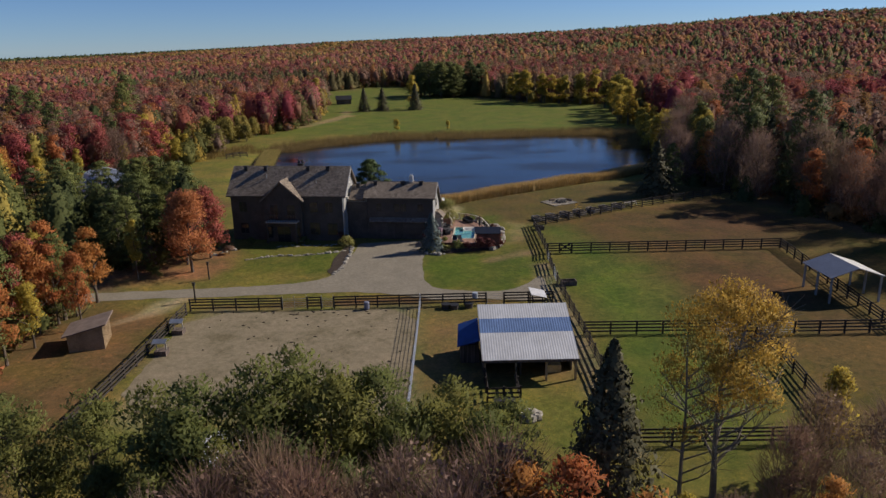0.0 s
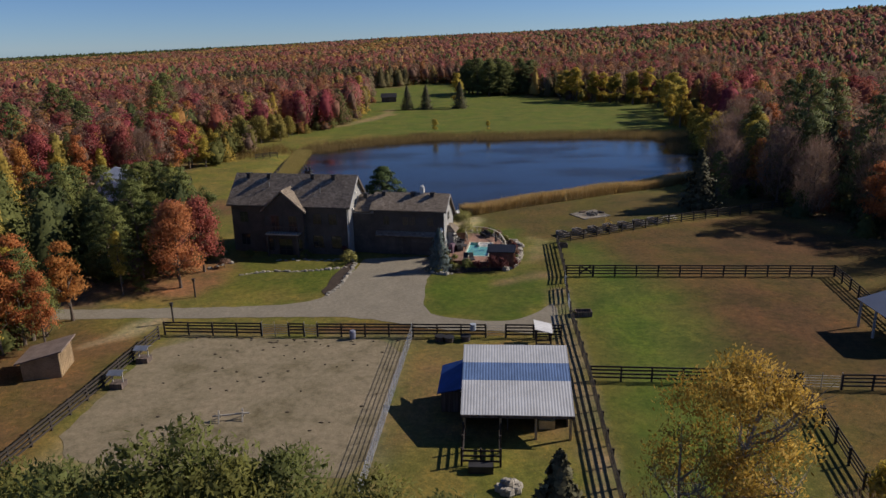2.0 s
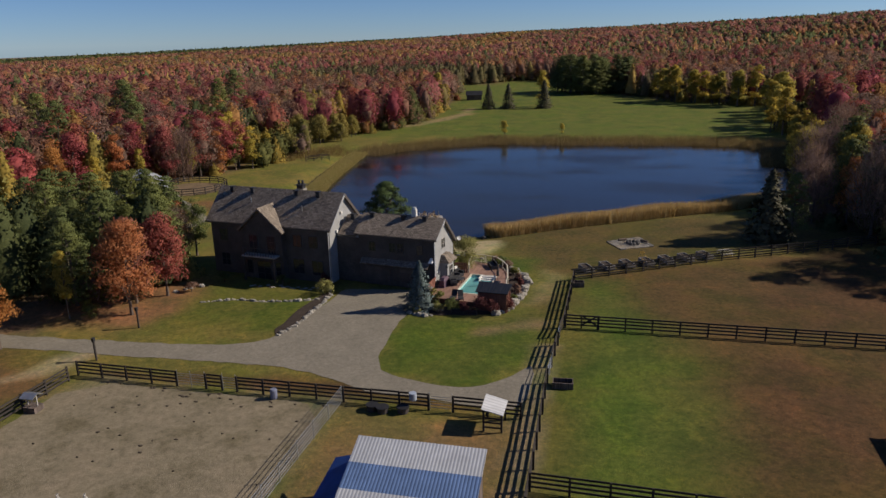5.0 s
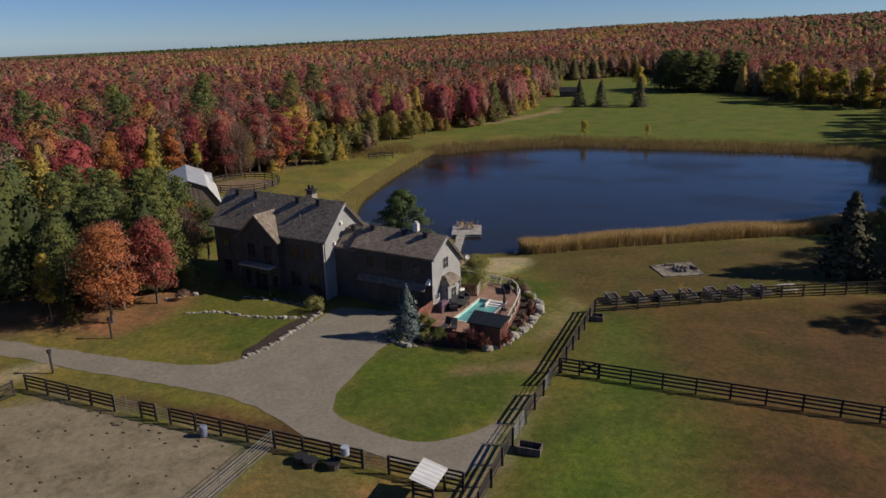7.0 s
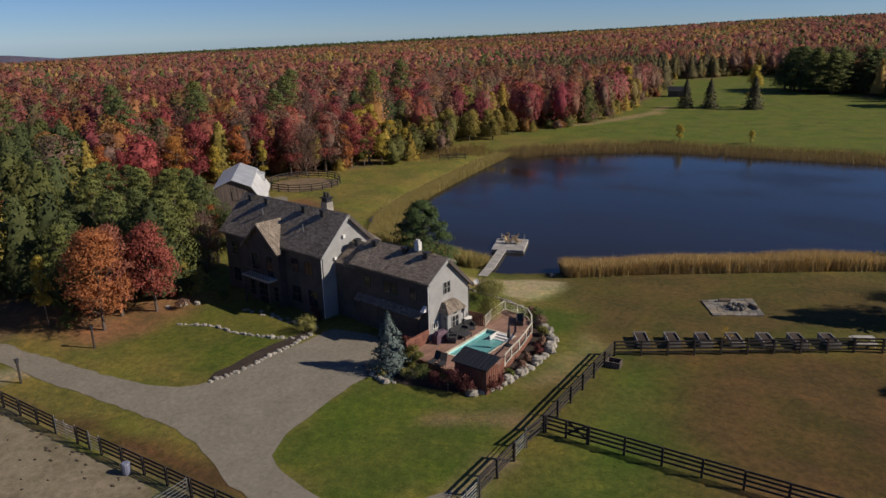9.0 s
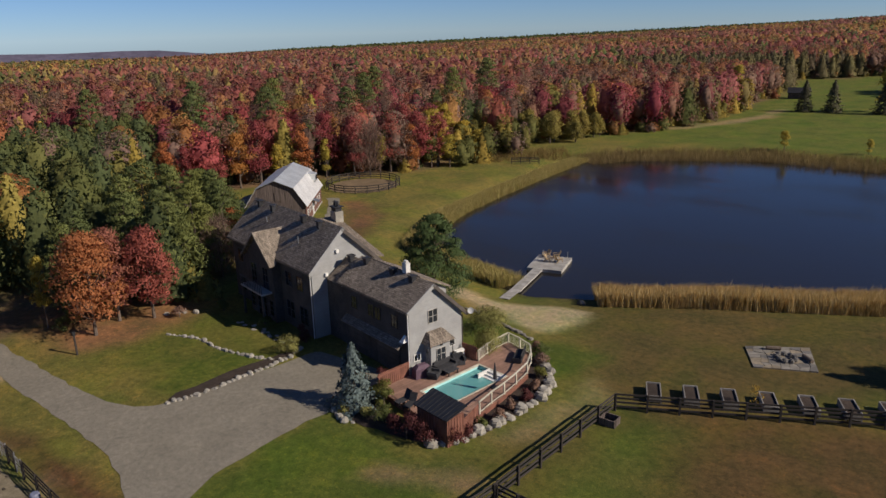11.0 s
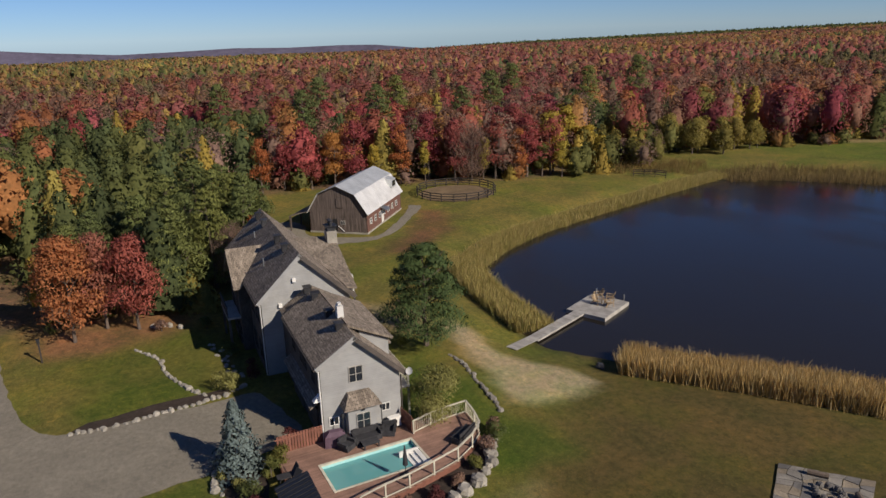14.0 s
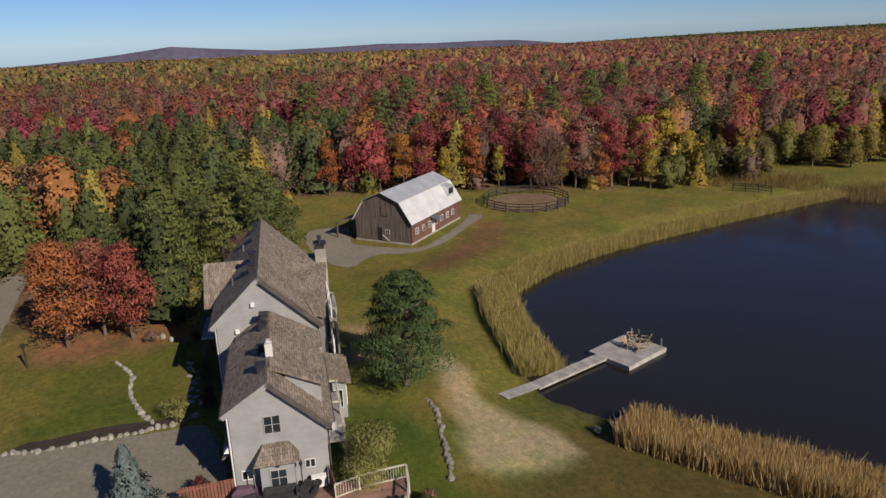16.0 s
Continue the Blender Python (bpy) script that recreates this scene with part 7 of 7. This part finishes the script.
special("maple_tree", "orange-brown autumn maple beside the lawn", "maple tree", -31.2, 86.2, broadleaf_crown(321, 10.8, 4.3, 0.6, 9000, 0.27, 46, 0.5, 0.75), LEAF_RUSSET, trunk_mesh(331, 8.5, 0.17, 0.4, 12, 2.4, 1.2, 4))
special("maple_tree", "faded pink-brown autumn maple beside the lawn", "maple tree", -32.8, 89.3, broadleaf_crown(322, 10.2, 3.4, 0.8, 6500, 0.26, 38, 0.45, 0.75), LEAF_DUSK, trunk_mesh(332, 8.2, 0.15, 0.4, 12, 2.2, 1.4, 6))
special("maple_tree", "crimson autumn maple beside the lawn", "maple tree", -30.6, 91.9, broadleaf_crown(323, 10.0, 3.4, 0.8, 7000, 0.27, 38, 0.45, 0.75), LEAF_RED, trunk_mesh(333, 8.0, 0.16, 0.4, 12, 2.2, 1.4, 4))
for x, y, h, r, sd_ in ((-66.5, 208.0, 8.6, 4.4, 341), (-61.5, 211.0, 7.4, 4.0, 342), (-71.5, 204.0, 8.2, 4.0, 343), (-57.0, 215.5, 5.2, 3.0, 344)):
    special("willow_tree", "broad olive-yellow willow at the marsh edge", "willow tree", x, y, broadleaf_crown(sd_, h, r, 0.1, 3600, 0.3, 34, 0.3, 0.7), LEAF_OLIVE, trunk_mesh(sd_ + 20, h * 0.85, 0.16, 0.5, 9, 2.4, 0.6, 3))
special("blue_spruce", "small blue spruce beside the driveway", "spruce tree", -0.85, 92.9, spruce_crown(303, 5.4, 2.1, 5200, 0.26), NEEDLE_BLUE, trunk_mesh(304, 5.0, 0.1, 0.05, 2, 0.3, 1))
special("yellow_cottonwood", "tall cottonwood with thin yellow leaves and bare stems", "cottonwood tree", 17.2, 39.0, broadleaf_crown(305, 14.6, 5.0, 5.6, 13000, 0.17, 40, 0.0, 0.6), LEAF_GOLD, trunk_mesh(306, 13.6, 0.2, 0.9, 22, 4.0, 2.0, 14), PALEBARK)
special("yellow_cottonwood", "thin half-bare cottonwood stem with few yellow leaves", "cottonwood tree", 14.6, 38.0, broadleaf_crown(316, 12.2, 3.0, 4.0, 1600, 0.16, 26, 0.0, 0.7), LEAF_GOLD, trunk_mesh(317, 11.5, 0.15, 0.8, 16, 3.4, 1.5, 12), PALEBARK)
special("dark_spruce", "tall dark spruce among autumn shrubs", "spruce tree", 8.3, 31.2, spruce_crown(307, 14.6, 4.6, 11000, 0.36), NEEDLE_DARK, trunk_mesh(308, 13.5, 0.2, 0.1, 3, 0.6, 1))
FORE = [("green", -16.0, 35.2, 1.28), ("green", -13.2, 34.2, 1.38), ("green", -10.4, 35.8, 1.42), ("green", -8.2, 37.2, 1.42), ("green", -6.0, 35.2, 1.34), ("green", -4.0, 37.0, 1.3), ("green", -2.2, 34.6, 1.12), ("green", 0.4, 36.2, 1.22), ("green", 2.4, 34.6, 1.1), ("green", 3.8, 37.0, 1.02), ("green", 1.2, 32.6, 0.9), ("green", -11.6, 31.8, 1.1), ("green", -8.6, 32.6, 1.12), ("green", -5.2, 31.4, 1.0), ("green", -14.8, 31.0, 1.0), ("green", -1.6, 31.2, 0.95),
        ("green", -20.6, 37.0, 1.12), ("green", -23.6, 35.6, 1.05), ("green", -18.4, 33.6, 0.85), ("green", -26.6, 39.0, 1.0), ("green", -30.0, 41.0, 0.95), ("green", -34.5, 46.0, 0.95), ("green", -38.5, 50.5, 0.8), ("green", -27.4, 34.6, 0.8), ("green", -33.0, 42.0, 0.85)]
FORE += [("rust", -13.4 + 2.3 * k, 27.6 + 1.4 * (k % 3), 0.82 + 0.06 * (k % 4)) for k in range(8)] + [("rust", -21.0 - 2.6 * k, 30.0 + 1.3 * (k % 2), 0.62) for k in range(5)] + [("rust", -11.0 + 2.7 * k, 25.6, 0.74) for k in range(5)]
FORE += [("red", -17.6, 27.0, 0.8), ("red", -14.8, 25.6, 0.74), ("red", -20.0, 26.4, 0.78), ("orange", 3.6, 28.4, 0.92), ("orange", 6.0, 27.6, 0.96), ("orange", 9.0, 26.6, 0.85), ("orange", 1.6, 26.8, 0.74), ("orange", 5.0, 30.2, 0.55), ("yellow", 13.2, 33.0, 0.5), ("rust", 11.6, 30.0, 0.5),
         ("rust", 20.6, 36.4, 0.62), ("rust", 23.4, 38.6, 0.7), ("yellow", 25.8, 41.4, 0.8), ("orange", 20.4, 31.6, 0.58), ("orange", 17.8, 30.2, 0.52), ("rust", 26.6, 37.0, 0.72), ("rust", 23.0, 33.6, 0.62), ("orange", 23.8, 30.4, 0.5), ("rust", 15.4, 31.8, 0.5)]
for kk, x, y, s in FORE:
    tree(kk, x, y, s, "in the thicket before the paddock", 1.0, "thicket before the paddock")
tz = flat_z(-13, 41.5)
ts = thing("tin_shed", "low shed with pale corrugated tin roof behind the thicket", "shed", m=pose(-13.6, 41.6, tz, 0, 0, 6))
part("roof_sheet", Geo().slab([(-2.4, -1.7, 2.5), (2.4, -1.7, 2.5), (2.4, 1.7, 3.2), (-2.4, 1.7, 3.2)], 0.06), TIN, ts)
part("wall", Geo().add([(-2.2, -1.5, -0.2), (2.2, -1.5, -0.2), (2.2, 1.5, -0.2), (-2.2, 1.5, -0.2), (-2.2, -1.5, 2.46), (2.2, -1.5, 2.46), (2.2, 1.5, 3.08), (-2.2, 1.5, 3.08)], [(0, 3, 2, 1), (4, 5, 6, 7), (0, 1, 5, 4), (1, 2, 6, 5), (2, 3, 7, 6), (3, 0, 4, 7)]), BARNWOOD, ts)

SHRUB = {}


def shrub(label, x, y, h, r, leaf, z=None, n=520, size=0.2):
    key = (round(h, 1), round(r, 1), leaf.name)
    if key not in SHRUB:
        SHRUB[key] = broadleaf_crown(int(400 + h * 31 + r * 57), h, r, 0.05, n, size, 9, 0.1)
    ob = thing("shrub", label, "shrub", "garden shrubs", pose(x, y, flat_z(x, y) if z is None else z, 0, 0, rng.uniform(0, 360)))
    part("crown", SHRUB[key], leaf, ob)
    part("stem", Geo().tube([(0, 0, -0.1), (0, 0, h * 0.5)], [0.06, 0.03], 5), BARK, ob)


shrub("large round lime-yellow willow shrub by the garage", 0.8, 106.8, 4.3, 2.5, LEAF_LIME, n=11000, size=0.12)
shrub("yellow-green shrub by the driveway bed", -12.9, 95.4, 1.6, 1.3, LEAF_LIME, n=1400, size=0.13)
for x, y, h, r, lf in ((-0.2, 95.4, 1.4, 0.9, LEAF_GREEN), (0.8, 94.4, 1.5, 0.9, LEAF_GREEN), (-1.8, 96.6, 1.5, 0.8, LEAF_PLUM), (2.6, 92.6, 1.4, 0.9, LEAF_GREEN), (4.0, 92.4, 1.2, 0.9, LEAF_PLUM), (5.4, 92.2, 1.9, 1.3, LEAF_PLUM), (6.9, 92.4, 1.7, 1.2, LEAF_PLUM), (8.4, 93.8, 1.4, 1.0, LEAF_PLUM), (1.2, 92.2, 0.9, 0.8, LEAF_LIME), (-0.9, 91.9, 0.8, 0.7, LEAF_LIME),
                       (8.3, 95.2, 0.8, 0.7, LEAF_PLUM), (8.6, 96.8, 0.9, 0.7, LEAF_GREEN), (8.9, 98.4, 0.8, 0.7, LEAF_RUST), (8.7, 100.2, 0.9, 0.7, LEAF_RUST), (8.6, 102.0, 0.8, 0.7, LEAF_PLUM), (8.1, 103.8, 0.9, 0.7, LEAF_RUST), (7.4, 105.6, 0.9, 0.8, LEAF_GREEN), (6.4, 107.4, 1.2, 0.9, LEAF_RUST), (5.4, 108.8, 1.3, 0.9, LEAF_GREEN), (4.4, 109.4, 1.2, 0.8, LEAF_RUST),
                       (-28.6, 93.6, 1.1, 0.9, LEAF_RUST), (-13.5, 98.0, 1.8, 0.9, LEAF_PLUM), (-19.0, 97.6, 1.1, 0.9, LEAF_GREEN), (-26.5, 97.4, 1.2, 0.9, LEAF_GREEN), (-11.8, 111.0, 0.9, 0.8, LEAF_GREEN), (-35.0, 84.6, 1.3, 1.0, LEAF_GREEN), (-36.0, 86.0, 1.6, 1.1, LEAF_GREEN)):
    shrub("low garden shrub in the bed", x, y, h, r, lf, n=900, size=0.13)
shrub("thin yellow sapling between the raised beds", 22.6, 111.5, 2.2, 0.6, LEAF_GOLD, n=160, size=0.12)
